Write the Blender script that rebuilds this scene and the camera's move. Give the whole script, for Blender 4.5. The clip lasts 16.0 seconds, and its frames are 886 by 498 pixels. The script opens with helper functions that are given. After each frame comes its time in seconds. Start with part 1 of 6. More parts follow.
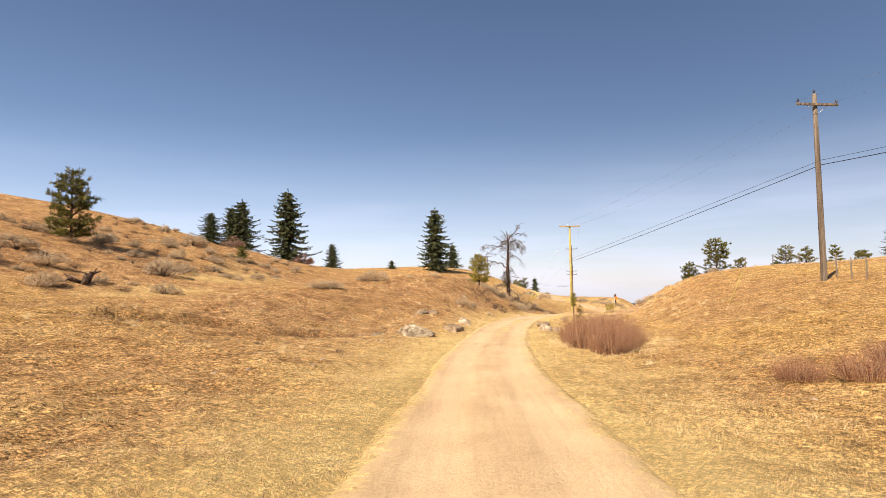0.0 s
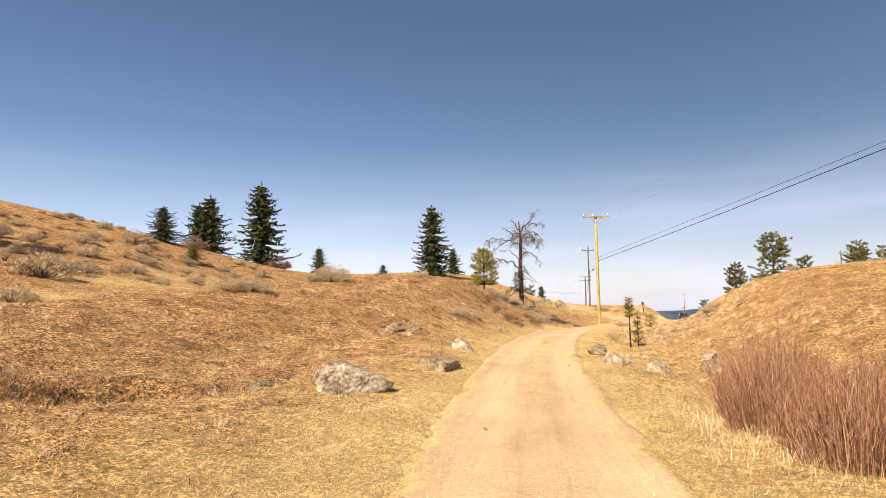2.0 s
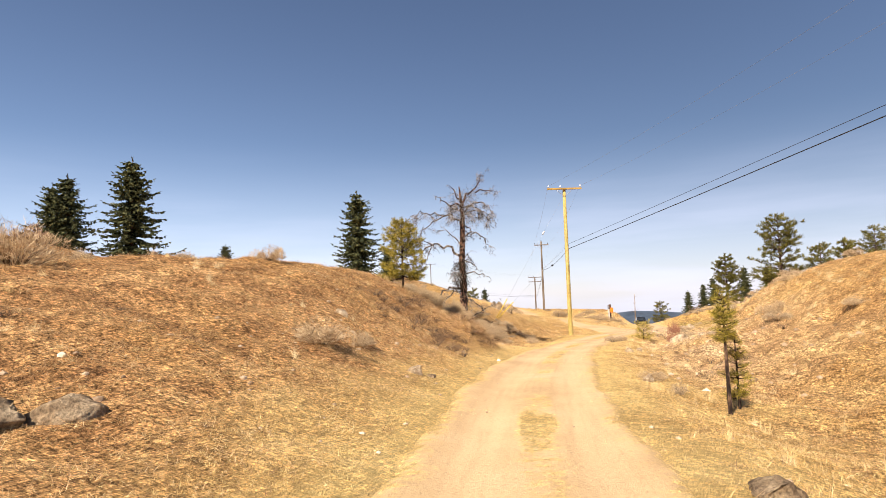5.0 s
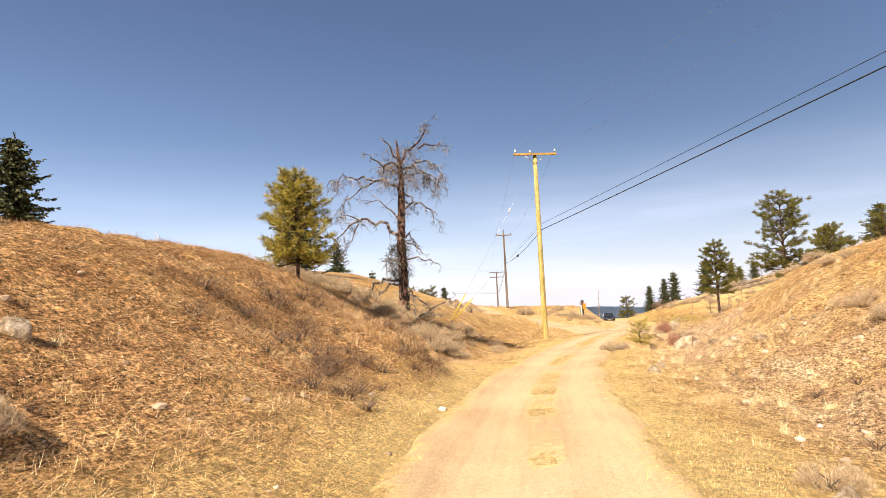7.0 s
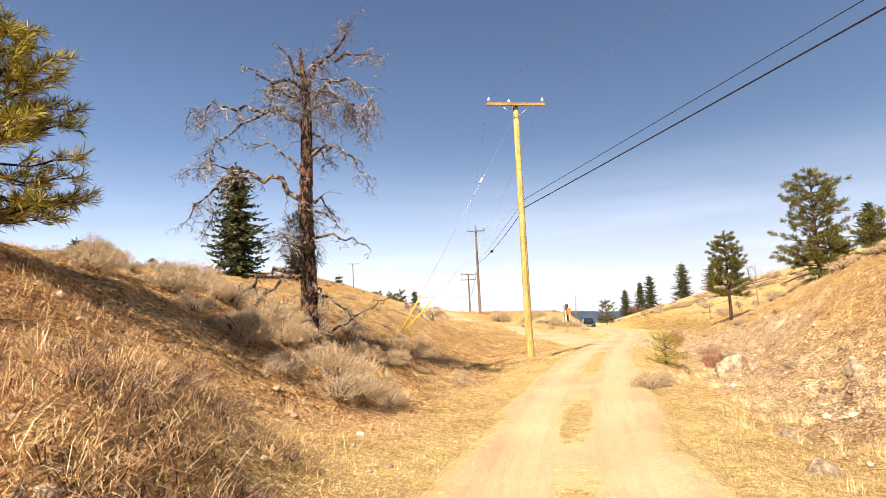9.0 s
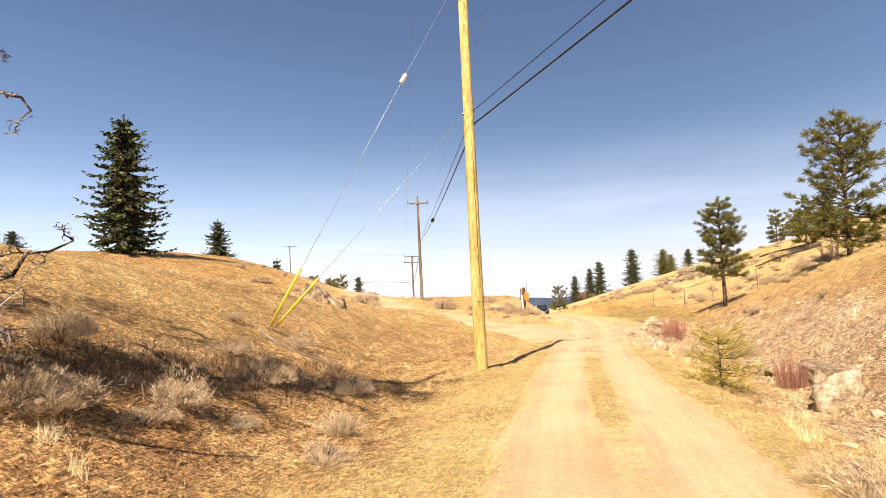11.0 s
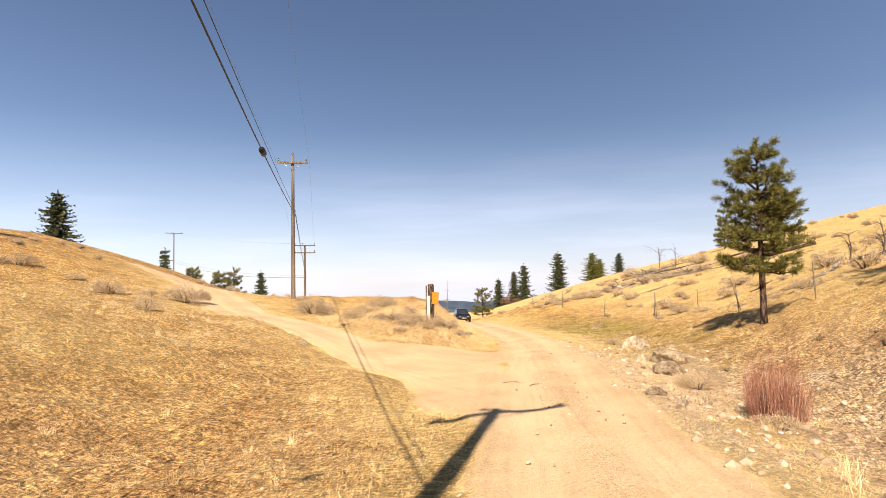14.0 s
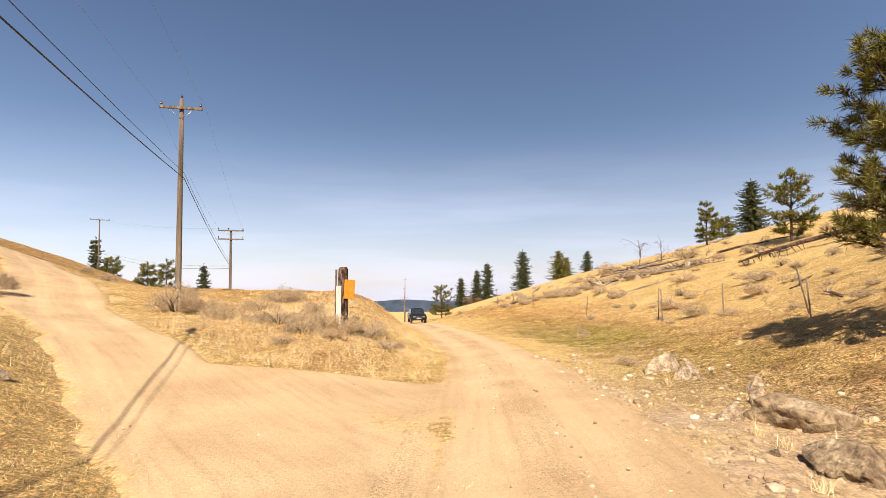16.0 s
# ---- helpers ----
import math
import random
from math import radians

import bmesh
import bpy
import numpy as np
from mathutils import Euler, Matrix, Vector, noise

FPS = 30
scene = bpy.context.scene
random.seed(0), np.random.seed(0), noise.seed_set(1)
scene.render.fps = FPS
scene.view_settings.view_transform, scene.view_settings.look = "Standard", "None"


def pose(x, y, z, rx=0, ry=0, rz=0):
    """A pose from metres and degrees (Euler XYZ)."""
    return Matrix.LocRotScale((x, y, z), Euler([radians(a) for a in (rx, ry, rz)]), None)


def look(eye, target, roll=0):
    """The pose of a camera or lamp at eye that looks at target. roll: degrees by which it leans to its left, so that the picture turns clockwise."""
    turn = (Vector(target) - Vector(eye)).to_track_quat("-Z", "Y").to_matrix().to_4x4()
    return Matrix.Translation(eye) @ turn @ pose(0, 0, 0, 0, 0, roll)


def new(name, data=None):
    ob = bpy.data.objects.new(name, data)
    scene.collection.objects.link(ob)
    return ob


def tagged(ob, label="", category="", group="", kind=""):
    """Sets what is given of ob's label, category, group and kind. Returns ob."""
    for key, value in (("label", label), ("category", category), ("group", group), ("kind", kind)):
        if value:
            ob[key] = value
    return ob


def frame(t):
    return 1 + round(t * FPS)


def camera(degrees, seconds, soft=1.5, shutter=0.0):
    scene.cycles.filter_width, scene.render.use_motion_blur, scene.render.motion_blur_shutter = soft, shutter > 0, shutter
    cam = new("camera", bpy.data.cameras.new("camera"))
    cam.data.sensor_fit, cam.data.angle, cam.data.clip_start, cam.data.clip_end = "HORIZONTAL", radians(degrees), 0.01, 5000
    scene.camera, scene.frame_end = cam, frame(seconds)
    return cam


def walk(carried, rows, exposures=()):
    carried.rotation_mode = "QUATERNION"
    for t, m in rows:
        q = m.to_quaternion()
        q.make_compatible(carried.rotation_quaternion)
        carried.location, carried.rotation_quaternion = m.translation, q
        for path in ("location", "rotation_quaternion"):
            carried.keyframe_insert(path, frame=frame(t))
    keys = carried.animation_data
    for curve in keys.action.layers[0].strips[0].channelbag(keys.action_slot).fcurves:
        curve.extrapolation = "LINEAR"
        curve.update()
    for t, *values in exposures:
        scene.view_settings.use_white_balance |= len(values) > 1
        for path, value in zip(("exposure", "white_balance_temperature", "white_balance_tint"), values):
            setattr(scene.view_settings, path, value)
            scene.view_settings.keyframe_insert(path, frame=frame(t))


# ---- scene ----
EXPOSURE, KELVIN, TINT = 1.0, 6600, 17
SUN_STRENGTH, SKY_STRENGTH, CLOUD = 5.0, 0.055, 10.5
cam = camera(75.5, 16.0, soft=0.7)
# seconds, x, y, z, and the turn in degrees
ROWS = [
    (0.0, 0.000, -0.070, 1.850, 93.35, 0.88, 1.01),
    (0.5, 0.063, 3.407, 1.717, 93.57, 0.82, 1.17),
    (1.0, 0.191, 6.825, 1.583, 93.76, 0.92, 1.30),
    (1.5, 0.315, 10.232, 1.467, 94.12, 1.01, 1.33),
    (2.0, 0.428, 13.498, 1.389, 94.33, 1.17, 1.25),
    (2.5, 0.573, 16.629, 1.314, 94.45, 1.33, 0.86),
    (3.0, 0.790, 19.570, 1.253, 94.63, 1.49, 0.00),
    (3.5, 1.098, 22.364, 1.185, 95.07, 1.40, -1.15),
    (4.0, 1.486, 24.936, 1.148, 95.01, 1.35, -2.20),
    (6.5, 3.565, 36.160, 0.940, 94.27, 2.74, -7.60),
    (7.0, 4.095, 38.361, 0.873, 94.43, 2.81, -8.36),
    (7.5, 4.640, 40.526, 0.860, 94.56, 2.87, -9.14),
    (8.0, 5.236, 42.640, 0.804, 94.69, 2.83, -9.72),
    (8.5, 5.819, 44.760, 0.746, 94.85, 2.85, -10.29),
    (9.0, 6.451, 46.864, 0.666, 94.80, 2.90, -10.98),
    (9.5, 7.142, 48.984, 0.627, 94.31, 2.88, -12.24),
    (10.0, 7.870, 51.164, 0.503, 93.63, 2.91, -13.47),
    (12.5, 12.611, 62.535, 0.003, 93.39, 2.21, -20.01),
    (13.0, 13.873, 64.816, -0.085, 93.44, 1.83, -21.33),
    (13.5, 15.173, 67.098, -0.142, 93.32, 1.38, -22.45),
    (14.0, 16.364, 69.359, -0.312, 93.15, 1.07, -23.56),
    (14.5, 17.614, 71.598, -0.441, 93.00, 0.88, -24.56),
    (15.0, 18.815, 73.547, -0.604, 93.04, 0.58, -25.73),
    (15.5, 20.032, 75.502, -0.712, 92.99, 0.37, -26.66),
    (16.0, 21.190, 77.265, -0.821, 93.04, 0.22, -27.20),
]
walk(cam, [(t, pose(*row)) for t, *row in ROWS], exposures=[(t, EXPOSURE + e, KELVIN, TINT) for t, e in ((0.0, -0.2), (4.0, -0.16), (7.0, -0.02), (9.5, 0.08), (12.5, 0.0), (14.5, -0.1), (16.0, -0.2))])

# ---- sky and sun ----
SUN_AT = Vector((-0.603, -0.798, 0.955)).normalized()
world = bpy.data.worlds.new("world")
scene.world = world
world.use_nodes = True
wn, wl = world.node_tree.nodes, world.node_tree.links
sky = wn.new("ShaderNodeTexSky")
sky.sky_type = "NISHITA"
sky.sun_disc = False
sky.sun_elevation = math.asin(SUN_AT.z)
sky.sun_rotation = -math.atan2(SUN_AT.x, SUN_AT.y)
sky.altitude = 900
sky.air_density, sky.dust_density, sky.ozone_density = 1.0, 0.15, 2.2
# thin haze and high cloud low over the horizon
co = wn.new("ShaderNodeTexCoord")
mp = wn.new("ShaderNodeMapping")
mp.inputs["Scale"].default_value = (1.6, 1.6, 14.0)
wl.new(co.outputs["Generated"], mp.inputs["Vector"])
cn = wn.new("ShaderNodeTexNoise")
cn.inputs["Scale"].default_value = 1.7
cn.inputs["Detail"].default_value = 5
wl.new(mp.outputs[0], cn.inputs["Vector"])
cr = wn.new("ShaderNodeValToRGB")
cr.color_ramp.elements[0].position, cr.color_ramp.elements[1].position = 0.42, 0.72
wl.new(cn.outputs["Fac"], cr.inputs[0])
sx = wn.new("ShaderNodeSeparateXYZ")
wl.new(co.outputs["Generated"], sx.inputs[0])
band = wn.new("ShaderNodeMapRange")
band.interpolation_type = "SMOOTHSTEP"
for k, v in zip(("From Min", "From Max", "To Min", "To Max"), (-0.03, 0.27, 0.64, 0.0)):
    band.inputs[k].default_value = v
wl.new(sx.outputs["Z"], band.inputs["Value"])
soften = wn.new("ShaderNodeMapRange")
for k, v in zip(("From Min", "From Max", "To Min", "To Max"), (0.0, 1.0, 0.7, 1.15)):
    soften.inputs[k].default_value = v
wl.new(cr.outputs[0], soften.inputs["Value"])
mul = wn.new("ShaderNodeMath")
mul.operation = "MULTIPLY"
wl.new(band.outputs[0], mul.inputs[0])
wl.new(soften.outputs[0], mul.inputs[1])
mx = wn.new("ShaderNodeMix")
mx.data_type = "RGBA"
wl.new(mul.outputs[0], mx.inputs["Factor"])
wl.new(sky.outputs[0], mx.inputs["A"])
mx.inputs["B"].default_value = (CLOUD * 0.95, CLOUD * 1.03, CLOUD * 1.27, 1)
wn["Background"].inputs["Strength"].default_value = SKY_STRENGTH
wl.new(mx.outputs["Result"], wn["Background"].inputs["Color"])
sun = new("sun", bpy.data.lights.new("sun", "SUN"))
sun.data.energy, sun.data.angle, sun.data.color = SUN_STRENGTH, radians(0.53), (1.0, 0.91, 0.76)
sun.matrix_world = look((0, 0, 60), Vector((0, 0, 60)) - SUN_AT)

# ---- materials ----
def colours(nt, fac, *stops):
    r = nt.nodes.new("ShaderNodeValToRGB")
    e = r.color_ramp.elements
    while len(e) < len(stops):
        e.new(0.5)
    for k, (p, c) in zip(e, stops):
        k.position, k.color = p, (*c, 1)
    nt.links.new(fac, r.inputs[0])
    return r.outputs[0]


def noise_of(nt, scale, detail=4.0, rough=0.55, stretch=None, where="Object", turn=0.0, twist=0.0):
    t = nt.nodes.new("ShaderNodeTexCoord")
    n = nt.nodes.new("ShaderNodeTexNoise")
    n.inputs["Scale"].default_value, n.inputs["Detail"].default_value, n.inputs["Roughness"].default_value = scale, detail, rough
    n.inputs["Distortion"].default_value = twist
    v = t.outputs[where]
    if turn:
        m = nt.nodes.new("ShaderNodeMapping")
        m.inputs["Rotation"].default_value = (0, 0, radians(turn))
        nt.links.new(v, m.inputs["Vector"])
        v = m.outputs[0]
    if stretch:
        m = nt.nodes.new("ShaderNodeMapping")
        m.inputs["Scale"].default_value = stretch
        nt.links.new(v, m.inputs["Vector"])
        v = m.outputs[0]
    nt.links.new(v, n.inputs["Vector"])
    return n.outputs["Fac"]


def blend(nt, fac, a, b, mode="MIX"):
    m = nt.nodes.new("ShaderNodeMix")
    m.data_type, m.blend_type = "RGBA", mode
    for key, v in (("Factor", fac), ("A", a), ("B", b)):
        if isinstance(v, (int, float)):
            m.inputs[key].default_value = v
        elif isinstance(v, tuple):
            m.inputs[key].default_value = (*v, 1)
        else:
            nt.links.new(v, m.inputs[key])
    return m.outputs["Result"]


def surface(name, rough=0.9, metal=0.0, spec=0.3):
    m = bpy.data.materials.new(name)
    m.use_nodes = True
    p = m.node_tree.nodes["Principled BSDF"]
    p.inputs["Roughness"].default_value, p.inputs["Metallic"].default_value = rough, metal
    p.inputs["Specular IOR Level"].default_value = spec
    return m, m.node_tree, p


def relief(nt, p, height, strength, distance):
    b = nt.nodes.new("ShaderNodeBump")
    b.inputs["Strength"].default_value, b.inputs["Distance"].default_value = strength, distance
    nt.links.new(height, b.inputs["Height"])
    nt.links.new(b.outputs[0], p.inputs["Normal"])


def mottled(name, a, b, c, scale, fine, rough=0.9, bump=0.5, depth=0.02, stretch=None, metal=0.0, spec=0.3, low=0.55):
    """Three colours by a coarse noise, broken up by a fine one, which also gives the relief."""
    m, nt, p = surface(name, rough, metal, spec)
    base = colours(nt, noise_of(nt, scale, 3, stretch=stretch), (0.32, a), (0.5, b), (0.68, c))
    f = noise_of(nt, fine, 6, 0.65, stretch=stretch)
    shade = colours(nt, f, (0.3, (low, low, low)), (0.62, (1.15, 1.15, 1.15)))
    nt.links.new(blend(nt, 1.0, base, shade, "MULTIPLY"), p.inputs["Base Color"])
    relief(nt, p, f, bump, depth)
    return m



def plates(name, dark, mid, light, scale, stretch):
    """Bark that has broken into plates with dark gaps."""
    m, nt, p = surface(name, 0.9, 0, 0.2)
    f = noise_of(nt, scale, 5, 0.6, stretch=stretch)
    c = colours(nt, f, (0.44, dark), (0.51, mid), (0.57, light), (0.7, mid))
    nt.links.new(multiply(nt, c, 0.8, noise_of(nt, scale * 3.5, 4, 0.6, stretch=stretch), (0.36, 0.3), (0.52, 1.0), (0.66, 1.3)), p.inputs["Base Color"])
    relief(nt, p, f, 1.0, 0.10)
    return m


def island(name, *stops, rough=0.85, tint=None):
    """Leaves and blades: each takes its colour by chance."""
    m, nt, p = surface(name, rough, 0, 0.2)
    g = nt.nodes.new("ShaderNodeNewGeometry")
    c = colours(nt, g.outputs["Random Per Island"], *stops)
    if tint:
        c = blend(nt, colours(nt, noise_of(nt, tint[0], 3), (0.4, (0, 0, 0)), (0.62, (1, 1, 1))), c, tint[1], "MULTIPLY")
    nt.links.new(c, p.inputs["Base Color"])
    return m


def blade_grass(name, *stops):
    """Dry grass: a colour for each tuft, broken up blade by blade."""
    m, nt, p = surface(name, 0.8, 0, 0.25)
    at = nt.nodes.new("ShaderNodeAttribute")
    at.attribute_name = "tone"
    g = nt.nodes.new("ShaderNodeNewGeometry")
    mix = nt.nodes.new("ShaderNodeMix")
    mix.inputs["Factor"].default_value = 0.42
    nt.links.new(at.outputs["Fac"], mix.inputs["A"])
    nt.links.new(g.outputs["Random Per Island"], mix.inputs["B"])
    nt.links.new(colours(nt, mix.outputs["Result"], *stops), p.inputs["Base Color"])
    return m


def multiply(nt, c, fac, *stops):
    return blend(nt, fac, c, colours(nt, stops[0], *[(at, (v, v * (0.90 + 0.09 * min(v, 1)), v * (0.80 + 0.17 * min(v, 1)))) for at, v in stops[1:]]), "MULTIPLY")


def turf(nt, c):
    """Breaks a colour up into matted straw, clods and dark gaps."""
    clump = noise_of(nt, 4.2, 4, 0.7)
    fine = noise_of(nt, 19.0, 7, 0.75)
    one = noise_of(nt, 36.0, 3, 0.6, (1.0, 0.2, 1.0), turn=35, twist=0.9)
    two = noise_of(nt, 31.0, 3, 0.6, (0.2, 1.0, 1.0), turn=28, twist=0.9)
    c = multiply(nt, c, 0.8, clump, (0.37, 0.68), (0.5, 1.0), (0.63, 1.25))
    c = multiply(nt, c, 1.0, fine, (0.37, 0.30), (0.46, 0.82), (0.53, 1.08), (0.66, 1.55))
    c = multiply(nt, c, 0.8, noise_of(nt, 9.0, 3, 0.6), (0.4, 0.62), (0.5, 1.0), (0.59, 1.3))
    c = multiply(nt, c, 1.0, one, (0.38, 0.48), (0.5, 1.0), (0.62, 1.4))
    c = multiply(nt, c, 1.0, two, (0.38, 0.48), (0.5, 1.0), (0.62, 1.4))
    h = nt.nodes.new("ShaderNodeMath")
    h.operation = "ADD"
    nt.links.new(fine, h.inputs[0])
    nt.links.new(one, h.inputs[1])
    return c, h.outputs[0]


def verge_of(nt, mid):
    return colours(nt, mid, (0.3, (0.60, 0.41, 0.155)), (0.55, (0.74, 0.525, 0.21)), (0.7, (0.82, 0.61, 0.275)))


def dust_of(nt, mid):
    return colours(nt, mid, (0.3, (0.45, 0.305, 0.16)), (0.55, (0.55, 0.385, 0.21)), (0.72, (0.61, 0.445, 0.26)))


def step_of(nt, value, lo, hi):
    r = nt.nodes.new("ShaderNodeMapRange")
    r.interpolation_type = "SMOOTHSTEP"
    for k, v in zip(("From Min", "From Max", "To Min", "To Max"), (lo, hi, 0.0, 1.0)):
        r.inputs[k].default_value = v
    nt.links.new(value, r.inputs["Value"])
    return r.outputs[0]


def sum_of(nt, a, b, scale):
    """a + b * scale"""
    m = nt.nodes.new("ShaderNodeMath")
    m.operation = "MULTIPLY_ADD"
    m.inputs[1].default_value = scale
    nt.links.new(b, m.inputs[0])
    nt.links.new(a, m.inputs[2])
    return m.outputs[0]


def make_land():
    """Grassland and dirt track in one: how much of each lies where is told by the cover and wear of the ground."""
    m, nt, p = surface("dry_grassland_and_dirt", 0.95, 0, 0.15)
    at, worn = nt.nodes.new("ShaderNodeVertexColor"), nt.nodes.new("ShaderNodeVertexColor")
    at.layer_name, worn.layer_name = "cover", "wear"
    s, w = nt.nodes.new("ShaderNodeSeparateColor"), nt.nodes.new("ShaderNodeSeparateColor")
    nt.links.new(at.outputs["Color"], s.inputs[0])
    nt.links.new(worn.outputs["Color"], w.inputs[0])
    # grassland
    big = noise_of(nt, 0.09, 4)
    mid = noise_of(nt, 0.9, 5, 0.65)
    straw = colours(nt, mid, (0.32, (0.43, 0.25, 0.085)), (0.5, (0.61, 0.385, 0.14)), (0.66, (0.74, 0.50, 0.20)))
    brown = colours(nt, mid, (0.32, (0.33, 0.182, 0.078)), (0.5, (0.53, 0.318, 0.132)), (0.68, (0.68, 0.445, 0.205)))
    soil = colours(nt, mid, (0.3, (0.50, 0.345, 0.21)), (0.55, (0.66, 0.485, 0.31)), (0.7, (0.76, 0.60, 0.41)))
    green = colours(nt, mid, (0.3, (0.22, 0.18, 0.045)), (0.6, (0.42, 0.33, 0.09)))
    c = blend(nt, colours(nt, big, (0.4, (0, 0, 0)), (0.6, (1, 1, 1))), straw, brown)
    rich = colours(nt, mid, (0.32, (0.27, 0.14, 0.068)), (0.5, (0.51, 0.295, 0.138)), (0.68, (0.70, 0.46, 0.235)))
    c = blend(nt, worn.outputs["Alpha"], c, rich)
    c = blend(nt, s.outputs[0], c, verge_of(nt, mid))
    c = blend(nt, s.outputs[1], c, soil)
    c = blend(nt, s.outputs[2], c, green)
    rough, h = turf(nt, c)
    less = nt.nodes.new("ShaderNodeMath")
    less.operation = "MULTIPLY"
    less.inputs[1].default_value = 0.6
    nt.links.new(s.outputs[0], less.inputs[0])
    land = blend(nt, less.outputs[0], rough, c)
    # packed dirt
    slow = noise_of(nt, 0.6, 5, 0.6)
    fine = noise_of(nt, 22.0, 6, 0.75)
    peb = noise_of(nt, 45.0, 4, 0.7)
    streak = noise_of(nt, 1.0, 5, 0.7, (6.0, 0.35, 1.0), "UV")
    rut = colours(nt, slow, (0.3, (0.58, 0.40, 0.222)), (0.7, (0.65, 0.465, 0.265)))
    d = blend(nt, w.outputs[0], dust_of(nt, slow), rut)
    d = multiply(nt, d, 0.4, fine, (0.34, 0.55), (0.5, 1.0), (0.7, 1.14))
    d = multiply(nt, d, 0.5, streak, (0.34, 0.78), (0.5, 1.0), (0.68, 1.08))
    d = multiply(nt, d, 0.4, peb, (0.3, 0.5), (0.42, 1.0))
    d = blend(nt, w.outputs[2], d, blend(nt, 1.0, d, colours(nt, peb, (0.38, (0.45, 0.43, 0.42)), (0.5, (0.95, 0.93, 0.9)), (0.6, (1.3, 1.3, 1.3))), "MULTIPLY"))
    # straw creeps in raggedly from the sides and lies between the ruts
    lumps = noise_of(nt, 6.0, 7, 0.75)
    much = sum_of(nt, sum_of(nt, at.outputs["Alpha"], lumps, 1.1), w.outputs[1], -0.8)
    road = step_of(nt, much, 0.84, 1.2)
    nt.links.new(blend(nt, road, land, d), p.inputs["Base Color"])
    a, b = nt.nodes.new("ShaderNodeBump"), nt.nodes.new("ShaderNodeBump")
    for node, height, dist in ((a, h, 0.12), (b, fine, 0.02)):
        node.inputs["Strength"].default_value, node.inputs["Distance"].default_value = 0.8, dist
        nt.links.new(height, node.inputs["Height"])
    mixn = nt.nodes.new("ShaderNodeMix")
    mixn.data_type = "VECTOR"
    nt.links.new(road, mixn.inputs["Factor"])
    nt.links.new(a.outputs[0], mixn.inputs["A"])
    nt.links.new(b.outputs[0], mixn.inputs["B"])
    nt.links.new(mixn.outputs["Result"], p.inputs["Normal"])
    return m


M_LAND = make_land()
M_STRAW = blade_grass("straw_blades", (0.15, (0.50, 0.335, 0.12)), (0.4, (0.66, 0.475, 0.185)), (0.65, (0.75, 0.57, 0.25)), (0.9, (0.83, 0.67, 0.35)))
M_HILLGRASS = blade_grass("brown_grass_blades", (0.14, (0.09, 0.045, 0.022)), (0.38, (0.33, 0.185, 0.078)), (0.62, (0.58, 0.37, 0.17)), (0.88, (0.74, 0.53, 0.28)))
M_PALEGRASS = blade_grass("bleached_grass_blades", (0.12, (0.42, 0.28, 0.12)), (0.45, (0.68, 0.50, 0.24)), (0.9, (0.86, 0.72, 0.44)))
M_SAGE = island("sage_twigs", (0.0, (0.14, 0.085, 0.045)), (0.3, (0.42, 0.29, 0.16)), (0.75, (0.60, 0.45, 0.265)), (1.0, (0.72, 0.59, 0.39)))
M_SAGEGREY = island("grey_sage_twigs", (0.0, (0.13, 0.085, 0.05)), (0.35, (0.35, 0.25, 0.145)), (0.8, (0.55, 0.42, 0.255)), (1.0, (0.70, 0.57, 0.38)))
M_LIMEPINE = island("yellow_green_needles", (0.0, (0.12, 0.10, 0.015)), (0.5, (0.34, 0.27, 0.035)), (1.0, (0.62, 0.48, 0.09)))
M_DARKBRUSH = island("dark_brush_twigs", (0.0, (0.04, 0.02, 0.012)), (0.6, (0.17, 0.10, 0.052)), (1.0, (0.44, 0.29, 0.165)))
M_SAGEWOOD = mottled("sage_wood", (0.07, 0.05, 0.04), (0.12, 0.09, 0.07), (0.18, 0.14, 0.11), 6, 40, depth=0.01)
M_SPRUCE = island("spruce_needles", (0.0, (0.02, 0.025, 0.011)), (0.5, (0.052, 0.06, 0.023)), (1.0, (0.125, 0.125, 0.048)))
M_PINE = island("pine_needles", (0.0, (0.032, 0.036, 0.009)), (0.5, (0.115, 0.11, 0.022)), (1.0, (0.28, 0.235, 0.055)))
M_GOLDPINE = island("yellowing_pine_needles", (0.0, (0.05, 0.05, 0.011)), (0.35, (0.19, 0.165, 0.022)), (0.7, (0.38, 0.30, 0.04)), (1.0, (0.58, 0.44, 0.08)))
M_REDTWIG = island("red_willow_twigs", (0.0, (0.08, 0.03, 0.017)), (0.4, (0.24, 0.105, 0.055)), (0.75, (0.42, 0.22, 0.115)), (1.0, (0.66, 0.46, 0.26)))
M_CRIMSON = island("crimson_twigs", (0.0, (0.15, 0.05, 0.035)), (0.5, (0.33, 0.135, 0.085)), (1.0, (0.52, 0.32, 0.20)))
M_RUSTLEAF = island("rusty_leaves", (0.0, (0.15, 0.075, 0.05)), (0.5, (0.26, 0.15, 0.10)), (1.0, (0.36, 0.24, 0.17)))
M_BARK = plates("pine_bark", (0.025, 0.016, 0.012), (0.085, 0.052, 0.036), (0.19, 0.12, 0.08), 9.0, (1, 1, 0.35))
M_DEADBARK = plates("dead_pine_bark", (0.012, 0.008, 0.007), (0.065, 0.034, 0.022), (0.27, 0.15, 0.095), 13.0, (1, 1, 0.4))
M_BLEACHED = plates("bleached_dead_limb", (0.03, 0.022, 0.018), (0.15, 0.115, 0.09), (0.42, 0.355, 0.285), 11.0, (1, 1, 1))
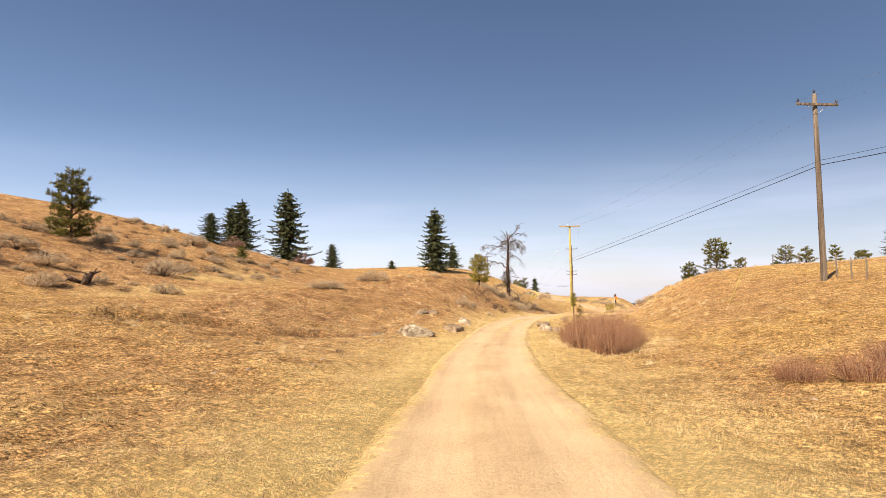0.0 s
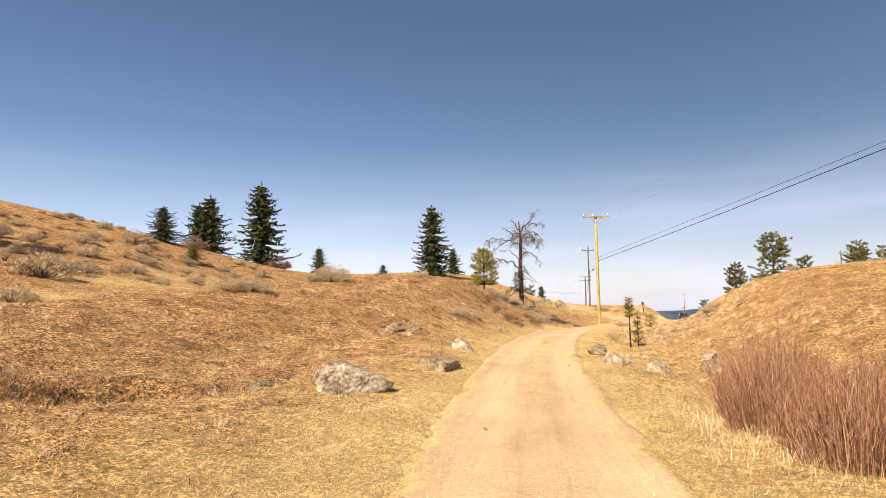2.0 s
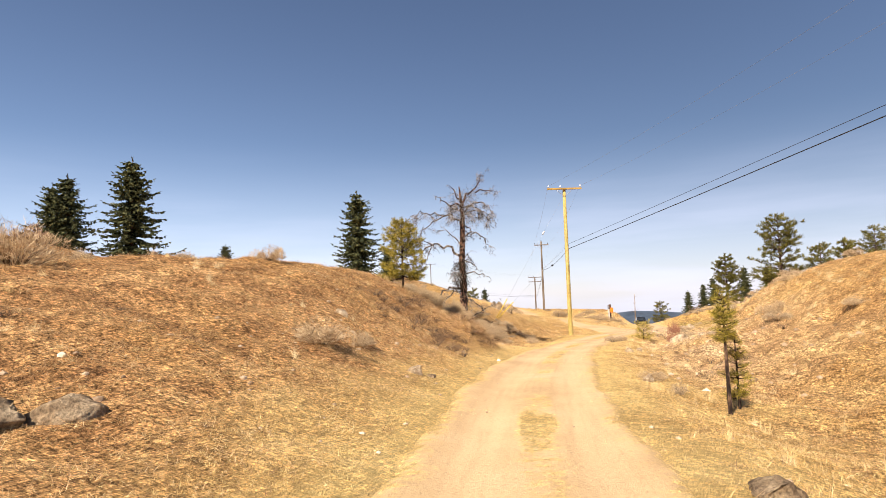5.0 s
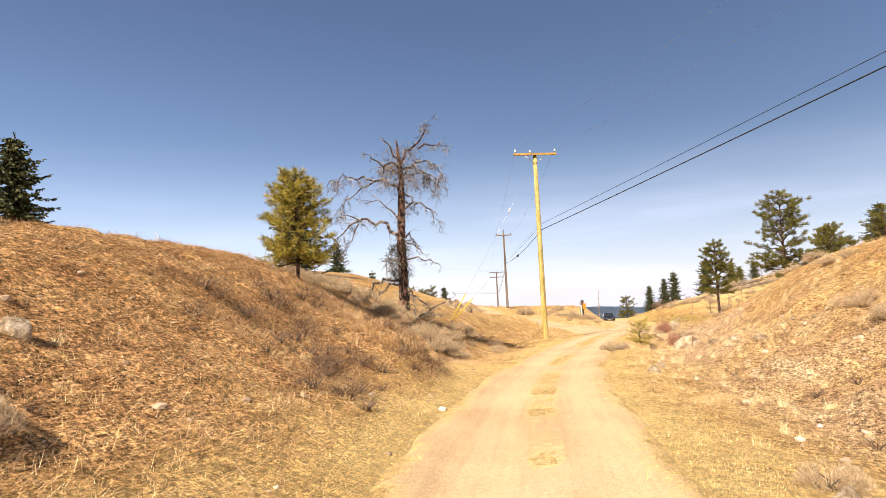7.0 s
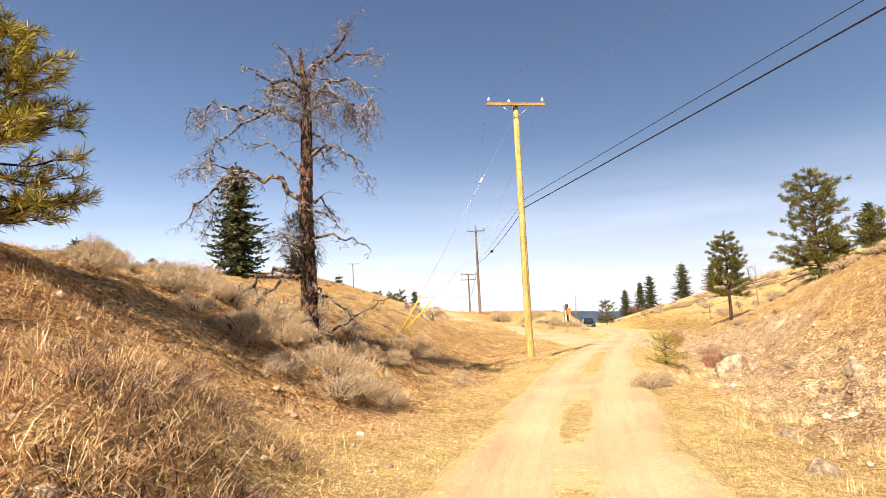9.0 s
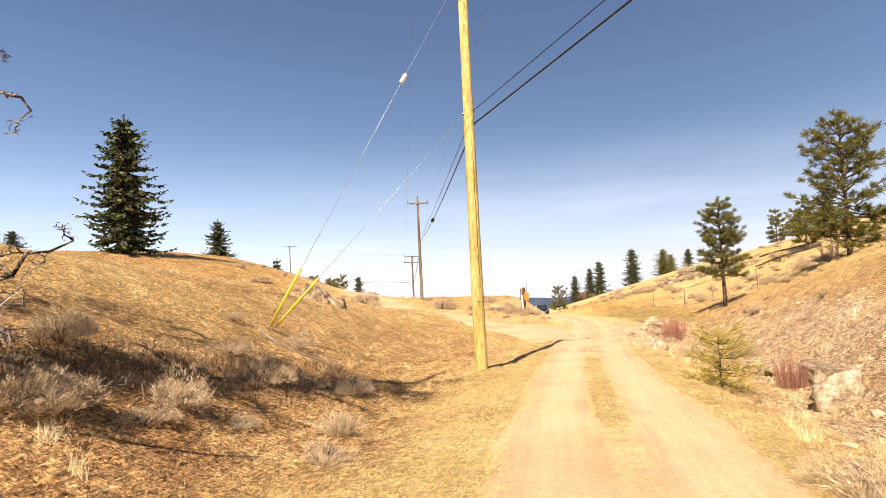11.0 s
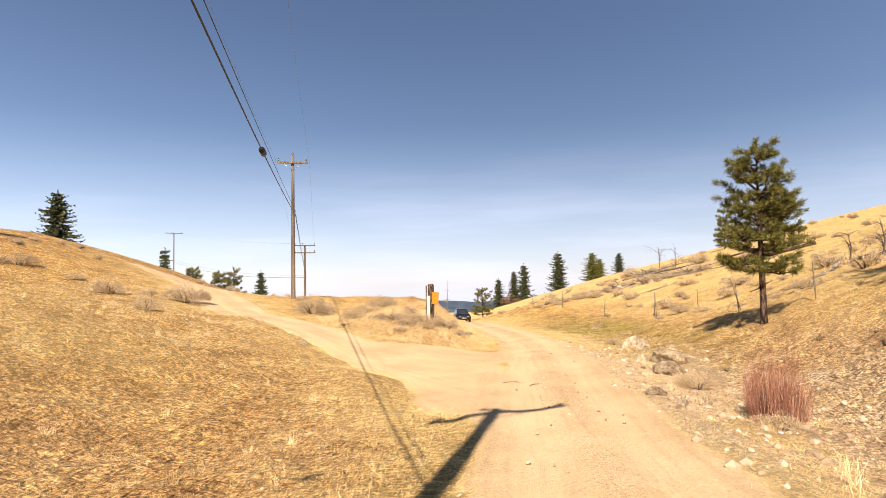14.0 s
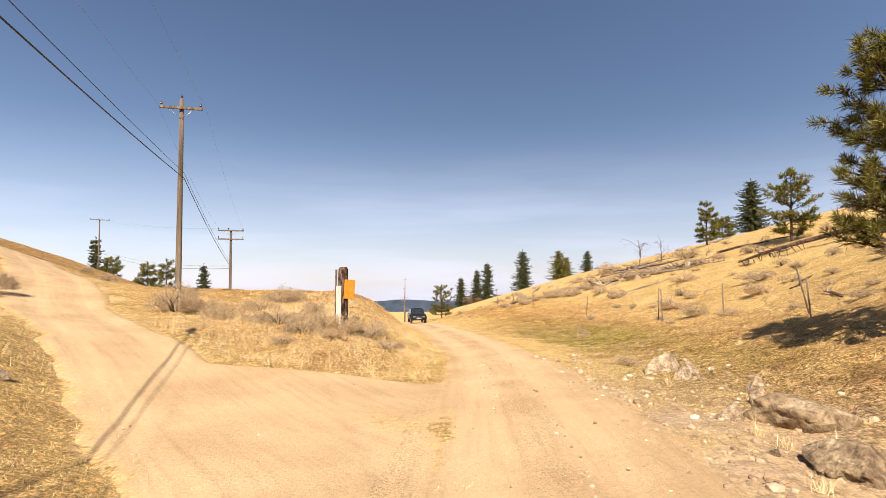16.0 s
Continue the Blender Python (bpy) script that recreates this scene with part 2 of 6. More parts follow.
M_DEADTWIG = island("dead_twigs", (0.0, (0.016, 0.012, 0.01)), (0.5, (0.05, 0.038, 0.032)), (0.66, (0.26, 0.22, 0.18)), (1.0, (0.62, 0.56, 0.48)))
M_NEST = island("dead_needle_tangle", (0.0, (0.012, 0.009, 0.006)), (0.7, (0.045, 0.034, 0.02)), (1.0, (0.12, 0.09, 0.055)))
M_GREYWOOD = mottled("weathered_wood", (0.13, 0.10, 0.08), (0.26, 0.21, 0.16), (0.40, 0.33, 0.26), 2.0, 12, bump=0.8, depth=0.02, stretch=(1, 1, 0.15))
M_NEWPOLE = mottled("treated_pole_wood", (0.33, 0.235, 0.06), (0.47, 0.36, 0.115), (0.56, 0.455, 0.17), 3.0, 16, bump=0.6, depth=0.012, stretch=(1.8, 1.8, 0.3), rough=0.8, low=0.5)
M_NEWARM = mottled("treated_crossarm_wood", (0.32, 0.19, 0.05), (0.40, 0.25, 0.07), (0.46, 0.31, 0.10), 2.0, 12, bump=0.4, depth=0.01, stretch=(0.2, 1, 1))
M_OLDPOLE = mottled("grey_pole_wood", (0.09, 0.065, 0.045), (0.17, 0.13, 0.09), (0.27, 0.215, 0.155), 2.0, 18, bump=0.6, depth=0.015, stretch=(2.5, 2.5, 0.1), low=0.45)
M_ROCK = mottled("lichen_boulder", (0.15, 0.10, 0.06), (0.38, 0.29, 0.18), (0.62, 0.52, 0.35), 7.0, 28, bump=1.0, depth=0.06, low=0.3)
M_PALEROCK = mottled("pale_boulder", (0.29, 0.20, 0.12), (0.51, 0.385, 0.245), (0.70, 0.58, 0.41), 5.5, 24, bump=1.0, depth=0.05, low=0.42)
M_DARKROCK = mottled("brown_slab_rock", (0.16, 0.105, 0.06), (0.35, 0.25, 0.145), (0.52, 0.40, 0.25), 4.0, 20, bump=1.0, depth=0.05, low=0.35)
M_STONES = island("field_stones", (0.0, (0.24, 0.165, 0.10)), (0.5, (0.40, 0.29, 0.185)), (0.9, (0.52, 0.40, 0.27)), (1.0, (0.72, 0.62, 0.47)))
M_CABLE = mottled("black_cable", (0.012, 0.012, 0.014), (0.02, 0.02, 0.022), (0.03, 0.03, 0.03), 3, 30, rough=0.55, bump=0.1)
M_WIRE = mottled("bare_conductor", (0.16, 0.17, 0.19), (0.22, 0.23, 0.25), (0.28, 0.29, 0.31), 3, 30, rough=0.5, metal=0.3, bump=0.1)
M_STEEL = mottled("galvanised_steel", (0.35, 0.36, 0.37), (0.45, 0.46, 0.47), (0.55, 0.56, 0.57), 5, 40, rough=0.45, metal=0.8, bump=0.2)
M_GLASSY = mottled("glazed_porcelain", (0.55, 0.56, 0.58), (0.64, 0.65, 0.67), (0.7, 0.7, 0.72), 6, 30, rough=0.2, bump=0.05)
M_BROWNGLAZE = mottled("brown_porcelain", (0.03, 0.025, 0.025), (0.05, 0.04, 0.04), (0.07, 0.06, 0.05), 6, 30, rough=0.25, bump=0.05)
M_YELLOW = mottled("yellow_plastic", (0.62, 0.43, 0.02), (0.70, 0.50, 0.03), (0.74, 0.56, 0.06), 4, 30, rough=0.5, bump=0.1)
M_ORANGE = mottled("orange_sign_paint", (0.70, 0.17, 0.008), (0.78, 0.205, 0.01), (0.82, 0.24, 0.015), 3, 30, rough=0.5, bump=0.1)
M_WHITEPAINT = mottled("worn_white_paint", (0.50, 0.46, 0.38), (0.66, 0.62, 0.54), (0.76, 0.73, 0.66), 3, 20, rough=0.8, bump=0.4, stretch=(1, 1, 0.3))
M_CARPAINT = mottled("black_car_paint", (0.012, 0.013, 0.016), (0.016, 0.017, 0.02), (0.02, 0.021, 0.025), 2, 30, rough=0.22, bump=0.02, spec=0.5)
M_CARGLASS = mottled("tinted_glass", (0.02, 0.024, 0.028), (0.025, 0.03, 0.034), (0.03, 0.034, 0.04), 2, 10, rough=0.05, bump=0.0, spec=0.8)
M_RUBBER = mottled("tyre_rubber", (0.02, 0.02, 0.02), (0.028, 0.027, 0.026), (0.05, 0.045, 0.04), 5, 30, rough=0.85)
M_LAMPGLASS = mottled("headlamp_glass", (0.16, 0.16, 0.17), (0.2, 0.2, 0.21), (0.24, 0.24, 0.25), 5, 20, rough=0.1, bump=0.0)
# The blue of the distance haze is put into the hills' base colour.
M_HAZEDHILL = mottled("hazed_far_forested_hill", (0.045, 0.065, 0.095), (0.06, 0.082, 0.115), (0.08, 0.10, 0.13), 0.004, 0.02, bump=0.0)
M_TALLGRASS = blade_grass("tangled_brown_grass", (0.12, (0.16, 0.08, 0.04)), (0.4, (0.44, 0.255, 0.118)), (0.7, (0.67, 0.445, 0.21)), (0.92, (0.84, 0.64, 0.37)))

# ---- the lie of the land ----
def smooth(t):
    return t * t * (3 - 2 * t)


def vnoise(x, y, size, seed=0):
    """Smooth value noise from -1 to 1 with cells of that size, for arrays."""
    x, y = np.asarray(x, float) / size + 1000.5, np.asarray(y, float) / size + 1000.5
    i, j = np.floor(x).astype(np.int64), np.floor(y).astype(np.int64)
    f, g = smooth(x - i), smooth(y - j)

    def h(a, b):
        n = (a * 374761393 + b * 668265263 + seed * 974711) & 0xFFFFFFFF
        n = ((n ^ (n >> 13)) * 1274126177) & 0xFFFFFFFF
        return ((n ^ (n >> 16)) & 0xFFFF) / 32767.5 - 1

    return (h(i, j) * (1 - f) + h(i + 1, j) * f) * (1 - g) + (h(i, j + 1) * (1 - f) + h(i + 1, j + 1) * f) * g


def eased(knots, spread=4.0):
    """A curve through knots (y, value), rounded off."""
    a = np.array(knots)
    ys = np.arange(a[0, 0], a[-1, 0], 1.0)
    v = np.interp(ys, a[:, 0], a[:, 1])
    k = np.exp(-0.5 * (np.arange(-12, 13) / spread) ** 2)
    padded = np.r_[2 * v[0] - v[12:0:-1], v, 2 * v[-1] - v[-2:-14:-1]]
    return ys, np.convolve(padded, k / k.sum(), "valid")


TRACK_X = eased([(-40, 0.3), (-15, 0.3), (0, 0.35), (15, 0.75), (29.4, 2.66), (40.5, 5.1), (51, 8.6), (55.3, 10.3), (66.3, 15.8), (75, 20.8), (81, 24.1), (84, 26), (89.4, 29.2), (96.4, 32.5), (112, 38.3), (122, 42), (140, 49), (200, 66), (400, 100)])
TRACK_Z = eased([(-40, 1.6), (-15, 0.75), (0, 0.15), (10, -0.23), (25, -0.55), (36, -0.76), (47, -1.03), (62.5, -1.7), (70, -2.0), (77, -2.5), (93, -3.2), (118, -4.3), (140, -6.1), (200, -10), (400, -24)])


def track_x(y):
    return np.interp(y, *TRACK_X)


def track_z(y):
    return np.interp(y, *TRACK_Z)


# Cross sections of the valley, every ten metres along the track and then wider: heights over the track, from far left to far right.
SECTIONS = []


def section(*heights):
    SECTIONS.append(heights)


section(1.69, 1.84, 1.97, 2.04, 2.00, 1.81, 1.48, 1.06, 0.60, 0.22, 0.00, 0.01, -0.02, -0.47, -1.11, -1.78, -2.40, -2.97, -3.52, -4.10, -4.71, -5.36, -6.0)
section(5.34, 4.67, 4.02, 3.41, 2.81, 2.21, 1.62, 1.05, 0.56, 0.20, -0.02, -0.01, 0.05, -0.51, -0.97, -1.35, -1.69, -2.03, -2.39, -2.80, -3.25, -3.73, -4.23)
section(9.0, 7.5, 6.1, 4.76, 3.61, 2.60, 1.73, 1.03, 0.53, 0.19, -0.01, -0.01, 0.05, -0.54, -0.80, -0.90, -0.97, -1.08, -1.26, -1.51, -1.79, -2.10, -2.42)
section(12.7, 10.4, 8.1, 6.1, 4.35, 2.94, 1.80, 0.99, 0.52, 0.19, -0.01, -0.01, 0.05, -0.52, -0.54, -0.37, -0.21, -0.14, -0.15, -0.23, -0.34, -0.46, -0.59)
section(16.3, 13.3, 10.3, 7.4, 5.00, 3.18, 1.81, 0.92, 0.53, 0.23, -0.02, -0.01, 0.04, -0.44, -0.16, 0.24, 0.56, 0.78, 0.92, 1.02, 1.11, 1.20, 1.31)
section(19.8, 16.1, 12.4, 8.8, 5.55, 3.20, 1.78, 0.94, 0.48, 0.32, -0.04, 0.01, 0.01, -0.27, 0.29, 0.86, 1.33, 1.66, 1.94, 2.23, 2.55, 2.91, 3.28)
section(23.1, 18.9, 14.6, 10.3, 6.1, 2.84, 1.70, 1.34, 0.14, 0.39, -0.03, 0.01, -0.01, -0.14, 0.54, 1.39, 2.03, 2.45, 2.89, 3.41, 4.01, 4.68, 5.37)
section(26.2, 21.3, 16.6, 12.0, 7.1, 2.06, 1.53, 2.35, -0.49, 0.13, 0.05, -0.05, 0.11, -0.64, 0.11, 1.66, 2.51, 3.12, 3.77, 4.57, 5.51, 6.5, 7.6)
section(28.7, 23.4, 18.3, 13.4, 8.7, 2.01, 1.39, 3.41, 1.69, 1.09, -0.07, -0.01, 0.07, -0.88, 0.04, 2.18, 3.18, 3.75, 4.59, 5.73, 7.1, 8.5, 9.9)
section(30.6, 25.1, 19.4, 13.8, 8.6, 3.28, 2.27, 3.78, 4.63, 1.04, -0.10, 0.02, 0.04, -0.66, 0.75, 3.46, 4.15, 4.32, 5.43, 6.9, 8.7, 10.5, 12.3)
section(31.5, 26.2, 20.4, 13.6, 6.7, 2.70, 3.09, 4.22, 2.40, -0.96, 0.08, -0.04, 0.12, -0.93, 1.20, 4.17, 4.61, 5.00, 6.4, 8.3, 10.3, 12.6, 14.8)
section(31.2, 26.4, 21.1, 14.2, 5.71, 2.49, 3.51, 4.06, -0.06, -0.16, 0.12, -0.07, 0.11, -1.27, 0.09, 3.55, 4.60, 5.73, 7.5, 9.6, 12.0, 14.6, 17.3)
section(29.7, 25.5, 21.2, 15.6, 5.32, 2.33, 3.48, 2.87, -0.22, -0.16, 0.04, -0.04, 0.07, -0.04, 0.43, 2.58, 3.94, 5.95, 8.3, 10.9, 13.8, 16.7, 19.6)
section(27.3, 23.1, 18.8, 12.6, 4.95, 2.84, 2.98, 1.47, 0.43, 0.38, -0.12, 0.06, -0.03, -0.32, 0.30, 1.18, 3.17, 5.96, 9.0, 12.1, 15.4, 18.6, 21.7)
section(24.0, 19.6, 14.7, 9.3, 7.0, 4.54, 2.09, 0.87, 1.92, 2.62, -0.25, 0.05, -0.01, -0.15, 0.08, 0.83, 3.12, 6.0, 9.4, 13.2, 16.8, 20.2, 23.4)
section(20.3, 16.0, 11.6, 8.3, 8.8, 6.1, 3.15, 3.12, 2.75, 2.35, -0.24, 0.07, -0.08, 0.32, 0.83, 1.95, 3.68, 5.96, 9.6, 14.1, 17.9, 21.3, 24.5)
section(16.4, 13.1, 10.2, 8.7, 10.4, 5.96, 2.16, 2.32, 1.92, 1.06, -0.13, 0.06, -0.09, 0.76, 1.52, 2.88, 4.11, 5.79, 9.5, 14.6, 18.5, 21.8, 24.9)
section(12.9, 11.1, 9.9, 10.5, 13.1, 5.51, 1.55, 1.42, 1.00, 0.36, -0.04, 0.01, -0.07, 0.58, 1.29, 2.40, 3.65, 5.60, 9.4, 14.3, 18.2, 21.5, 24.6)
section(10.2, 9.6, 9.6, 10.3, 9.8, 3.81, 1.23, 0.63, 0.22, -0.03, 0.01, 0.04, 0.01, 0.10, 0.48, 1.31, 2.73, 5.22, 9.2, 13.5, 17.1, 20.4, 23.5)
section(8.2, 8.4, 8.6, 8.4, 6.5, 3.12, 1.02, 0.04, -0.39, -0.47, -0.36, -0.34, -0.48, -0.69, -0.62, -0.04, 1.46, 4.38, 8.8, 12.4, 15.5, 18.7, 21.7)
section(6.7, 6.9, 6.9, 6.1, 4.29, 2.32, 0.69, -0.37, -0.88, -1.02, -1.03, -1.12, -1.38, -1.72, -1.86, -1.49, -0.13, 2.86, 7.4, 10.6, 13.4, 16.3, 19.3)
section(5.24, 5.21, 4.88, 3.97, 2.63, 1.35, 0.16, -0.78, -1.35, -1.64, -1.84, -2.10, -2.47, -2.89, -3.14, -2.93, -1.90, 0.37, 4.14, 7.6, 10.6, 13.6, 16.5)
section(3.77, 3.44, 2.93, 2.12, 1.20, 0.32, -0.52, -1.28, -1.87, -2.32, -2.71, -3.14, -3.64, -4.12, -4.44, -4.35, -3.62, -2.02, 0.73, 4.15, 7.4, 10.4, 13.3)
section(2.16, 1.66, 1.10, 0.47, -0.15, -0.73, -1.31, -1.90, -2.47, -3.03, -3.60, -4.20, -4.81, -5.36, -5.73, -5.76, -5.26, -4.06, -1.96, 0.96, 4.00, 6.9, 9.7)
section(0.45, -0.10, -0.63, -1.09, -1.46, -1.79, -2.15, -2.58, -3.13, -3.77, -4.49, -5.24, -5.97, -6.6, -7.0, -7.2, -6.8, -5.94, -4.32, -2.01, 0.56, 3.22, 5.95)
section(-1.30, -1.85, -2.32, -2.62, -2.76, -2.86, -3.00, -3.30, -3.80, -4.52, -5.37, -6.3, -7.1, -7.8, -8.3, -8.6, -8.4, -7.8, -6.6, -4.96, -2.90, -0.49, 2.10)
LAND = np.array(SECTIONS)
FIRST, MIDDLE = 4, 11


def spline(u):
    i = np.floor(u).astype(int)
    f = u - i
    return i, [(1 - f) ** 3 / 6, (3 * f**3 - 6 * f**2 + 4) / 6, (-3 * f**3 + 3 * f**2 + 3 * f + 1) / 6, f**3 / 6]


def lie(x, y):
    """The even height of the land, before its roughness."""
    x, y = np.asarray(x, float), np.asarray(y, float)
    along = np.where(y < 110, y / 10, 11 + 4 * np.log1p(np.maximum(y - 110, 0) / 40))
    across = 2.4 * np.arcsinh((x - track_x(y)) / 5)
    rows, cols = LAND.shape
    i, wi = spline(np.clip(along + FIRST, 1, rows - 2.001))
    j, wj = spline(np.clip(across + MIDDLE, 1, cols - 2.001))
    z = sum(wi[a] * wj[b] * LAND[i - 1 + a, j - 1 + b] for a in range(4) for b in range(4)) + track_z(y)
    far = np.maximum(np.hypot(x - 10, y - 50) - 330, 0)
    return z - 0.055 * far * np.minimum(1, far / 200)


BRANCH = [(20.3, 73.0), (21.9, 78.0), (22.1, 83.0), (21.0, 89.0), (19.6, 95.0), (18.5, 101.0), (17.6, 108.0), (16.0, 116.0), (13.5, 126.0)]


def branch_x(y):
    b = np.array(BRANCH)
    return np.interp(y, b[:, 1], b[:, 0])


def branch_left(y):
    return np.clip((y - 73) / 3, 0, 1) * (1.0 + 0.8 * np.exp(-((y - 79) / 2) ** 2) + 0.9 * np.clip((y - 94) / 8, 0, 1) + 0.22 * vnoise(y, 0 * y, 2.0, 21) + 0.15 * vnoise(y, 0 * y, 0.8, 22))


def branch_right(y):
    """The side road's half width to the right: up to the track where the two part."""
    apart = smooth(np.clip((y - 87.2 - 0.5 * vnoise(y, 0 * y + 9, 1.0, 23)) / 2.2, 0, 1))
    return (track_x(y) - branch_x(y) - 1.15) * (1 - apart) + (1.4 + 0.2 * vnoise(y, 0 * y + 5, 1.6, 24)) * apart


def lane_x(y):
    """The middle of the driven lane, which keeps a little left of the valley's middle line."""
    return track_x(y) - np.interp(y, (8, 15, 29, 40, 50, 56, 66, 74, 80), (0, 0.05, 0.25, 0.42, 0.48, 0.38, 0.2, 0.1, 0))


def track_half(y, side):
    slim = np.where(np.asarray(side) > 0, np.interp(y, (0, 9, 15, 30, 45, 52, 58), (0, 0.1, 0.3, 0.25, 0.2, 0.2, 0)), np.interp(y, (3, 9, 15, 28, 38), (-0.25, 0.05, 0.25, 0.22, 0)))
    return 1.4 - slim + 0.10 * vnoise(y, side * 50 + 0 * y, 0.5, 4) + 0.07 * vnoise(y, side * 50 + 0 * y, 1.7, 5) + 0.07 * vnoise(y, side * 50 + 0 * y, 6.0, 6) + 0.5 * np.exp(-((y - 84) / 7) ** 2) * (side > 0)


def off_road(x, y):
    """How far a place lies outside the nearer road's edge, in metres; negative on it."""
    d = x - lane_x(y)
    main = np.abs(d) - np.where(d > 0, track_half(y, 1), track_half(y, -1))
    e = x - branch_x(y)
    b = np.abs(e) - np.where(e > 0, branch_right(y), branch_left(y))
    b = np.where((y > 73) & (y < 126), b, 99)
    return np.minimum(main, b)


def ground_z(x, y):
    x, y = np.asarray(x, float), np.asarray(y, float)
    o = off_road(x, y)
    free = np.clip(o / 1.5, 0, 1)
    d = x - track_x(y)
    cut = np.exp(-((y - 56) / 16) ** 2) * np.clip((d - 2.2) / 2, 0, 1) * np.clip((13 - d) / 4, 0, 1)
    rough = 0.10 * vnoise(x, y, 3.1, 1) + 0.06 * vnoise(x, y, 1.2, 2) + 0.035 * vnoise(x, y, 0.5, 3)
    lumpy = np.clip((o - 1.6) / 2.0, 0, 1)
    rough = rough + lumpy * (0.05 * vnoise(x, y, 0.3, 11) + 0.05 * vnoise(x, y, 0.6, 13)) + cut * (0.28 * vnoise(x, y * 0.6, 1.5, 8) + 0.24 * vnoise(x, y, 0.8, 9) + 0.12 * vnoise(x, y, 0.37, 10))
    # an overgrown ditch across the meadow
    along, off = (x + 9.5) * 0.858 + (y - 21.2) * 0.513, -(x + 9.5) * 0.513 + (y - 21.2) * 0.858
    off = off + 0.35 * vnoise(along, 0 * along, 2.2, 12)
    ends = np.clip((along + 5) / 3, 0, 1) * np.clip((7.2 - along) / 2.5, 0, 1)
    rough = rough + ends * (0.16 * np.exp(-((off - 0.65) / 0.45) ** 2) - 0.55 * np.exp(-(off / 0.42) ** 2))
    rough = rough + 0.75 * np.exp(-((x - 4.9) / 1.05) ** 2 - ((y - 51.3) / 2.0) ** 2)
    rough = rough + 0.2 * np.exp(-((x - 14.1) / 1.1) ** 2 - ((y - 68.7) / 1.3) ** 2)
    rough = rough - 0.22 * np.exp(-((x - 6.2) / 1.5) ** 2 - ((y - 61.0) / 1.6) ** 2)
    rough = rough + 1.9 * np.exp(-((x + 29) / 5.0) ** 2 - ((y - 63) / 7.0) ** 2)
    # a low bank along the outer edge of the side road
    e = branch_x(y) - branch_left(y) - x
    rough = rough + 0.3 * smooth(np.clip(e / 0.9, 0, 1)) * np.clip((5 - e) / 4, 0, 1) * np.clip((y - 79) / 3, 0, 1) * np.clip((94 - y) / 3, 0, 1)
    dip = -0.07 * np.clip(1 - np.maximum(o, 0) / 0.35, 0, 1)
    return lie(x, y) + rough * free + dip


def gz(x, y):
    return float(ground_z(np.array([x]), np.array([y]))[0])


def link(name, verts, faces, material, parent=None, label="", even=True):
    me = bpy.data.meshes.new(name)
    me.from_pydata(verts, [], faces)
    me.materials.append(material)
    if even:
        me.shade_smooth()
    me.update()
    ob = new(name, me)
    if parent is not None:
        ob.parent = parent
    if label:
        ob["label"] = label
    return ob


def sheet(name, X, Y, Z, material, cover=None, across=None, wear=None):
    """A mesh over a grid of places."""
    n, m = X.shape
    v = np.stack([X, Y, Z], -1).reshape(-1, 3)
    q = (np.arange(n - 1)[:, None] * m + np.arange(m - 1)).ravel()
    f = np.stack([q, q + 1, q + m + 1, q + m], -1)
    me = bpy.data.meshes.new(name)
    me.vertices.add(len(v))
    me.vertices.foreach_set("co", v.ravel())
    me.loops.add(f.size)
    me.loops.foreach_set("vertex_index", f.ravel())
    me.polygons.add(len(f))
    me.polygons.foreach_set("loop_start", np.arange(len(f)) * 4)
    me.update(calc_edges=True)
    me.shade_smooth()
    me.materials.append(material)
    if cover is not None:
        at = me.color_attributes.new("cover", "FLOAT_COLOR", "POINT")
        at.data.foreach_set("color", cover.reshape(-1, 4).ravel())
    if wear is not None:
        at = me.color_attributes.new("wear", "FLOAT_COLOR", "POINT")
        at.data.foreach_set("color", wear.reshape(-1, 4).ravel())
    if across is not None:
        uv = me.uv_layers.new(name="along")
        uv.data.foreach_set("uv", np.stack([across, Y], -1).reshape(-1, 2)[f.ravel()].ravel())
    return tagged(new(name, me), kind="structure")


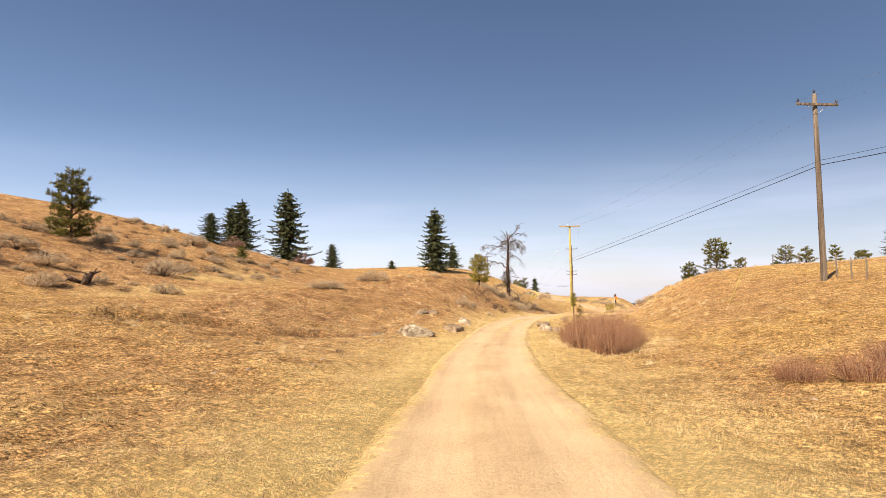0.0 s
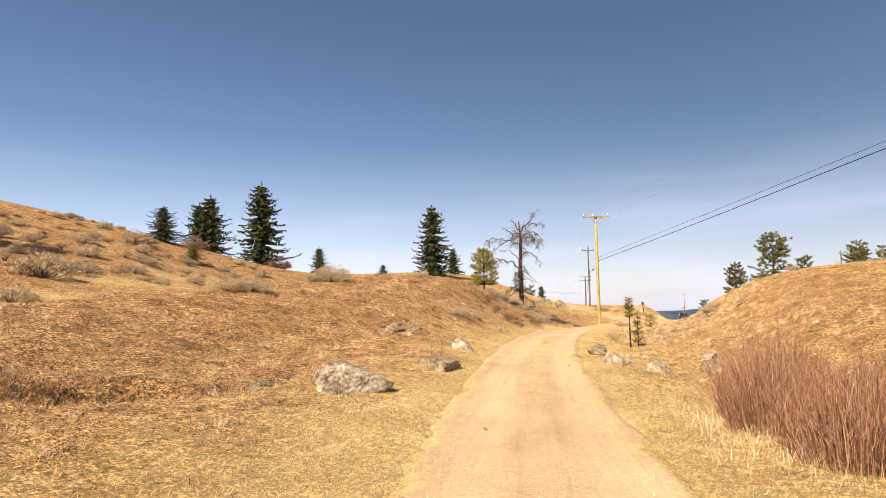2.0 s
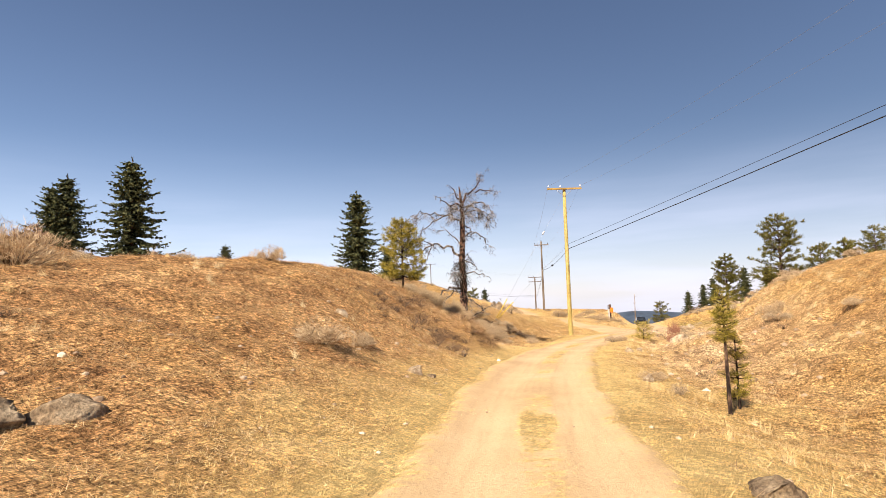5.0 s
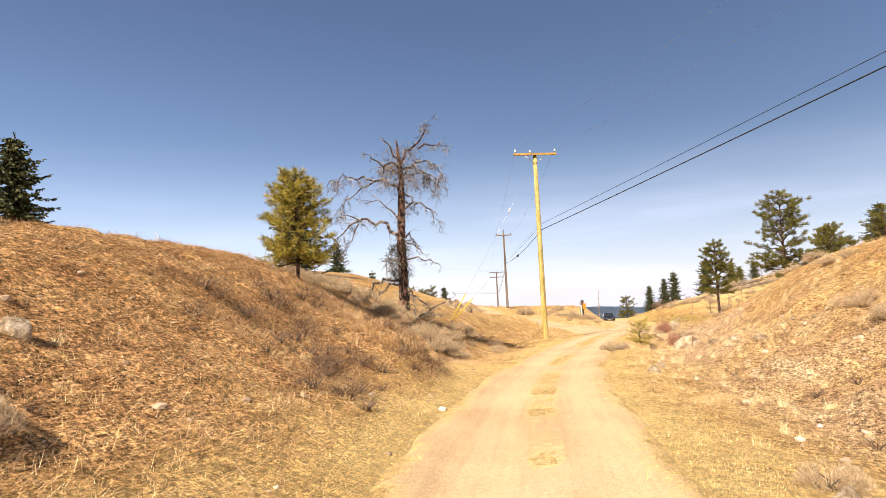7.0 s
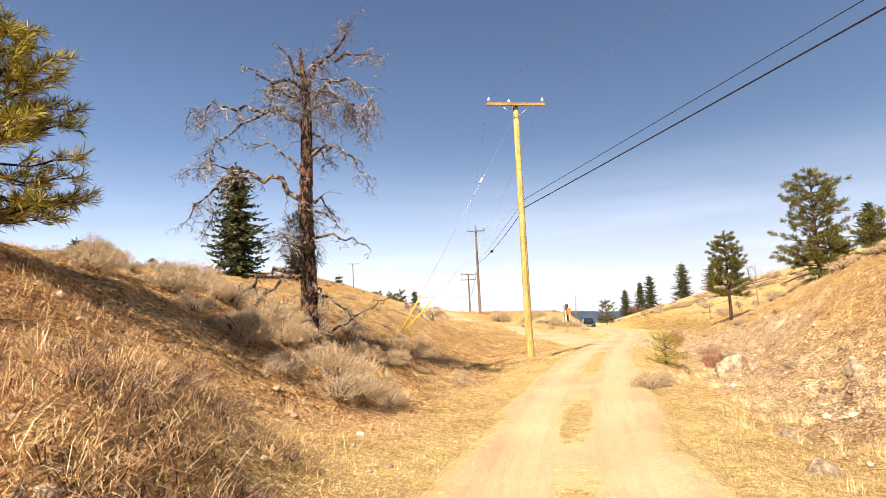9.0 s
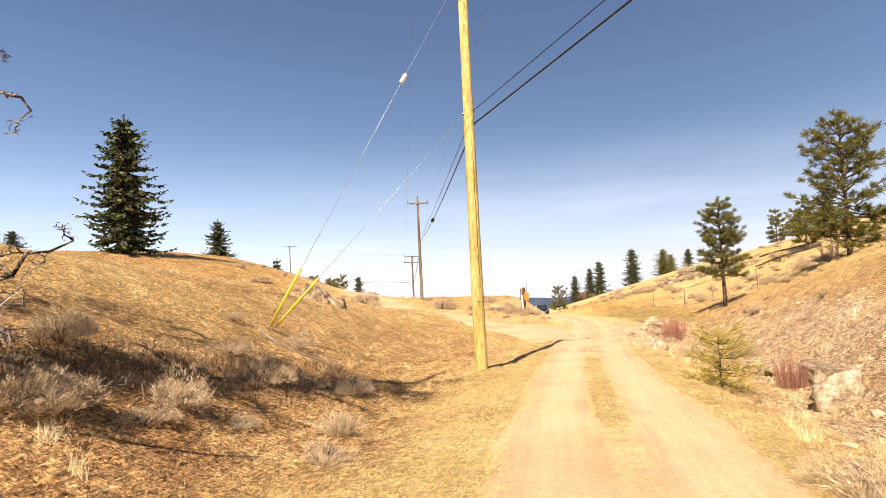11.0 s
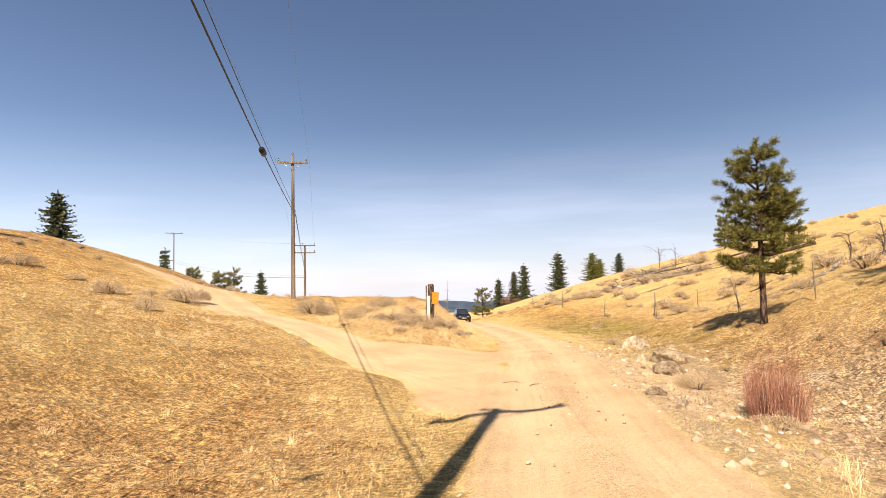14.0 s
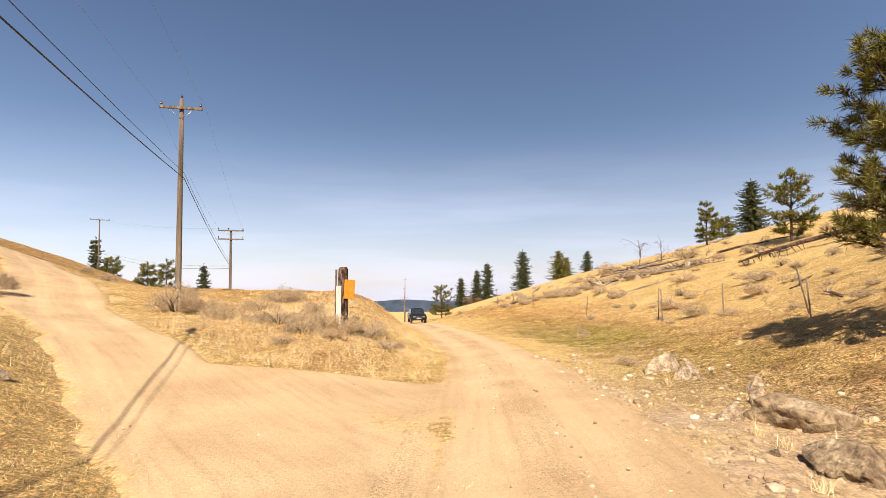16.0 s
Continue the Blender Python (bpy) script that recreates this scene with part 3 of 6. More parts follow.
def cover_of(X, Y):
    """Pale verge, bare soil, green patches and trodden dirt at a place."""
    D = X - track_x(Y)
    o = off_road(X, Y)
    n1, n2 = vnoise(X, Y, 4.0, 31), vnoise(X, Y, 1.1, 32)
    verge = np.clip(1.15 - (o + 0.8 * n1 + 0.6 * n2) / np.where((D < 0) & (Y > 26) & (Y < 64), 2.3, 3.3), 0, 1)
    verge = verge * (1 - 0.3 * np.clip((Y - 66) / 8, 0, 1) * (D < 0))
    verge = np.maximum(verge, np.clip((D - 7) / 5, 0, 1) * np.clip((Y - 50) / 25, 0, 1) * (0.85 + 0.2 * n1))
    verge = np.maximum(verge, 0.6 * np.clip((Y - 60) / 8, 0, 1) * np.clip((-D - 6) / 4, 0, 1) * np.clip((D + 27) / 6, 0, 1) * (0.8 + 0.3 * n1))
    verge = np.maximum(verge, 0.9 * np.exp(-((X + 21 + 1.2 * n1) / 1.4) ** 2) * np.clip((Y - 33) / 4, 0, 1) * np.clip((74 - Y) / 6, 0, 1))
    cut = 0.75 * np.exp(-((Y - 61) / 18) ** 2) * np.clip((D - 2.6) / 1.5, 0, 1) * np.clip((11 - D) / 5, 0, 1)
    shoulder = np.exp(-((Y - 80) / 7) ** 2) * np.clip((D - 1) / 1, 0, 1) * np.clip((7 - D) / 3, 0, 1)
    soil = np.clip(np.clip(cut * (1.1 + 0.7 * n1 + 0.5 * n2), 0, 1) + np.clip(shoulder * (0.9 + 0.5 * n2), 0, 1), 0, 1)
    soil = np.clip(soil + 1.3 * np.exp(-((Y - 71) / 6) ** 2) * np.clip(D - 4.0, 0, 1) * np.clip((9.5 - D) / 2, 0, 1) * (0.8 + 0.5 * n2), 0, 1)
    green = np.clip(np.exp(-(((Y - 96) / 12) ** 2)) * np.clip((D - 2.5) / 1.5, 0, 1) * np.clip((9 - D) / 2, 0, 1) * (0.92 + 0.4 * n1), 0, 1)
    green = np.maximum(green, 0.22 * np.clip(n1 * 1.6 - 0.5, 0, 1) * (D < -4) * (Y < 30))
    patch = np.exp(-((X - 24.3) / 1.0) ** 2 - ((Y - 84.8) / 1.7) ** 2)
    road = np.clip(0.5 - (o - 0.05 + 0.12 * n2) / 1.0, 0, 1) - 0.5 * patch
    road = np.maximum(road, 0.42 * shoulder)
    return np.stack([verge, soil, green, road], -1)


def build_ground():
    g = 14 * 1.13 ** np.arange(1, 48)
    d = np.r_[-g[::-1], np.arange(-14, 14.01, 0.17), g]
    y = np.r_[-60 - 4 * 1.25 ** np.arange(26, 0, -1), np.arange(-60, 0, 1.5), np.arange(0, 112, 0.25), 112 + 0.36 * 1.09 ** np.arange(1, 110)]
    Y, D = np.meshgrid(y, d, indexing="ij")
    X = D + track_x(Y)
    n = vnoise(X, Y, 2.2, 33) + 0.5 * vnoise(X, Y, 0.7, 34)
    rich = np.clip((-D - 2.2) / 2, 0, 1) * np.clip((D + 16) / 4, 0, 1) * (0.3 + 0.35 * np.exp(-((Y - 79) / 8) ** 2) + 0.4 * np.exp(-((Y - 27) / 6) ** 2) + 0.5 * np.exp(-((Y - 43) / 11) ** 2)) * np.clip(0.85 + 0.4 * n, 0, 1) * np.clip((93 - Y) / 6, 0, 1)
    rich = np.maximum(rich, 0.75 * np.clip((-D - 22) / 4, 0, 1) * np.clip((Y - 30) / 6, 0, 1) * np.clip((100 - Y) / 10, 0, 1) * np.clip(0.85 + 0.3 * n, 0, 1))
    wear = np.stack([0 * Y, 0 * Y, 0 * Y, rich], -1)
    tagged(sheet("ground", X, Y, ground_z(X, Y), M_LAND, cover_of(X, Y), wear=wear), "dry grassy hills with straw-coloured turf and bare soil", "ground")


def build_road():
    y = np.arange(-40, 165, 0.3)
    u = np.linspace(-1, 1, 45)
    Y, U = np.meshgrid(y, u, indexing="ij")
    half = np.where(U > 0, track_half(Y, 1), track_half(Y, -1)) + 0.45
    D = U * half
    X = lane_x(Y) + D
    # where the side road joins, the left edge runs on into it
    joined = smooth(np.clip((Y - 75.5) / 2, 0, 1)) * smooth(np.clip((90 - Y) / 2.2, 0, 1)) * (D < 0)
    sway = 0.08 * vnoise(Y, 0 * Y, 5.0, 49)
    ruts = np.exp(-((np.abs(D) - 0.74 - sway) / 0.36) ** 4)
    rise = 0.03 - 0.032 * ruts - (0.17 * np.clip((np.abs(U) - 0.74) / 0.26, 0, 1) ** 1.5) * (1 - joined)
    Z = lie(X, Y) + rise + 0.007 * vnoise(X, Y, 0.6, 41)
    n1, n2 = vnoise(X, Y, 2.5, 42), vnoise(X, Y, 0.7, 48)
    middle = np.exp(-((D - sway) / 0.36) ** 4) * np.clip(0.75 + 0.45 * n1 + 0.3 * n2, 0.2, 1.0) * np.clip((Y - 14) / 20, 0.08, 1) * np.clip((76 - Y) / 8, 0, 1)
    gravel = np.clip(np.exp(-(D / 0.4) ** 2) * (0.5 + 0.5 * n2) * np.clip((Y - 60) / 10, 0, 1) + np.clip((np.abs(U) - 0.6) / 0.3, 0, 1) * 0.7 * (Y > 50), 0, 1)
    wear = np.stack([np.clip(ruts * (0.85 + 0.3 * n1) + joined * (0.45 + 0.4 * n1), 0, 1), middle, gravel, 0 * Y], -1)
    tagged(sheet("road", X, Y, Z, M_LAND, cover_of(X, Y), D, wear), "narrow pale dirt track with two worn wheel ruts", "road")
    y = np.arange(75, 126, 0.3)
    Y, U = np.meshgrid(y, u, indexing="ij")
    apart = smooth(np.clip((Y - 87.2) / 2.2, 0, 1))
    right = branch_x(Y) + branch_right(Y) + 0.4 * apart
    left = np.minimum(branch_x(Y) - branch_left(Y) - 0.5, right - 0.1)
    X = left + (right - left) * (U + 1) / 2
    D = X - branch_x(Y)
    ruts = np.exp(-((np.abs(D) - 0.75) / 0.3) ** 2) * np.where(D > 0, apart, np.clip((Y - 79) / 5, 0, 1))
    drop = np.maximum(np.clip(1 - (X - left) / 0.6, 0, 1), np.clip(1 - (right - X) / 0.5, 0, 1) * apart) ** 1.5
    Z = lie(X, Y) + 0.026 - 0.03 * ruts - 0.17 * drop + 0.012 * vnoise(X, Y, 0.6, 41) - 0.2 * np.clip((76 - Y) / 1.5, 0, 1)
    n1 = vnoise(X, Y, 2.5, 42)
    wear = np.stack([np.clip(0.22 + 0.5 * ruts + 0.4 * n1, 0, 1), 0 * Y, 0 * Y, 0 * Y], -1)
    tagged(sheet("side_road", X, Y, Z, M_LAND, cover_of(X, Y), D, wear), "pale dirt side track climbing over the rise", "road")


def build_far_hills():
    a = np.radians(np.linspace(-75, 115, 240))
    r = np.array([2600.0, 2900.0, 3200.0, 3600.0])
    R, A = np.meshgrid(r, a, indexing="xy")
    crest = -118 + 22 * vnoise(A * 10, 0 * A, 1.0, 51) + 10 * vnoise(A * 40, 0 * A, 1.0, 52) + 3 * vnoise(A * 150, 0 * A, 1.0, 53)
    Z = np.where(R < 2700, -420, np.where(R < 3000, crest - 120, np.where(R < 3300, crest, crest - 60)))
    tagged(sheet("distant_hills", np.sin(A) * R, np.cos(A) * R, Z, M_HAZEDHILL), "forested hills on the far horizon, coloured blue for haze", "hills", kind="structure")


build_ground()
build_road()
build_far_hills()

# ---- builders ----
class Build:
    """Collects tubes, blades and blocks into one mesh."""

    def __init__(self):
        self.v, self.f = [], []

    def tube(self, pts, radii, n=6, cap=True):
        pts = [Vector(p) for p in pts]
        base, side = len(self.v), None
        for k, p in enumerate(pts):
            way = (pts[min(k + 1, len(pts) - 1)] - pts[max(k - 1, 0)]).normalized()
            if side is None:
                side = way.orthogonal().normalized()
            side = (side - way * side.dot(way)).normalized()
            up = way.cross(side)
            r = radii[k] if isinstance(radii, (list, tuple)) else radii
            for a in range(n):
                t = 2 * math.pi * a / n
                self.v.append(tuple(p + r * (math.cos(t) * side + math.sin(t) * up)))
        for k in range(len(pts) - 1):
            for a in range(n):
                i, j = base + k * n + a, base + k * n + (a + 1) % n
                self.f.append((i, j, j + n, i + n))
        if cap:
            self.f.append(tuple(base + a for a in range(n))[::-1])
            self.f.append(tuple(base + (len(pts) - 1) * n + a for a in range(n)))

    def blade(self, p, tip, width, bend=None):
        """A narrow leaf from p to tip, through bend if given."""
        p, tip = Vector(p), Vector(tip)
        way = tip - p
        s = way.cross(Vector((random.uniform(-1, 1), random.uniform(-1, 1), random.uniform(-1, 1))))
        s = s.normalized() * width / 2 if s.length > 1e-6 else Vector((width / 2, 0, 0))
        b = len(self.v)
        m = Vector(bend) if bend is not None else p + way * 0.45
        self.v += [tuple(p), tuple(m + s), tuple(tip), tuple(m - s)]
        self.f.append((b, b + 1, b + 2, b + 3))

    def spike(self, p, tip, width):
        """A thin pointed shoot."""
        p, tip = Vector(p), Vector(tip)
        s = (tip - p).cross(Vector((random.uniform(-1, 1), random.uniform(-1, 1), random.uniform(-0.4, 0.4))))
        s = s.normalized() * width / 2 if s.length > 1e-6 else Vector((width / 2, 0, 0))
        b = len(self.v)
        self.v += [tuple(p - s), tuple(p + s), tuple(tip)]
        self.f.append((b, b + 1, b + 2))

    def strip(self, pts, width):
        """A flat, tapering twig along points."""
        pts = [Vector(p) for p in pts]
        b, n = len(self.v), len(pts)
        s = (pts[-1] - pts[0]).cross(Vector((random.uniform(-1, 1), random.uniform(-1, 1), random.uniform(-0.4, 0.4))))
        s = s.normalized() if s.length > 1e-6 else Vector((1, 0, 0))
        for k, p in enumerate(pts):
            w = width / 2 * (1 - 0.85 * k / (n - 1))
            self.v += [tuple(p + s * w), tuple(p - s * w)]
        for k in range(n - 1):
            self.f.append((b + 2 * k, b + 2 * k + 1, b + 2 * k + 3, b + 2 * k + 2))

    def block(self, x0, y0, z0, x1, y1, z1, m=None, chamfer=0.0):
        bm = bmesh.new()
        bmesh.ops.create_cube(bm, size=1)
        for v in bm.verts:
            v.co = Vector(((x0 + x1) / 2 + v.co.x * (x1 - x0), (y0 + y1) / 2 + v.co.y * (y1 - y0), (z0 + z1) / 2 + v.co.z * (z1 - z0)))
        if chamfer:
            bmesh.ops.bevel(bm, geom=bm.edges[:], offset=chamfer, segments=2, affect="EDGES")
        self.take(bm, m)

    def take(self, bm, m=None):
        b = len(self.v)
        bm.verts.index_update()
        self.v += [tuple(m @ v.co if m else v.co) for v in bm.verts]
        self.f += [tuple(b + v.index for v in f.verts) for f in bm.faces]
        bm.free()

    def done(self, name, material, parent=None, label="", even=True):
        return link(name, self.v, self.f, material, parent, label, even)


def thing(name, at, label, category, group="", turn=0.0, scale=1.0):
    e = new(name)
    e.empty_display_size = 0.2
    e.matrix_basis = pose(*at, 0, 0, turn) @ Matrix.Scale(scale, 4)
    return tagged(e, label, category, group)


def u(a, b):
    return random.uniform(a, b)


def around(angle, r, z):
    return Vector((math.cos(angle) * r, math.sin(angle) * r, z))


# ---- trees ----
def spruce(parent, h, w, full, seed, needles=M_SPRUCE):
    """A conifer in tiers: whorls of boughs that sag and turn up at the tip, each set with flat drooping sprays."""
    random.seed(seed)
    b = Build()
    b.tube([(0, 0, -0.3), (0.02 * h * u(-0.3, 0.3), 0, h * 0.4), (0, 0, h * 0.98)], [0.022 * h, 0.014 * h, 0.002 * h], 8)
    b.done("trunk", M_BARK, parent)
    c, n = Build(), int(21 + 5 * full)
    twig = 0.046 * h
    for k in range(n):
        f = 0.04 + 0.93 * (k / n) ** 0.93 + u(-0.008, 0.008)
        reach = w / 2 * 1.04 * min(1.0, 0.75 + 1.5 * f) * (1.03 - f) ** 0.66 * (0.94 + 0.17 * math.sin(k * 2.1 + seed)) + 0.02 * h
        many = 8 if f < 0.8 else 6
        first = u(0, 6.283)
        for q in range(many):
            a = first + 6.283 * q / many + u(-0.3, 0.3)
            length = reach * random.choice((u(0.55, 0.85), u(0.8, 1.05), u(0.95, 1.4)))
            rise = u(0.0, 0.25) if f > 0.6 else u(-0.2, 0.12)
            start = Vector((0, 0, f * h + u(-0.012, 0.012) * h))
            way, across = around(a, 1, 0), around(a + 1.5708, 1, 0)
            m = max(4, int(length / (0.0165 * h)))
            for i in range(m):
                t = (i + u(0.1, 0.9)) / m
                spine = start + way * (length * t) + Vector((0, 0, length * (rise * t - 0.38 * math.sin(2.6 * t) * t * (1 - 0.55 * t))))
                size = twig * (1.15 - 0.55 * t) * u(0.7, 1.25)
                for s in (-1, 1):
                    tip = spine + way * size * u(0.35, 0.95) + across * s * size * u(0.35, 1.0) + Vector((0, 0, -size * u(0.0, 0.75)))
                    c.blade(spine, tip, size * u(0.42, 0.7))
                if i == m - 1:
                    c.blade(spine, spine + way * size * 1.2 + Vector((0, 0, size * u(-0.1, 0.5))), size * 0.32)
                else:
                    c.blade(spine, spine + Vector((u(-0.4, 0.4) * size, u(-0.4, 0.4) * size, -size * u(0.4, 1.0))), size * 0.55)
    for q in range(9):
        p = Vector((0, 0, h * u(0.93, 0.985)))
        c.blade(p, p + Vector((u(-0.016, 0.016) * h, u(-0.016, 0.016) * h, 0.03 * h)), 0.011 * h)
    c.done("crown", needles, parent, even=False)


def pine(parent, h, w, tufts, seed, needles=M_PINE, bare=0.12, needle=0.16, slim=0.17, many=16, cone=0.66):
    """A young ponderosa: whorls of limbs whose upturned twigs end in separate round bursts of long needles."""
    random.seed(seed)
    b = Build()
    top = Vector((0.02 * h * u(-1, 1), 0, h * 0.96))
    b.tube([(0, 0, -0.3), (0, 0, 0.04 * h), top * 0.5, top], [0.022 * h, 0.018 * h, 0.012 * h, 0.003 * h], 9)
    b.done("trunk", M_BARK, parent)
    limbs, c = Build(), Build()

    def burst(at, out, size, n):
        for _ in range(n):
            way = (Vector((u(-1, 1), u(-1, 1), u(-1, 1))).normalized() + out * 0.95).normalized()
            root = at - out * size * 0.9 * u(0, 1)
            c.blade(root, root + way * size * u(0.7, 1.2), size * slim)

    whorls = max(7, int(tufts / 14))
    for k in range(whorls):
        f = bare + (1 - bare) * (k + u(-0.15, 0.3)) / whorls
        f = min(max(f, bare), 0.97)
        rise = (f - bare) / (1 - bare)
        shape = min(1.0, 0.7 + 1.3 * rise) * (1.04 - rise) ** cone * (0.9 + 0.4 * cone)
        count = 6 if rise < 0.8 else 4
        first = k * 2.4 + u(-0.4, 0.4)
        for q in range(count):
            a = first + 6.283 * q / count + u(-0.35, 0.35)
            lump = 0.92 + 0.42 * noise.noise(Vector((math.cos(a) * 1.2 + seed, math.sin(a) * 1.2, rise * 4.5)))
            length = max(0.05 * h, w / 2 * shape * lump * u(0.72, 1.12))
            root = top * min(0.97, max(bare, f + u(-0.6, 0.6) * (1 - bare) / whorls))
            sag = u(-0.2, 0.3) if rise < 0.3 else u(0.1, 0.9)
            end = root + around(a, length, length * sag)
            mid = root.lerp(end, 0.55) + Vector((0, 0, -0.10 * length))
            limbs.tube([root, mid, end], [0.007 * h + 0.004, 0.004 * h + 0.002, 0.004], 4, cap=False)
            twigs_here = max(3, round(6 * length / (w / 2)))
            for i in range(twigs_here):
                t = 0.25 + 0.75 * (i + 1) / twigs_here
                p = root.lerp(mid, t / 0.55) if t < 0.55 else mid.lerp(end, (t - 0.55) / 0.45)
                side = around(a + (1 if i % 2 else -1) * u(0.3, 1.1) * (0 if i == twigs_here - 1 else 1), 1, u(0.05, 0.7)).normalized()
                reach = u(0.14, 0.3) * w * 0.5 + needle * 0.3
                tip = p + side * reach
                limbs.tube([p, tip], [0.0035 * h, 0.003], 3, cap=False)
                out = (side + Vector((0, 0, 0.35))).normalized()
                burst(tip, out, needle, many)
                burst(p.lerp(tip, 0.75) + Vector((u(-1, 1), u(-1, 1), u(-0.5, 1))) * needle * 0.25, out, needle * 0.95, many)
                if random.random() < 0.35:
                    burst(p + Vector((u(-1, 1), u(-1, 1), u(-0.2, 1.2))) * needle * 0.5, out, needle * 0.9, int(many * 0.7))
    for q in range(4):
        burst(top + Vector((u(-0.2, 0.2) * needle, u(-0.2, 0.2) * needle, 0.04 * h - q * needle * 0.45)), Vector((0, 0, 1)), needle, many)
    tagged(limbs.done("limbwork", M_BARK, parent), kind="stuff")
    c.done("crown", needles, parent, even=False)


def place_spruce(x, y, top, w, full, seed, label, needles=M_SPRUCE):
    z = gz(x, y)
    t = thing("spruce_tree", (x, y, z), label, "tree", "conifers on the hills", turn=seed * 77)
    spruce(t, top - z, w, full, seed, needles)


def place_pine(x, y, top, w, tufts, seed, label, needles=M_PINE, bare=0.12, needle=0.16, slim=0.17, many=16, cone=0.66):
    z = gz(x, y)
    t = thing("pine_tree", (x, y, z), label, "tree", "conifers on the hills", turn=seed * 61)
    pine(t, top - z, w, tufts, seed, needles, bare, needle, slim, many, cone)


def build_trees():
    place_spruce(-28.6, 98.7, 18.7, 7.6, 1.2, 1, "tall dark green spruce with drooping boughs on the hill")
    place_spruce(-3.4, 112.0, 16.6, 7.0, 1.2, 2, "tall dark green spruce standing on the grassy crest")
    place_spruce(-35.0, 82.0, 12.7, 4.8, 0.9, 3, "dense young spruce on the dry hillside")
    place_spruce(-38.2, 102.9, 17.6, 7.4, 1.3, 4, "broad dark fir beside bare shrubs on the hill")
    place_spruce(-40.5, 104.0, 16.6, 6.4, 1.1, 24, "broad dark fir beside bare shrubs on the hill")
    place_spruce(-28.8, 136.1, 11.8, 5.0, 0.8, 5, "small spruce behind the grassy crest")
    place_spruce(-27.5, 74.0, 7.2, 2.7, 0.7, 7, "round olive green juniper on the hillside", M_PINE)
    place_spruce(-12.0, 112.0, 6.4, 2.6, 0.6, 25, "small sparse spruce on the skyline")
    place_spruce(0.0, 158.1, 12.6, 6.4, 0.9, 8, "broad dark spruce alone on the grassy hilltop")
    place_pine(-33.6, 49.6, 12.3, 3.7, 230, 9, "bushy green pine on the dry hillside", needle=0.34, slim=0.16, many=14, bare=0.08)
    place_pine(2.48, 54.4, 4.5, 1.95, 190, 10, "bushy young pine with yellowing needles on the slope", M_GOLDPINE, 0.15, 0.18, 0.07, 31, 0.8)
    place_pine(34.6, 75.6, 7.1, 3.9, 200, 11, "open green pine on the steep grassy bank", needle=0.27, slim=0.09, many=36, bare=0.1)
    place_pine(34.0, 82.8, 4.3, 2.55, 190, 12, "young green pine with a bare lower trunk beside the road", bare=0.3, needle=0.22, slim=0.07, many=52)
    place_pine(83.1, 125.6, 8.8, 2.6, 90, 13, "small round pine on the hill's skyline", needle=0.34)
    place_spruce(101.1, 131.8, 14.1, 6.0, 0.9, 14, "dark fir on the dry hillside")
    place_pine(92.0, 130.0, 7.6, 3.4, 90, 16, "low green pine below a fir", needle=0.36)
    place_spruce(108.3, 186.2, 6.2, 6.4, 0.8, 17, "broad green fir on the sloping hillside", M_PINE)
    place_spruce(112.0, 188.0, 4.7, 4.8, 0.7, 27, "small green fir on the sloping hillside", M_PINE)
    place_spruce(133.7, 260.0, 5.8, 7.0, 0.8, 18, "slender dark fir beside rust coloured shrubs")
    place_spruce(130.2, 261.7, 3.0, 6.0, 0.8, 28, "slender dark fir beside rust coloured shrubs")
    place_spruce(124.9, 264.5, 0.3, 6.0, 0.8, 29, "slender dark fir beside rust coloured shrubs")
    place_pine(63.0, 159.1, -1.9, 3.8, 110, 19, "bushy green pine beside the parked car", needle=0.34)
    place_spruce(105.1, 172.5, 5.4, 3.4, 0.7, 20, "small dark fir on the sloping hillside")
    place_spruce(127.7, 228.5, 8.7, 8.0, 0.8, 21, "dark fir on the far end of the hill")
    place_spruce(9.2, 244.9, 10.2, 4.2, 0.7, 22, "slender spruce beside a far utility pole")
    place_pine(16.2, 174.6, 2.6, 3.4, 80, 23, "small green pine behind the rise", needle=0.4)
    place_pine(24.2, 197.6, 3.2, 4.4, 90, 30, "green pine behind the rise", needle=0.5)
    place_pine(21.0, 190.0, 2.3, 3.4, 70, 33, "small green pine behind the rise", needle=0.5)
    place_spruce(34.0, 238.8, 3.6, 5.0, 0.7, 31, "open spruce behind the rise")
    place_pine(62.6, 102.5, 7.2, 3.0, 80, 32, "small pine behind the fenced hilltop", needle=0.34)
    place_pine(36.8, 73.8, 4.4, 2.0, 110, 35, "small green pine on the steep bank", needle=0.2)
    place_pine(44.2, 76.6, 6.1, 2.6, 120, 36, "small dark pine on the steep bank", needle=0.22)
    place_pine(8.35, 40.0, 1.05, 0.4, 98, 37, "thin young pine sapling with a tufted top in the ditch", M_GOLDPINE, needle=0.12, bare=0.62, slim=0.05, many=10)
    place_pine(8.9, 40.6, 0.25, 0.45, 98, 38, "knee-high pine sapling in the roadside ditch", M_GOLDPINE, needle=0.1, slim=0.06, many=10)
    place_pine(17.6, 64.9, -0.9, 1.3, 60, 39, "low yellow-green pine sapling at the road's edge", M_LIMEPINE, needle=0.15, slim=0.04, many=14, bare=0.05)


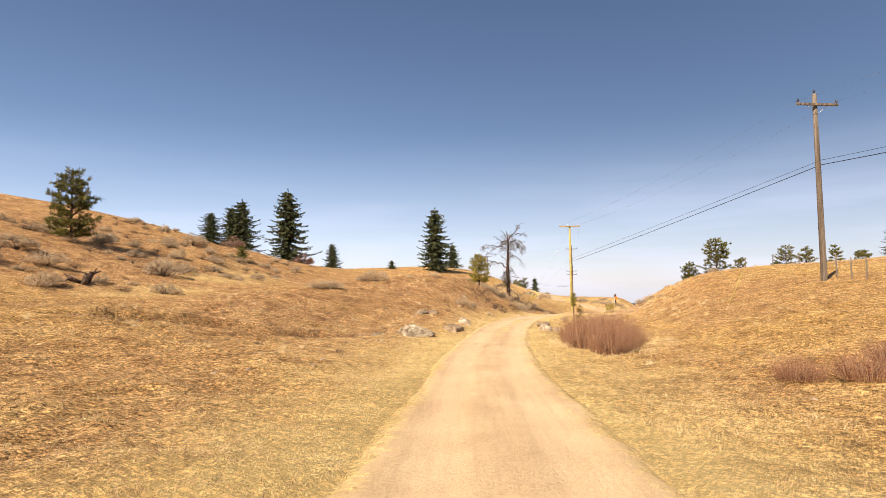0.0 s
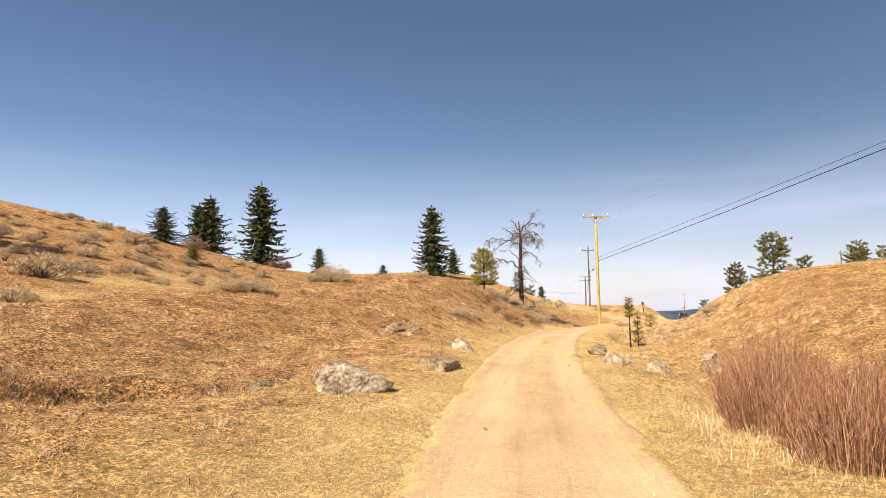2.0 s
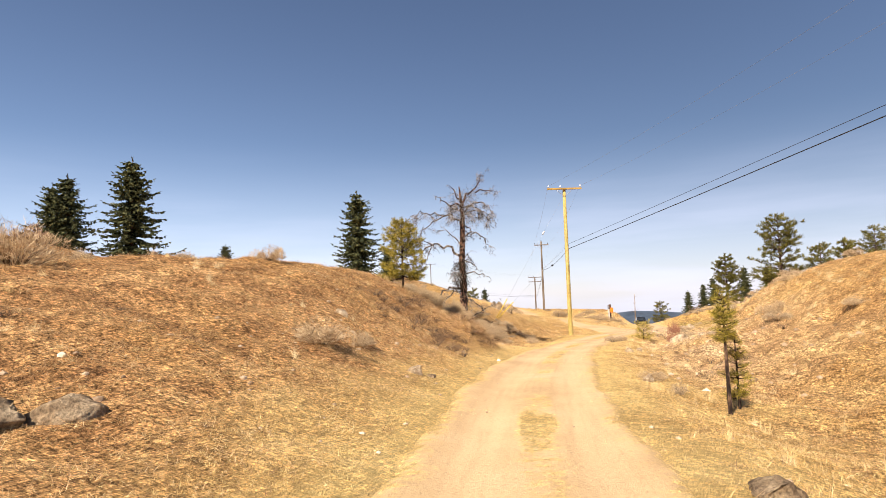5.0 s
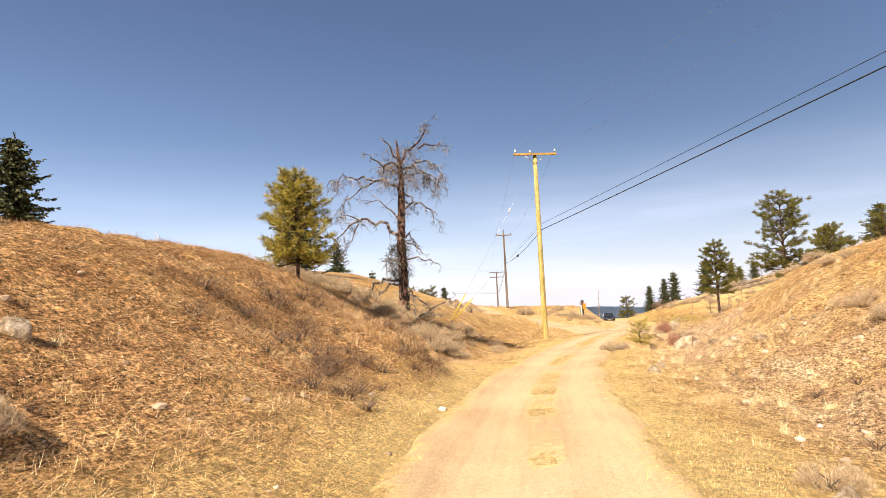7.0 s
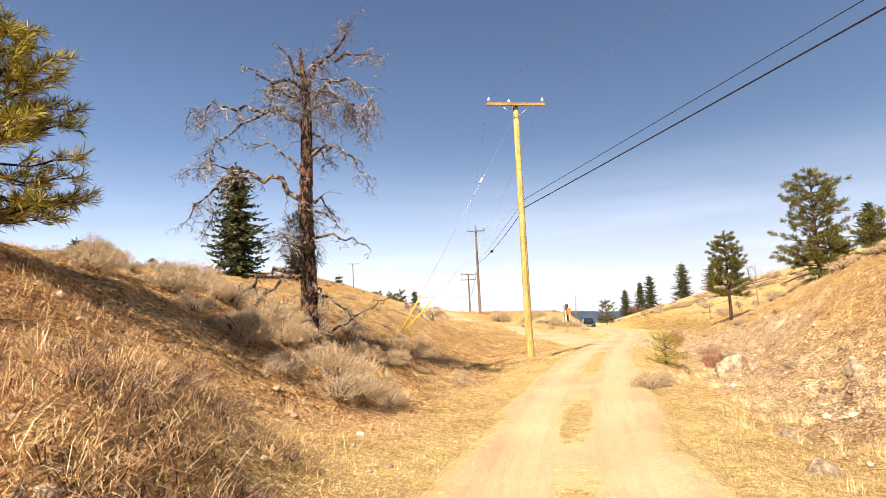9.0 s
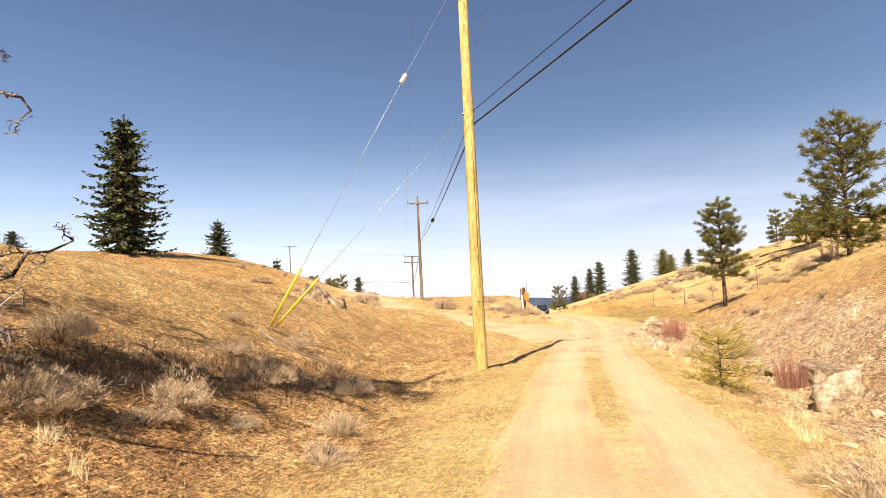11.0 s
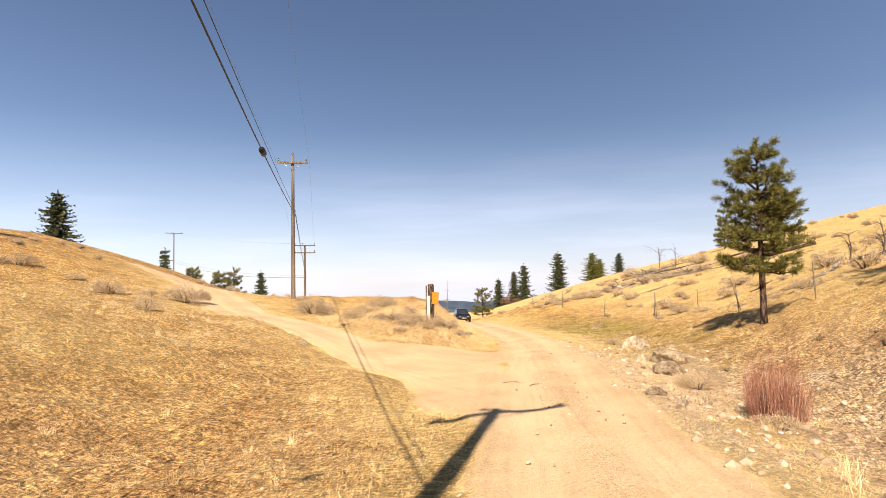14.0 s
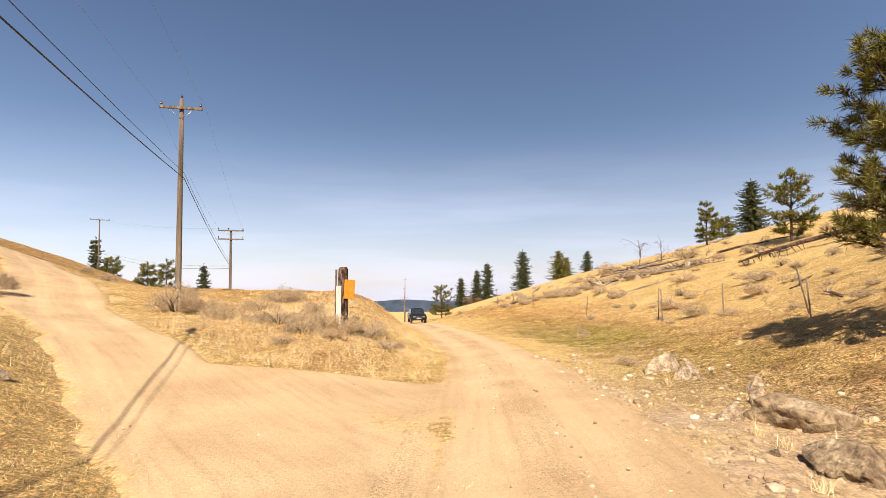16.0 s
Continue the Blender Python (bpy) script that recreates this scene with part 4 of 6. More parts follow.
# ---- the dead pine ----
def twigs(c, at, way, length, width, depth, droop):
    """A branching spray of bare, kinked twigs."""
    n = 5 if depth else 3
    pts, p, d = [at], Vector(at), Vector(way).normalized()
    for k in range(n):
        d = (d + Vector((u(-0.75, 0.75), u(-0.75, 0.75), u(-0.65, 0.6) - droop * 0.16))).normalized()
        p = p + d * length / n
        pts.append(p.copy())
        if depth:
            for _ in range(random.choice((1, 2))):
                side = (d * 0.5 + Vector((u(-1, 1), u(-1, 1), u(-0.9, 0.8)))).normalized()
                twigs(c, p, side, length * u(0.25, 0.55), width * 0.62, depth - 1, droop)
    c.strip(pts, width)


def limb(parent, r0, pts, spray=3, droop=0.6, length=0.5):
    b = Build()
    pts = [Vector(p) for p in pts]
    fine = []
    for a, c in zip(pts, pts[1:]):
        for k in range(3):
            fine.append(a.lerp(c, k / 3) + Vector((u(-1, 1), u(-1, 1), u(-1, 1))) * r0 * 1.7)
    fine.append(pts[-1])
    n = len(fine) - 1
    b.tube(fine, [1.15 * r0 * (1 - 0.82 * k / n) for k in range(n + 1)], 7)
    ob = b.done("limb", M_DEADBARK if pts[0].z > 6.15 else M_BLEACHED, parent)
    c = Build()
    for k, p in enumerate(fine[1:], 1):
        for _ in range(spray if k > n * 0.5 else 1):
            way = Vector((u(-1, 1), u(-1, 1), u(-1.0, 0.5)))
            twigs(c, p, way, length * u(0.4, 1.05) * (1 if k > n * 0.4 else 0.6), 0.021, 2 if k > n * 0.5 else 1, droop)
    tagged(c.done("spray", M_DEADTWIG, ob), kind="stuff")


def build_dead_pine():
    random.seed(5)
    x, y = 5.9, 61.5
    z = gz(x, y)
    t = thing("dead_pine_tree", (x, y, z), "dead pine with peeling red bark and bare drooping twigs", "tree", turn=-11)
    b = Build()
    knots = [(0, 0, -0.35), (0, 0, 0.15), (0.02, 0, 1.5), (-0.02, 0.02, 3.0), (0.05, 0, 4.5), (0.1, -0.02, 5.8), (0.03, 0, 6.7), (-0.05, 0.02, 7.5)]
    radii = [0.26, 0.215, 0.19, 0.175, 0.15, 0.115, 0.075, 0.03]
    rings, girth = [], []
    for k in range(len(knots) - 1):
        for q in range(14):
            rings.append(Vector(knots[k]).lerp(Vector(knots[k + 1]), q / 14))
            girth.append(radii[k] + (radii[k + 1] - radii[k]) * q / 14)
    b.tube(rings, girth, 28)
    for k, co in enumerate(b.v):
        axis = rings[k // 28]
        out = Vector(co) - axis
        w = Vector((out.x * 16, out.y * 16, co[2] * 4.5))
        b.v[k] = tuple(axis + out * (1 + 0.16 * noise.noise(w) + 0.12 * noise.noise(w * 2.3)))
    trunk = b.done("trunk", M_DEADBARK, t)
    c = Build()
    for _ in range(60):
        zz, a = u(0.7, 6.3), u(0, 6.283)
        twigs(c, around(a, 0.12, zz), around(a, 1, u(-0.5, 0.4)), u(0.3, 0.9), 0.017, 1, 0.5)
    tagged(c.done("spray", M_DEADTWIG, trunk), kind="stuff")
    c = Build()
    for _ in range(150):
        zz, a = u(5.6, 7.2), u(0, 6.283)
        p = around(a, u(0.06, 0.5), zz) + Vector((u(0.0, 0.5), 0, 0))
        twigs(c, p, around(a, 1, u(-1.2, 0.4)), u(0.3, 0.7), 0.015, 2, 1.0)
    tagged(c.done("twig_mass", M_DEADTWIG, trunk), kind="stuff")
    c = Build()
    for _ in range(330):
        a, r = u(0, 6.283), 0.42 * math.sqrt(u(0, 1))
        p = around(a, r, u(1.7, 3.25)) + Vector((-0.12, -0.12, 0))
        twigs(c, p, Vector((u(-1, 1), u(-1, 1), u(-1.2, 0.4))), u(0.15, 0.38), 0.022, 1, 0.9)
    tagged(c.done("needle_nest", M_NEST, trunk, "dark tangle of dead needles and twigs"), kind="stuff")
    # the two long limbs towards the slope, hung with fans of twigs
    limb(t, 0.06, [(0, 0, 5.4), (-0.4, 0.05, 5.75), (-1.0, 0.1, 5.9), (-1.8, 0.15, 6.0), (-2.4, 0.1, 6.1), (-2.9, 0.0, 5.85)], 3, 1.5, 0.75)
    limb(t, 0.035, [(-1.0, 0.1, 5.85), (-1.6, 0.0, 5.5), (-2.2, -0.1, 5.0), (-2.4, -0.1, 4.5)], 4, 1.3, 0.5)
    limb(t, 0.07, [(0, 0, 3.5), (-0.5, -0.1, 3.9), (-1.1, -0.2, 4.15), (-1.7, -0.3, 4.1), (-2.3, -0.35, 3.8), (-2.75, -0.4, 3.1)], 3, 1.4, 0.7)
    limb(t, 0.03, [(-1.5, -0.3, 4.1), (-2.1, -0.4, 4.4), (-2.7, -0.45, 4.3)], 4, 1.0, 0.45)
    limb(t, 0.03, [(-1.7, -0.3, 4.0), (-2.0, -0.3, 3.4), (-2.4, -0.4, 2.7)], 4, 1.2, 0.45)
    limb(t, 0.04, [(0, 0, 4.1), (-0.45, 0.1, 4.6), (-0.95, 0.2, 5.0), (-1.45, 0.2, 5.05)], 1, 0.4, 0.35)
    limb(t, 0.055, [(0, 0, 6.0), (-0.5, -0.1, 6.35), (-1.0, -0.2, 6.7), (-1.4, -0.2, 6.9)], 1, 0.2, 0.3)
    limb(t, 0.03, [(-0.2, 0, 6.1), (-0.6, -0.3, 6.25), (-1.05, -0.4, 6.25)], 1, 0.3, 0.3)
    limb(t, 0.045, [(0, 0, 6.7), (-0.3, 0, 7.1), (-0.6, 0, 7.6)], 1, 0.2, 0.3)
    limb(t, 0.07, [(0, 0, 1.8), (-0.7, -0.25, 1.75), (-1.3, -0.5, 1.4), (-1.8, -0.7, 0.9), (-2.2, -0.8, 0.45)], 3, 0.5, 0.6)
    # limbs towards the road
    limb(t, 0.045, [(0.1, 0, 6.0), (0.6, -0.1, 6.35), (1.2, -0.2, 6.5), (1.6, -0.2, 6.2), (1.7, -0.2, 5.6)], 4, 1.8, 0.6)
    limb(t, 0.04, [(0.1, 0, 5.7), (0.5, 0.2, 6.0), (1.0, 0.4, 6.15), (1.5, 0.4, 5.9), (1.55, 0.4, 5.3)], 4, 1.8, 0.55)
    limb(t, 0.05, [(0.1, 0, 5.2), (0.35, -0.1, 5.1), (0.7, -0.2, 4.75)], 1, 0.4, 0.3)
    limb(t, 0.05, [(0.05, 0, 4.6), (0.5, -0.1, 4.8), (0.95, -0.15, 4.7), (1.35, -0.2, 4.35), (1.6, -0.2, 3.8)], 2, 1.4, 0.45)
    limb(t, 0.035, [(0.05, 0, 3.2), (0.45, -0.1, 3.15), (0.75, -0.2, 2.85), (0.95, -0.2, 2.6)], 1, 0.6, 0.3)
    limb(t, 0.04, [(0.05, 0, 2.5), (0.6, 0.1, 2.55), (1.1, 0.2, 2.45), (1.55, 0.2, 2.15)], 1, 0.4, 0.35)
    limb(t, 0.06, [(0.05, 0, 6.3), (0.35, 0, 7.05), (0.85, 0, 7.15), (1.15, 0.1, 7.8), (1.2, 0.1, 8.1)], 3, 0.4, 0.5)
    limb(t, 0.04, [(0.8, 0, 7.1), (1.3, -0.1, 7.2), (1.95, -0.2, 7.05)], 4, 0.9, 0.5)
    limb(t, 0.05, [(0.1, 0, 6.1), (0.5, 0.5, 6.4), (0.9, 0.9, 6.3), (1.2, 1.0, 5.7)], 5, 1.4, 0.7)
    limb(t, 0.05, [(0.1, 0, 6.2), (-0.2, -0.5, 6.4), (-0.5, -0.8, 6.2), (-0.6, -0.9, 5.6)], 5, 1.3, 0.65)
    limb(t, 0.045, [(0, 0, 2.4), (-0.3, -0.5, 2.6), (-0.4, -0.8, 2.3)], 6, 0.9, 0.5)
    limb(t, 0.045, [(0, 0, 4.7), (0.2, 0.7, 5.0), (0.3, 1.3, 4.7)], 3, 1.0, 0.5)
    limb(t, 0.045, [(0, 0, 1.4), (0.35, -0.35, 1.2), (0.5, -0.5, 0.5)], 4, 0.6, 0.45)
    limb(t, 0.05, [(0, 0, 1.6), (-0.5, -0.5, 1.5), (-1.0, -0.9, 1.0), (-1.3, -1.1, 0.4)], 3, 0.6, 0.6)
    limb(t, 0.04, [(0, 0, 1.1), (0.5, 0.1, 1.0), (0.9, 0.2, 0.6), (1.2, 0.3, 0.3)], 3, 0.5, 0.5)
    limb(t, 0.035, [(0.4, -0.1, 0.1), (0.9, -0.2, 0.35), (1.6, -0.2, 0.75), (2.1, -0.2, 0.95)], 1, 0.1, 0.3)
    limb(t, 0.045, [(0, 0, 3.4), (0.25, 0.6, 3.6), (0.5, 1.2, 3.2)], 3, 1.0, 0.5)


# ---- utility poles and cables ----
def insulator(parent, x, y, z, material):
    b = Build()
    b.tube([(x, y, z), (x, y, z + 0.1)], 0.014, 6)
    pin = b.done("insulator_pin", M_STEEL, parent)
    c = Build()
    c.tube([(x, y, z + 0.08), (x, y, z + 0.11), (x, y, z + 0.13), (x, y, z + 0.17), (x, y, z + 0.19), (x, y, z + 0.23)], [0.05, 0.075, 0.04, 0.06, 0.035, 0.03], 10)
    c.done("insulator_bell", material, pin)


def pole(x, y, base, arm, r, wood, armwood, label, turn, arms=(0.0,), lead=0.3, lean=(0.0, 0.0), glaze=M_BROWNGLAZE, width=2.44, tag=False):
    t = thing("utility_pole", (x, y, base), label, "utility pole", "poles of the line", turn=turn)
    h = arm - base
    b = Build()
    b.tube([(lean[0] * k, lean[1] * k, k) for k in (-0.6, 0.0, h * 0.33, h * 0.66, h + lead)], [r * 1.05, r, r * 0.9, r * 0.8, r * 0.68], 18)
    b.done("pole_shaft", wood, t)
    for n, down in enumerate(arms):
        a = Build()
        w = width / 2
        a.block(-w, -r * 0.75 - 0.11, h - down - 0.06, w, -r * 0.75, h - down + 0.06, chamfer=0.008)
        arm_ob = a.done("crossarm", armwood, t, even=False)
        for s in (-1, 1):
            k = Build()
            k.tube([(s * 0.62, -r * 0.75 - 0.055, h - down - 0.05), (s * 0.04, -r * 0.8, h - down - 0.5)], 0.014, 6)
            k.done("brace", M_STEEL, t)
        for q in (-w + 0.09, w - 0.09):
            insulator(arm_ob, q, -r * 0.75 - 0.055, h - down + 0.05, glaze)
    insulator(t, 0.0 if lead > 0.25 else -0.24, 0.0, h + lead if lead > 0.25 else h + 0.05, glaze)
    k = Build()
    k.tube([(-r * 1.05, -0.02, h * 0.608), (r * 1.05, -0.02, h * 0.608)], 0.02, 8)
    k.done("cable_clamp", M_STEEL, t)
    if tag:
        k = Build()
        k.block(-0.055, -r * 0.99 - 0.004, 1.62, 0.055, -r * 0.97 + 0.02, 1.68)
        k.done("name_plate", M_NEWARM, t, even=False)
        k = Build()
        k.tube([(0.03 + 0.004 * math.sin(q * 1.7), -r * (1.0 - 0.02 * q) - 0.001, 1.9 + 0.35 * q) for q in range(11)], [0.001] + [0.005] * 9 + [0.001], 5)
        k.done("drying_crack", M_BARK, t)


def cable(a, b, sag, r, material, label, name="overhead_cable"):
    a, b = Vector(a), Vector(b)
    pts = []
    for k in range(29):
        f = k / 28
        p = a.lerp(b, f)
        p.z -= sag * 4 * f * (1 - f)
        pts.append(p)
    c = Build()
    c.tube(pts, r, 6)
    ob = c.done(name, material)
    return tagged(ob, label, "cable", "cables between the poles")


def build_line():
    P = [(19.7, 30.7), (14.1, 68.75), (22.5, 108.5), (28.4, 137.5), (12.5, 206.3)]
    z1, z2, z3 = gz(*P[0]), gz(*P[1]), gz(*P[2])
    pole(*P[0], z1, 11.1, 0.16, M_OLDPOLE, M_OLDPOLE, "weathered grey utility pole with a crossarm on the hill", 8, lead=0.62)
    pole(*P[1], z2, 8.34, 0.155, M_NEWPOLE, M_NEWARM, "new yellowish treated utility pole beside the dirt road", -2, lead=0.06, lean=(0.002, 0.0), glaze=M_GLASSY, tag=True)
    pole(*P[2], z3, 7.8, 0.15, M_OLDPOLE, M_OLDPOLE, "weathered grey utility pole behind the grassy mound", -12, lead=0.5, width=2.0)
    pole(*P[3], gz(*P[3]), 4.1, 0.15, M_OLDPOLE, M_OLDPOLE, "grey utility pole with two crossarms behind the rise", -10, arms=(0.0, 0.85), lead=0.06)
    pole(*P[4], gz(*P[4]), 11.0, 0.16, M_OLDPOLE, M_OLDPOLE, "far utility pole beside spruces on the hill", 10, lead=0.1, width=3.4)
    back = (26.5, -9.0)
    pole(*back, gz(*back), 10.8, 0.16, M_OLDPOLE, M_OLDPOLE, "weathered grey utility pole in the dry grass", 8, lead=0.62)
    tel = "sagging black telephone cable between utility poles"
    low = [(back, 7.7, 7.4), (P[0], 8.1, 7.85), (P[1], 4.45, 4.12), (P[2], 4.55, 4.3), (P[3], 0.6, 0.35), (P[4], 5.2, 4.7)]
    sags = [(0.4, 0.45), (0.02, 0.08), (0.14, 0.3), (0.3, 0.35), (0.9, 1.0)]
    for (p, a, a2), (q, b, b2), (s, s2) in zip(low, low[1:], sags):
        cable((p[0] + 0.17, p[1], a), (q[0] + 0.17, q[1], b), s, 0.010, M_CABLE, tel)
        cable((p[0] + 0.17, p[1], a2), (q[0] + 0.17, q[1], b2), s2, 0.019, M_CABLE, tel)
    bare = "thin bare conductor strung between crossarms"
    high = [(back, 11.0), (P[0], 11.3), (P[1], 8.55), (P[2], 8.0), (P[3], 4.3), (P[4], 11.2)]
    for (p, a), (q, b) in zip(high, high[1:]):
        for o in (-1.13, 1.13):
            cable((p[0] + o, p[1], a), (q[0] + o, q[1], b), 0.55, 0.0045, M_WIRE, bare)
    # splice closure on the lower cable past the new pole
    f = 0.49
    a, b = Vector((P[1][0] + 0.17, P[1][1], 4.12)), Vector((P[2][0] + 0.17, P[2][1], 4.3))
    p = a.lerp(b, f) - Vector((0, 0, 0.3 * 4 * f * (1 - f)))
    w = (b - a).normalized()
    c = Build()
    c.tube([p - w * 0.42, p - w * 0.34, p - w * 0.3, p + w * 0.3, p + w * 0.34, p + w * 0.42], [0.03, 0.04, 0.10, 0.10, 0.04, 0.03], 12)
    tagged(c.done("splice_case", M_CABLE), "black cable splice case hanging on the telephone cable", "cable box")
    # guys with their yellow guards
    foot = Vector((9.2, 70.6, gz(9.2, 70.6)))
    for k, top in enumerate((7.7, 4.3)):
        f2 = foot + Vector((0.12 * k, 0.1 * k, -0.1))
        t = Vector((P[1][0] - 0.12, P[1][1], top))
        g = Build()
        g.tube([f2, t], 0.005, 6)
        ob = g.done("guy_wire", M_STEEL)
        tagged(ob, "steel guy wire from the pole with a yellow guard", "guy wire", "guys of the new pole")
        w = (t - f2).normalized()
        g = Build()
        g.tube([f2 + w * 0.15, f2 + w * 1.75], 0.032, 10)
        g.done("guy_guard", M_YELLOW, ob, "yellow plastic guard tube")
        if k == 0:
            g = Build()
            q = f2 + w * (t - f2).length * 0.72
            g.tube([q - w * 0.14, q - w * 0.1, q + w * 0.1, q + w * 0.14], [0.03, 0.06, 0.06, 0.03], 8)
            g.done("strain_insulator", M_GLASSY, ob, "white strain insulator")


# ---- rocks ----
def rock_mesh(seed, squash, jag, material):
    random.seed(seed)
    bm = bmesh.new()
    bmesh.ops.create_icosphere(bm, subdivisions=4, radius=0.5)
    o = Vector((seed * 3.7, seed * 1.3, seed * 2.1))
    cuts = [(Vector((u(-1, 1), u(-1, 1), u(-0.2, 1))).normalized(), u(0.2, 0.4)) for _ in range(13)]
    for v in bm.verts:
        p = v.co.copy()
        for n, k in cuts:
            over = p.dot(n) - k
            if over > 0:
                p -= n * over * 0.97
        step = noise.noise(p * 2.2 + o)
        crack = abs(noise.noise(p * 4.5 + o * 2))
        p *= 1 + jag * (0.5 * step + 0.35 * noise.noise(p * 6 + o) + 0.22 * noise.noise(p * 14 + o) + 0.14 * noise.noise(p * 30 + o)) - 0.10 * max(0, 0.12 - crack) / 0.12
        v.co = Vector((p.x * 1.12, p.y * 0.85, p.z * squash))
    me = bpy.data.meshes.new("rock")
    bm.to_mesh(me)
    bm.free()
    me.shade_smooth()
    me.materials.append(material)
    return me


def build_rocks():
    kinds = {}
    for name, mat_, base in (("lichen", M_ROCK, 1), ("pale", M_PALEROCK, 11), ("slab", M_DARKROCK, 21)):
        kinds[name] = [rock_mesh(base + k, 1.0 if name == "pale" else 0.45 if name == "lichen" else 0.5, 0.3, mat_) for k in range(4)]
    kinds["crag"] = [rock_mesh(31 + k, 0.85, 0.5, M_DARKROCK) for k in range(2)]
    say = {"crag": "rough brown rock outcrop in the dry slope", "lichen": "grey-brown lichen-covered boulder in dry grass", "pale": "pale weathered boulder in dry grass", "slab": "brown flat slab of rock beside the road"}
    # kind, x, y, width, turn, tilt
    list_a = [("lichen", -1.85, 24.6, 2.0, 6, 3), ("lichen", -3.3, 24.5, 0.6, 70, 0), ("slab", 0.05, 27.9, 1.35, 30, 10),
              ("pale", 0.6, 32.3, 1.0, 200, 24), ("slab", -1.9, 35.6, 0.95, 60, 12), ("slab", -1.35, 36.1, 0.8, 10, 30), ("slab", -2.5, 35.9, 0.35, 10, 10), ("slab", -2.35, 34.4, 0.3, 0, 0)]
    list_b = [("pale", 4.6, 29.3, 0.8, 10, 0), ("pale", 5.7, 28.9, 0.75, 90, 0), ("slab", 8.0, 30.3, 1.2, 0, 0), ("slab", 5.3, 33.4, 0.85, 40, 24), ("slab", 4.95, 32.2, 0.85, 120, 26), ("pale", 9.1, 33.8, 0.75, 20, 0), ("slab", 5.6, 34.6, 0.75, 70, 20), ("pale", 5.4, 30.4, 0.6, 70, 0)]
    list_c = [("pale", 0.75, 44.5, 0.45, 0, 0), ("pale", 2.55, 42.0, 0.42, 0, 0), ("slab", 2.95, 42.1, 0.3, 40, 0), ("pale", 8.0, 42.7, 0.4, 0, 0), ("pale", 11.4, 52.2, 0.42, 0, 0), ("pale", 12.6, 54.0, 0.4, 40, 0), ("pale", 19.5, 63.9, 1.2, 20, 16), ("slab", 20.2, 65.0, 1.5, 50, 20), ("pale", 20.9, 66.0, 1.0, 110, 10), ("slab", 21.4, 67.0, 1.1, 80, 12), ("pale", 19.2, 62.6, 0.7, 70, 10), ("slab", 18.6, 60.6, 0.8, 15, 18), ("pale", 17.3, 57.2, 0.6, 140, 10), ("slab", 16.4, 54.6, 0.7, 60, 14), ("crag", 10.55, 79.5, 2.0, 30, 0), ("crag", 11.05, 79.25, 1.9, 120, 6), ("crag", 11.5, 79.1, 1.5, 200, 10), ("crag", 11.9, 78.9, 1.0, 75, 14), ("crag", 10.8, 78.95, 1.3, 260, 0), ("pale", 10.1, 71.8, 0.3, 0, 0)]
    list_d = [("pale", 21.4, 72.1, 0.8, 0, 0), ("slab", 21.2, 70.2, 0.7, 30, 10), ("pale", 32.3, 87.2, 0.95, 0, 0), ("pale", 31.6, 86.0, 0.9, 60, 0), ("slab", 29.3, 82.2, 1.5, 150, 14), ("slab", 27.6, 80.6, 1.1, 30, 12), ("pale", 28.6, 82.7, 0.5, 20, 0), ("pale", 31.0, 84.0, 0.6, 20, 0), ("pale", 30.2, 83.4, 0.5, 80, 0)]
    list_e = [("lichen", 28.5, 92.7, 0.45, 0, 0), ("pale", 19.4, 87.0, 0.26, 0, 0), ("pale", 23.6, 76.4, 0.36, 0, 0), ("pale", 24.9, 77.1, 0.34, 50, 0), ("slab", 24.4, 77.8, 0.5, 50, 0), ("pale", 22.7, 91.1, 0.2, 0, 0), ("slab", 27.2, 81.2, 0.2, 0, 0), ("pale", 29.1, 84.8, 0.16, 0, 0), ("pale", 4.4, 42.6, 0.2, 0, 0)]
    random.seed(88)
    list_f = []
    for k in range(34):
        f = u(0, 1)
        list_f.append((random.choice(("slab", "slab", "pale")), 47.0 + 12 * f + u(-1.6, 1.6), 117.5 - 10 * f + u(-1.6, 1.6), u(0.35, 1.0), u(0, 180), u(0, 18)))
    for n, (kind, x, y, w, turn, tilt) in enumerate(list_a + list_b + list_c + list_d + list_e + list_f):
        me = kinds[kind][n % len(kinds[kind])]
        ob = new("boulder", me)
        ob.matrix_basis = pose(x, y, gz(x, y) + {"pale": 0.1, "crag": -0.06}.get(kind, 0.09) * w, tilt, 0, turn) @ Matrix.Scale(w, 4)
        tagged(ob, say[kind], "rock", "boulders by the road")


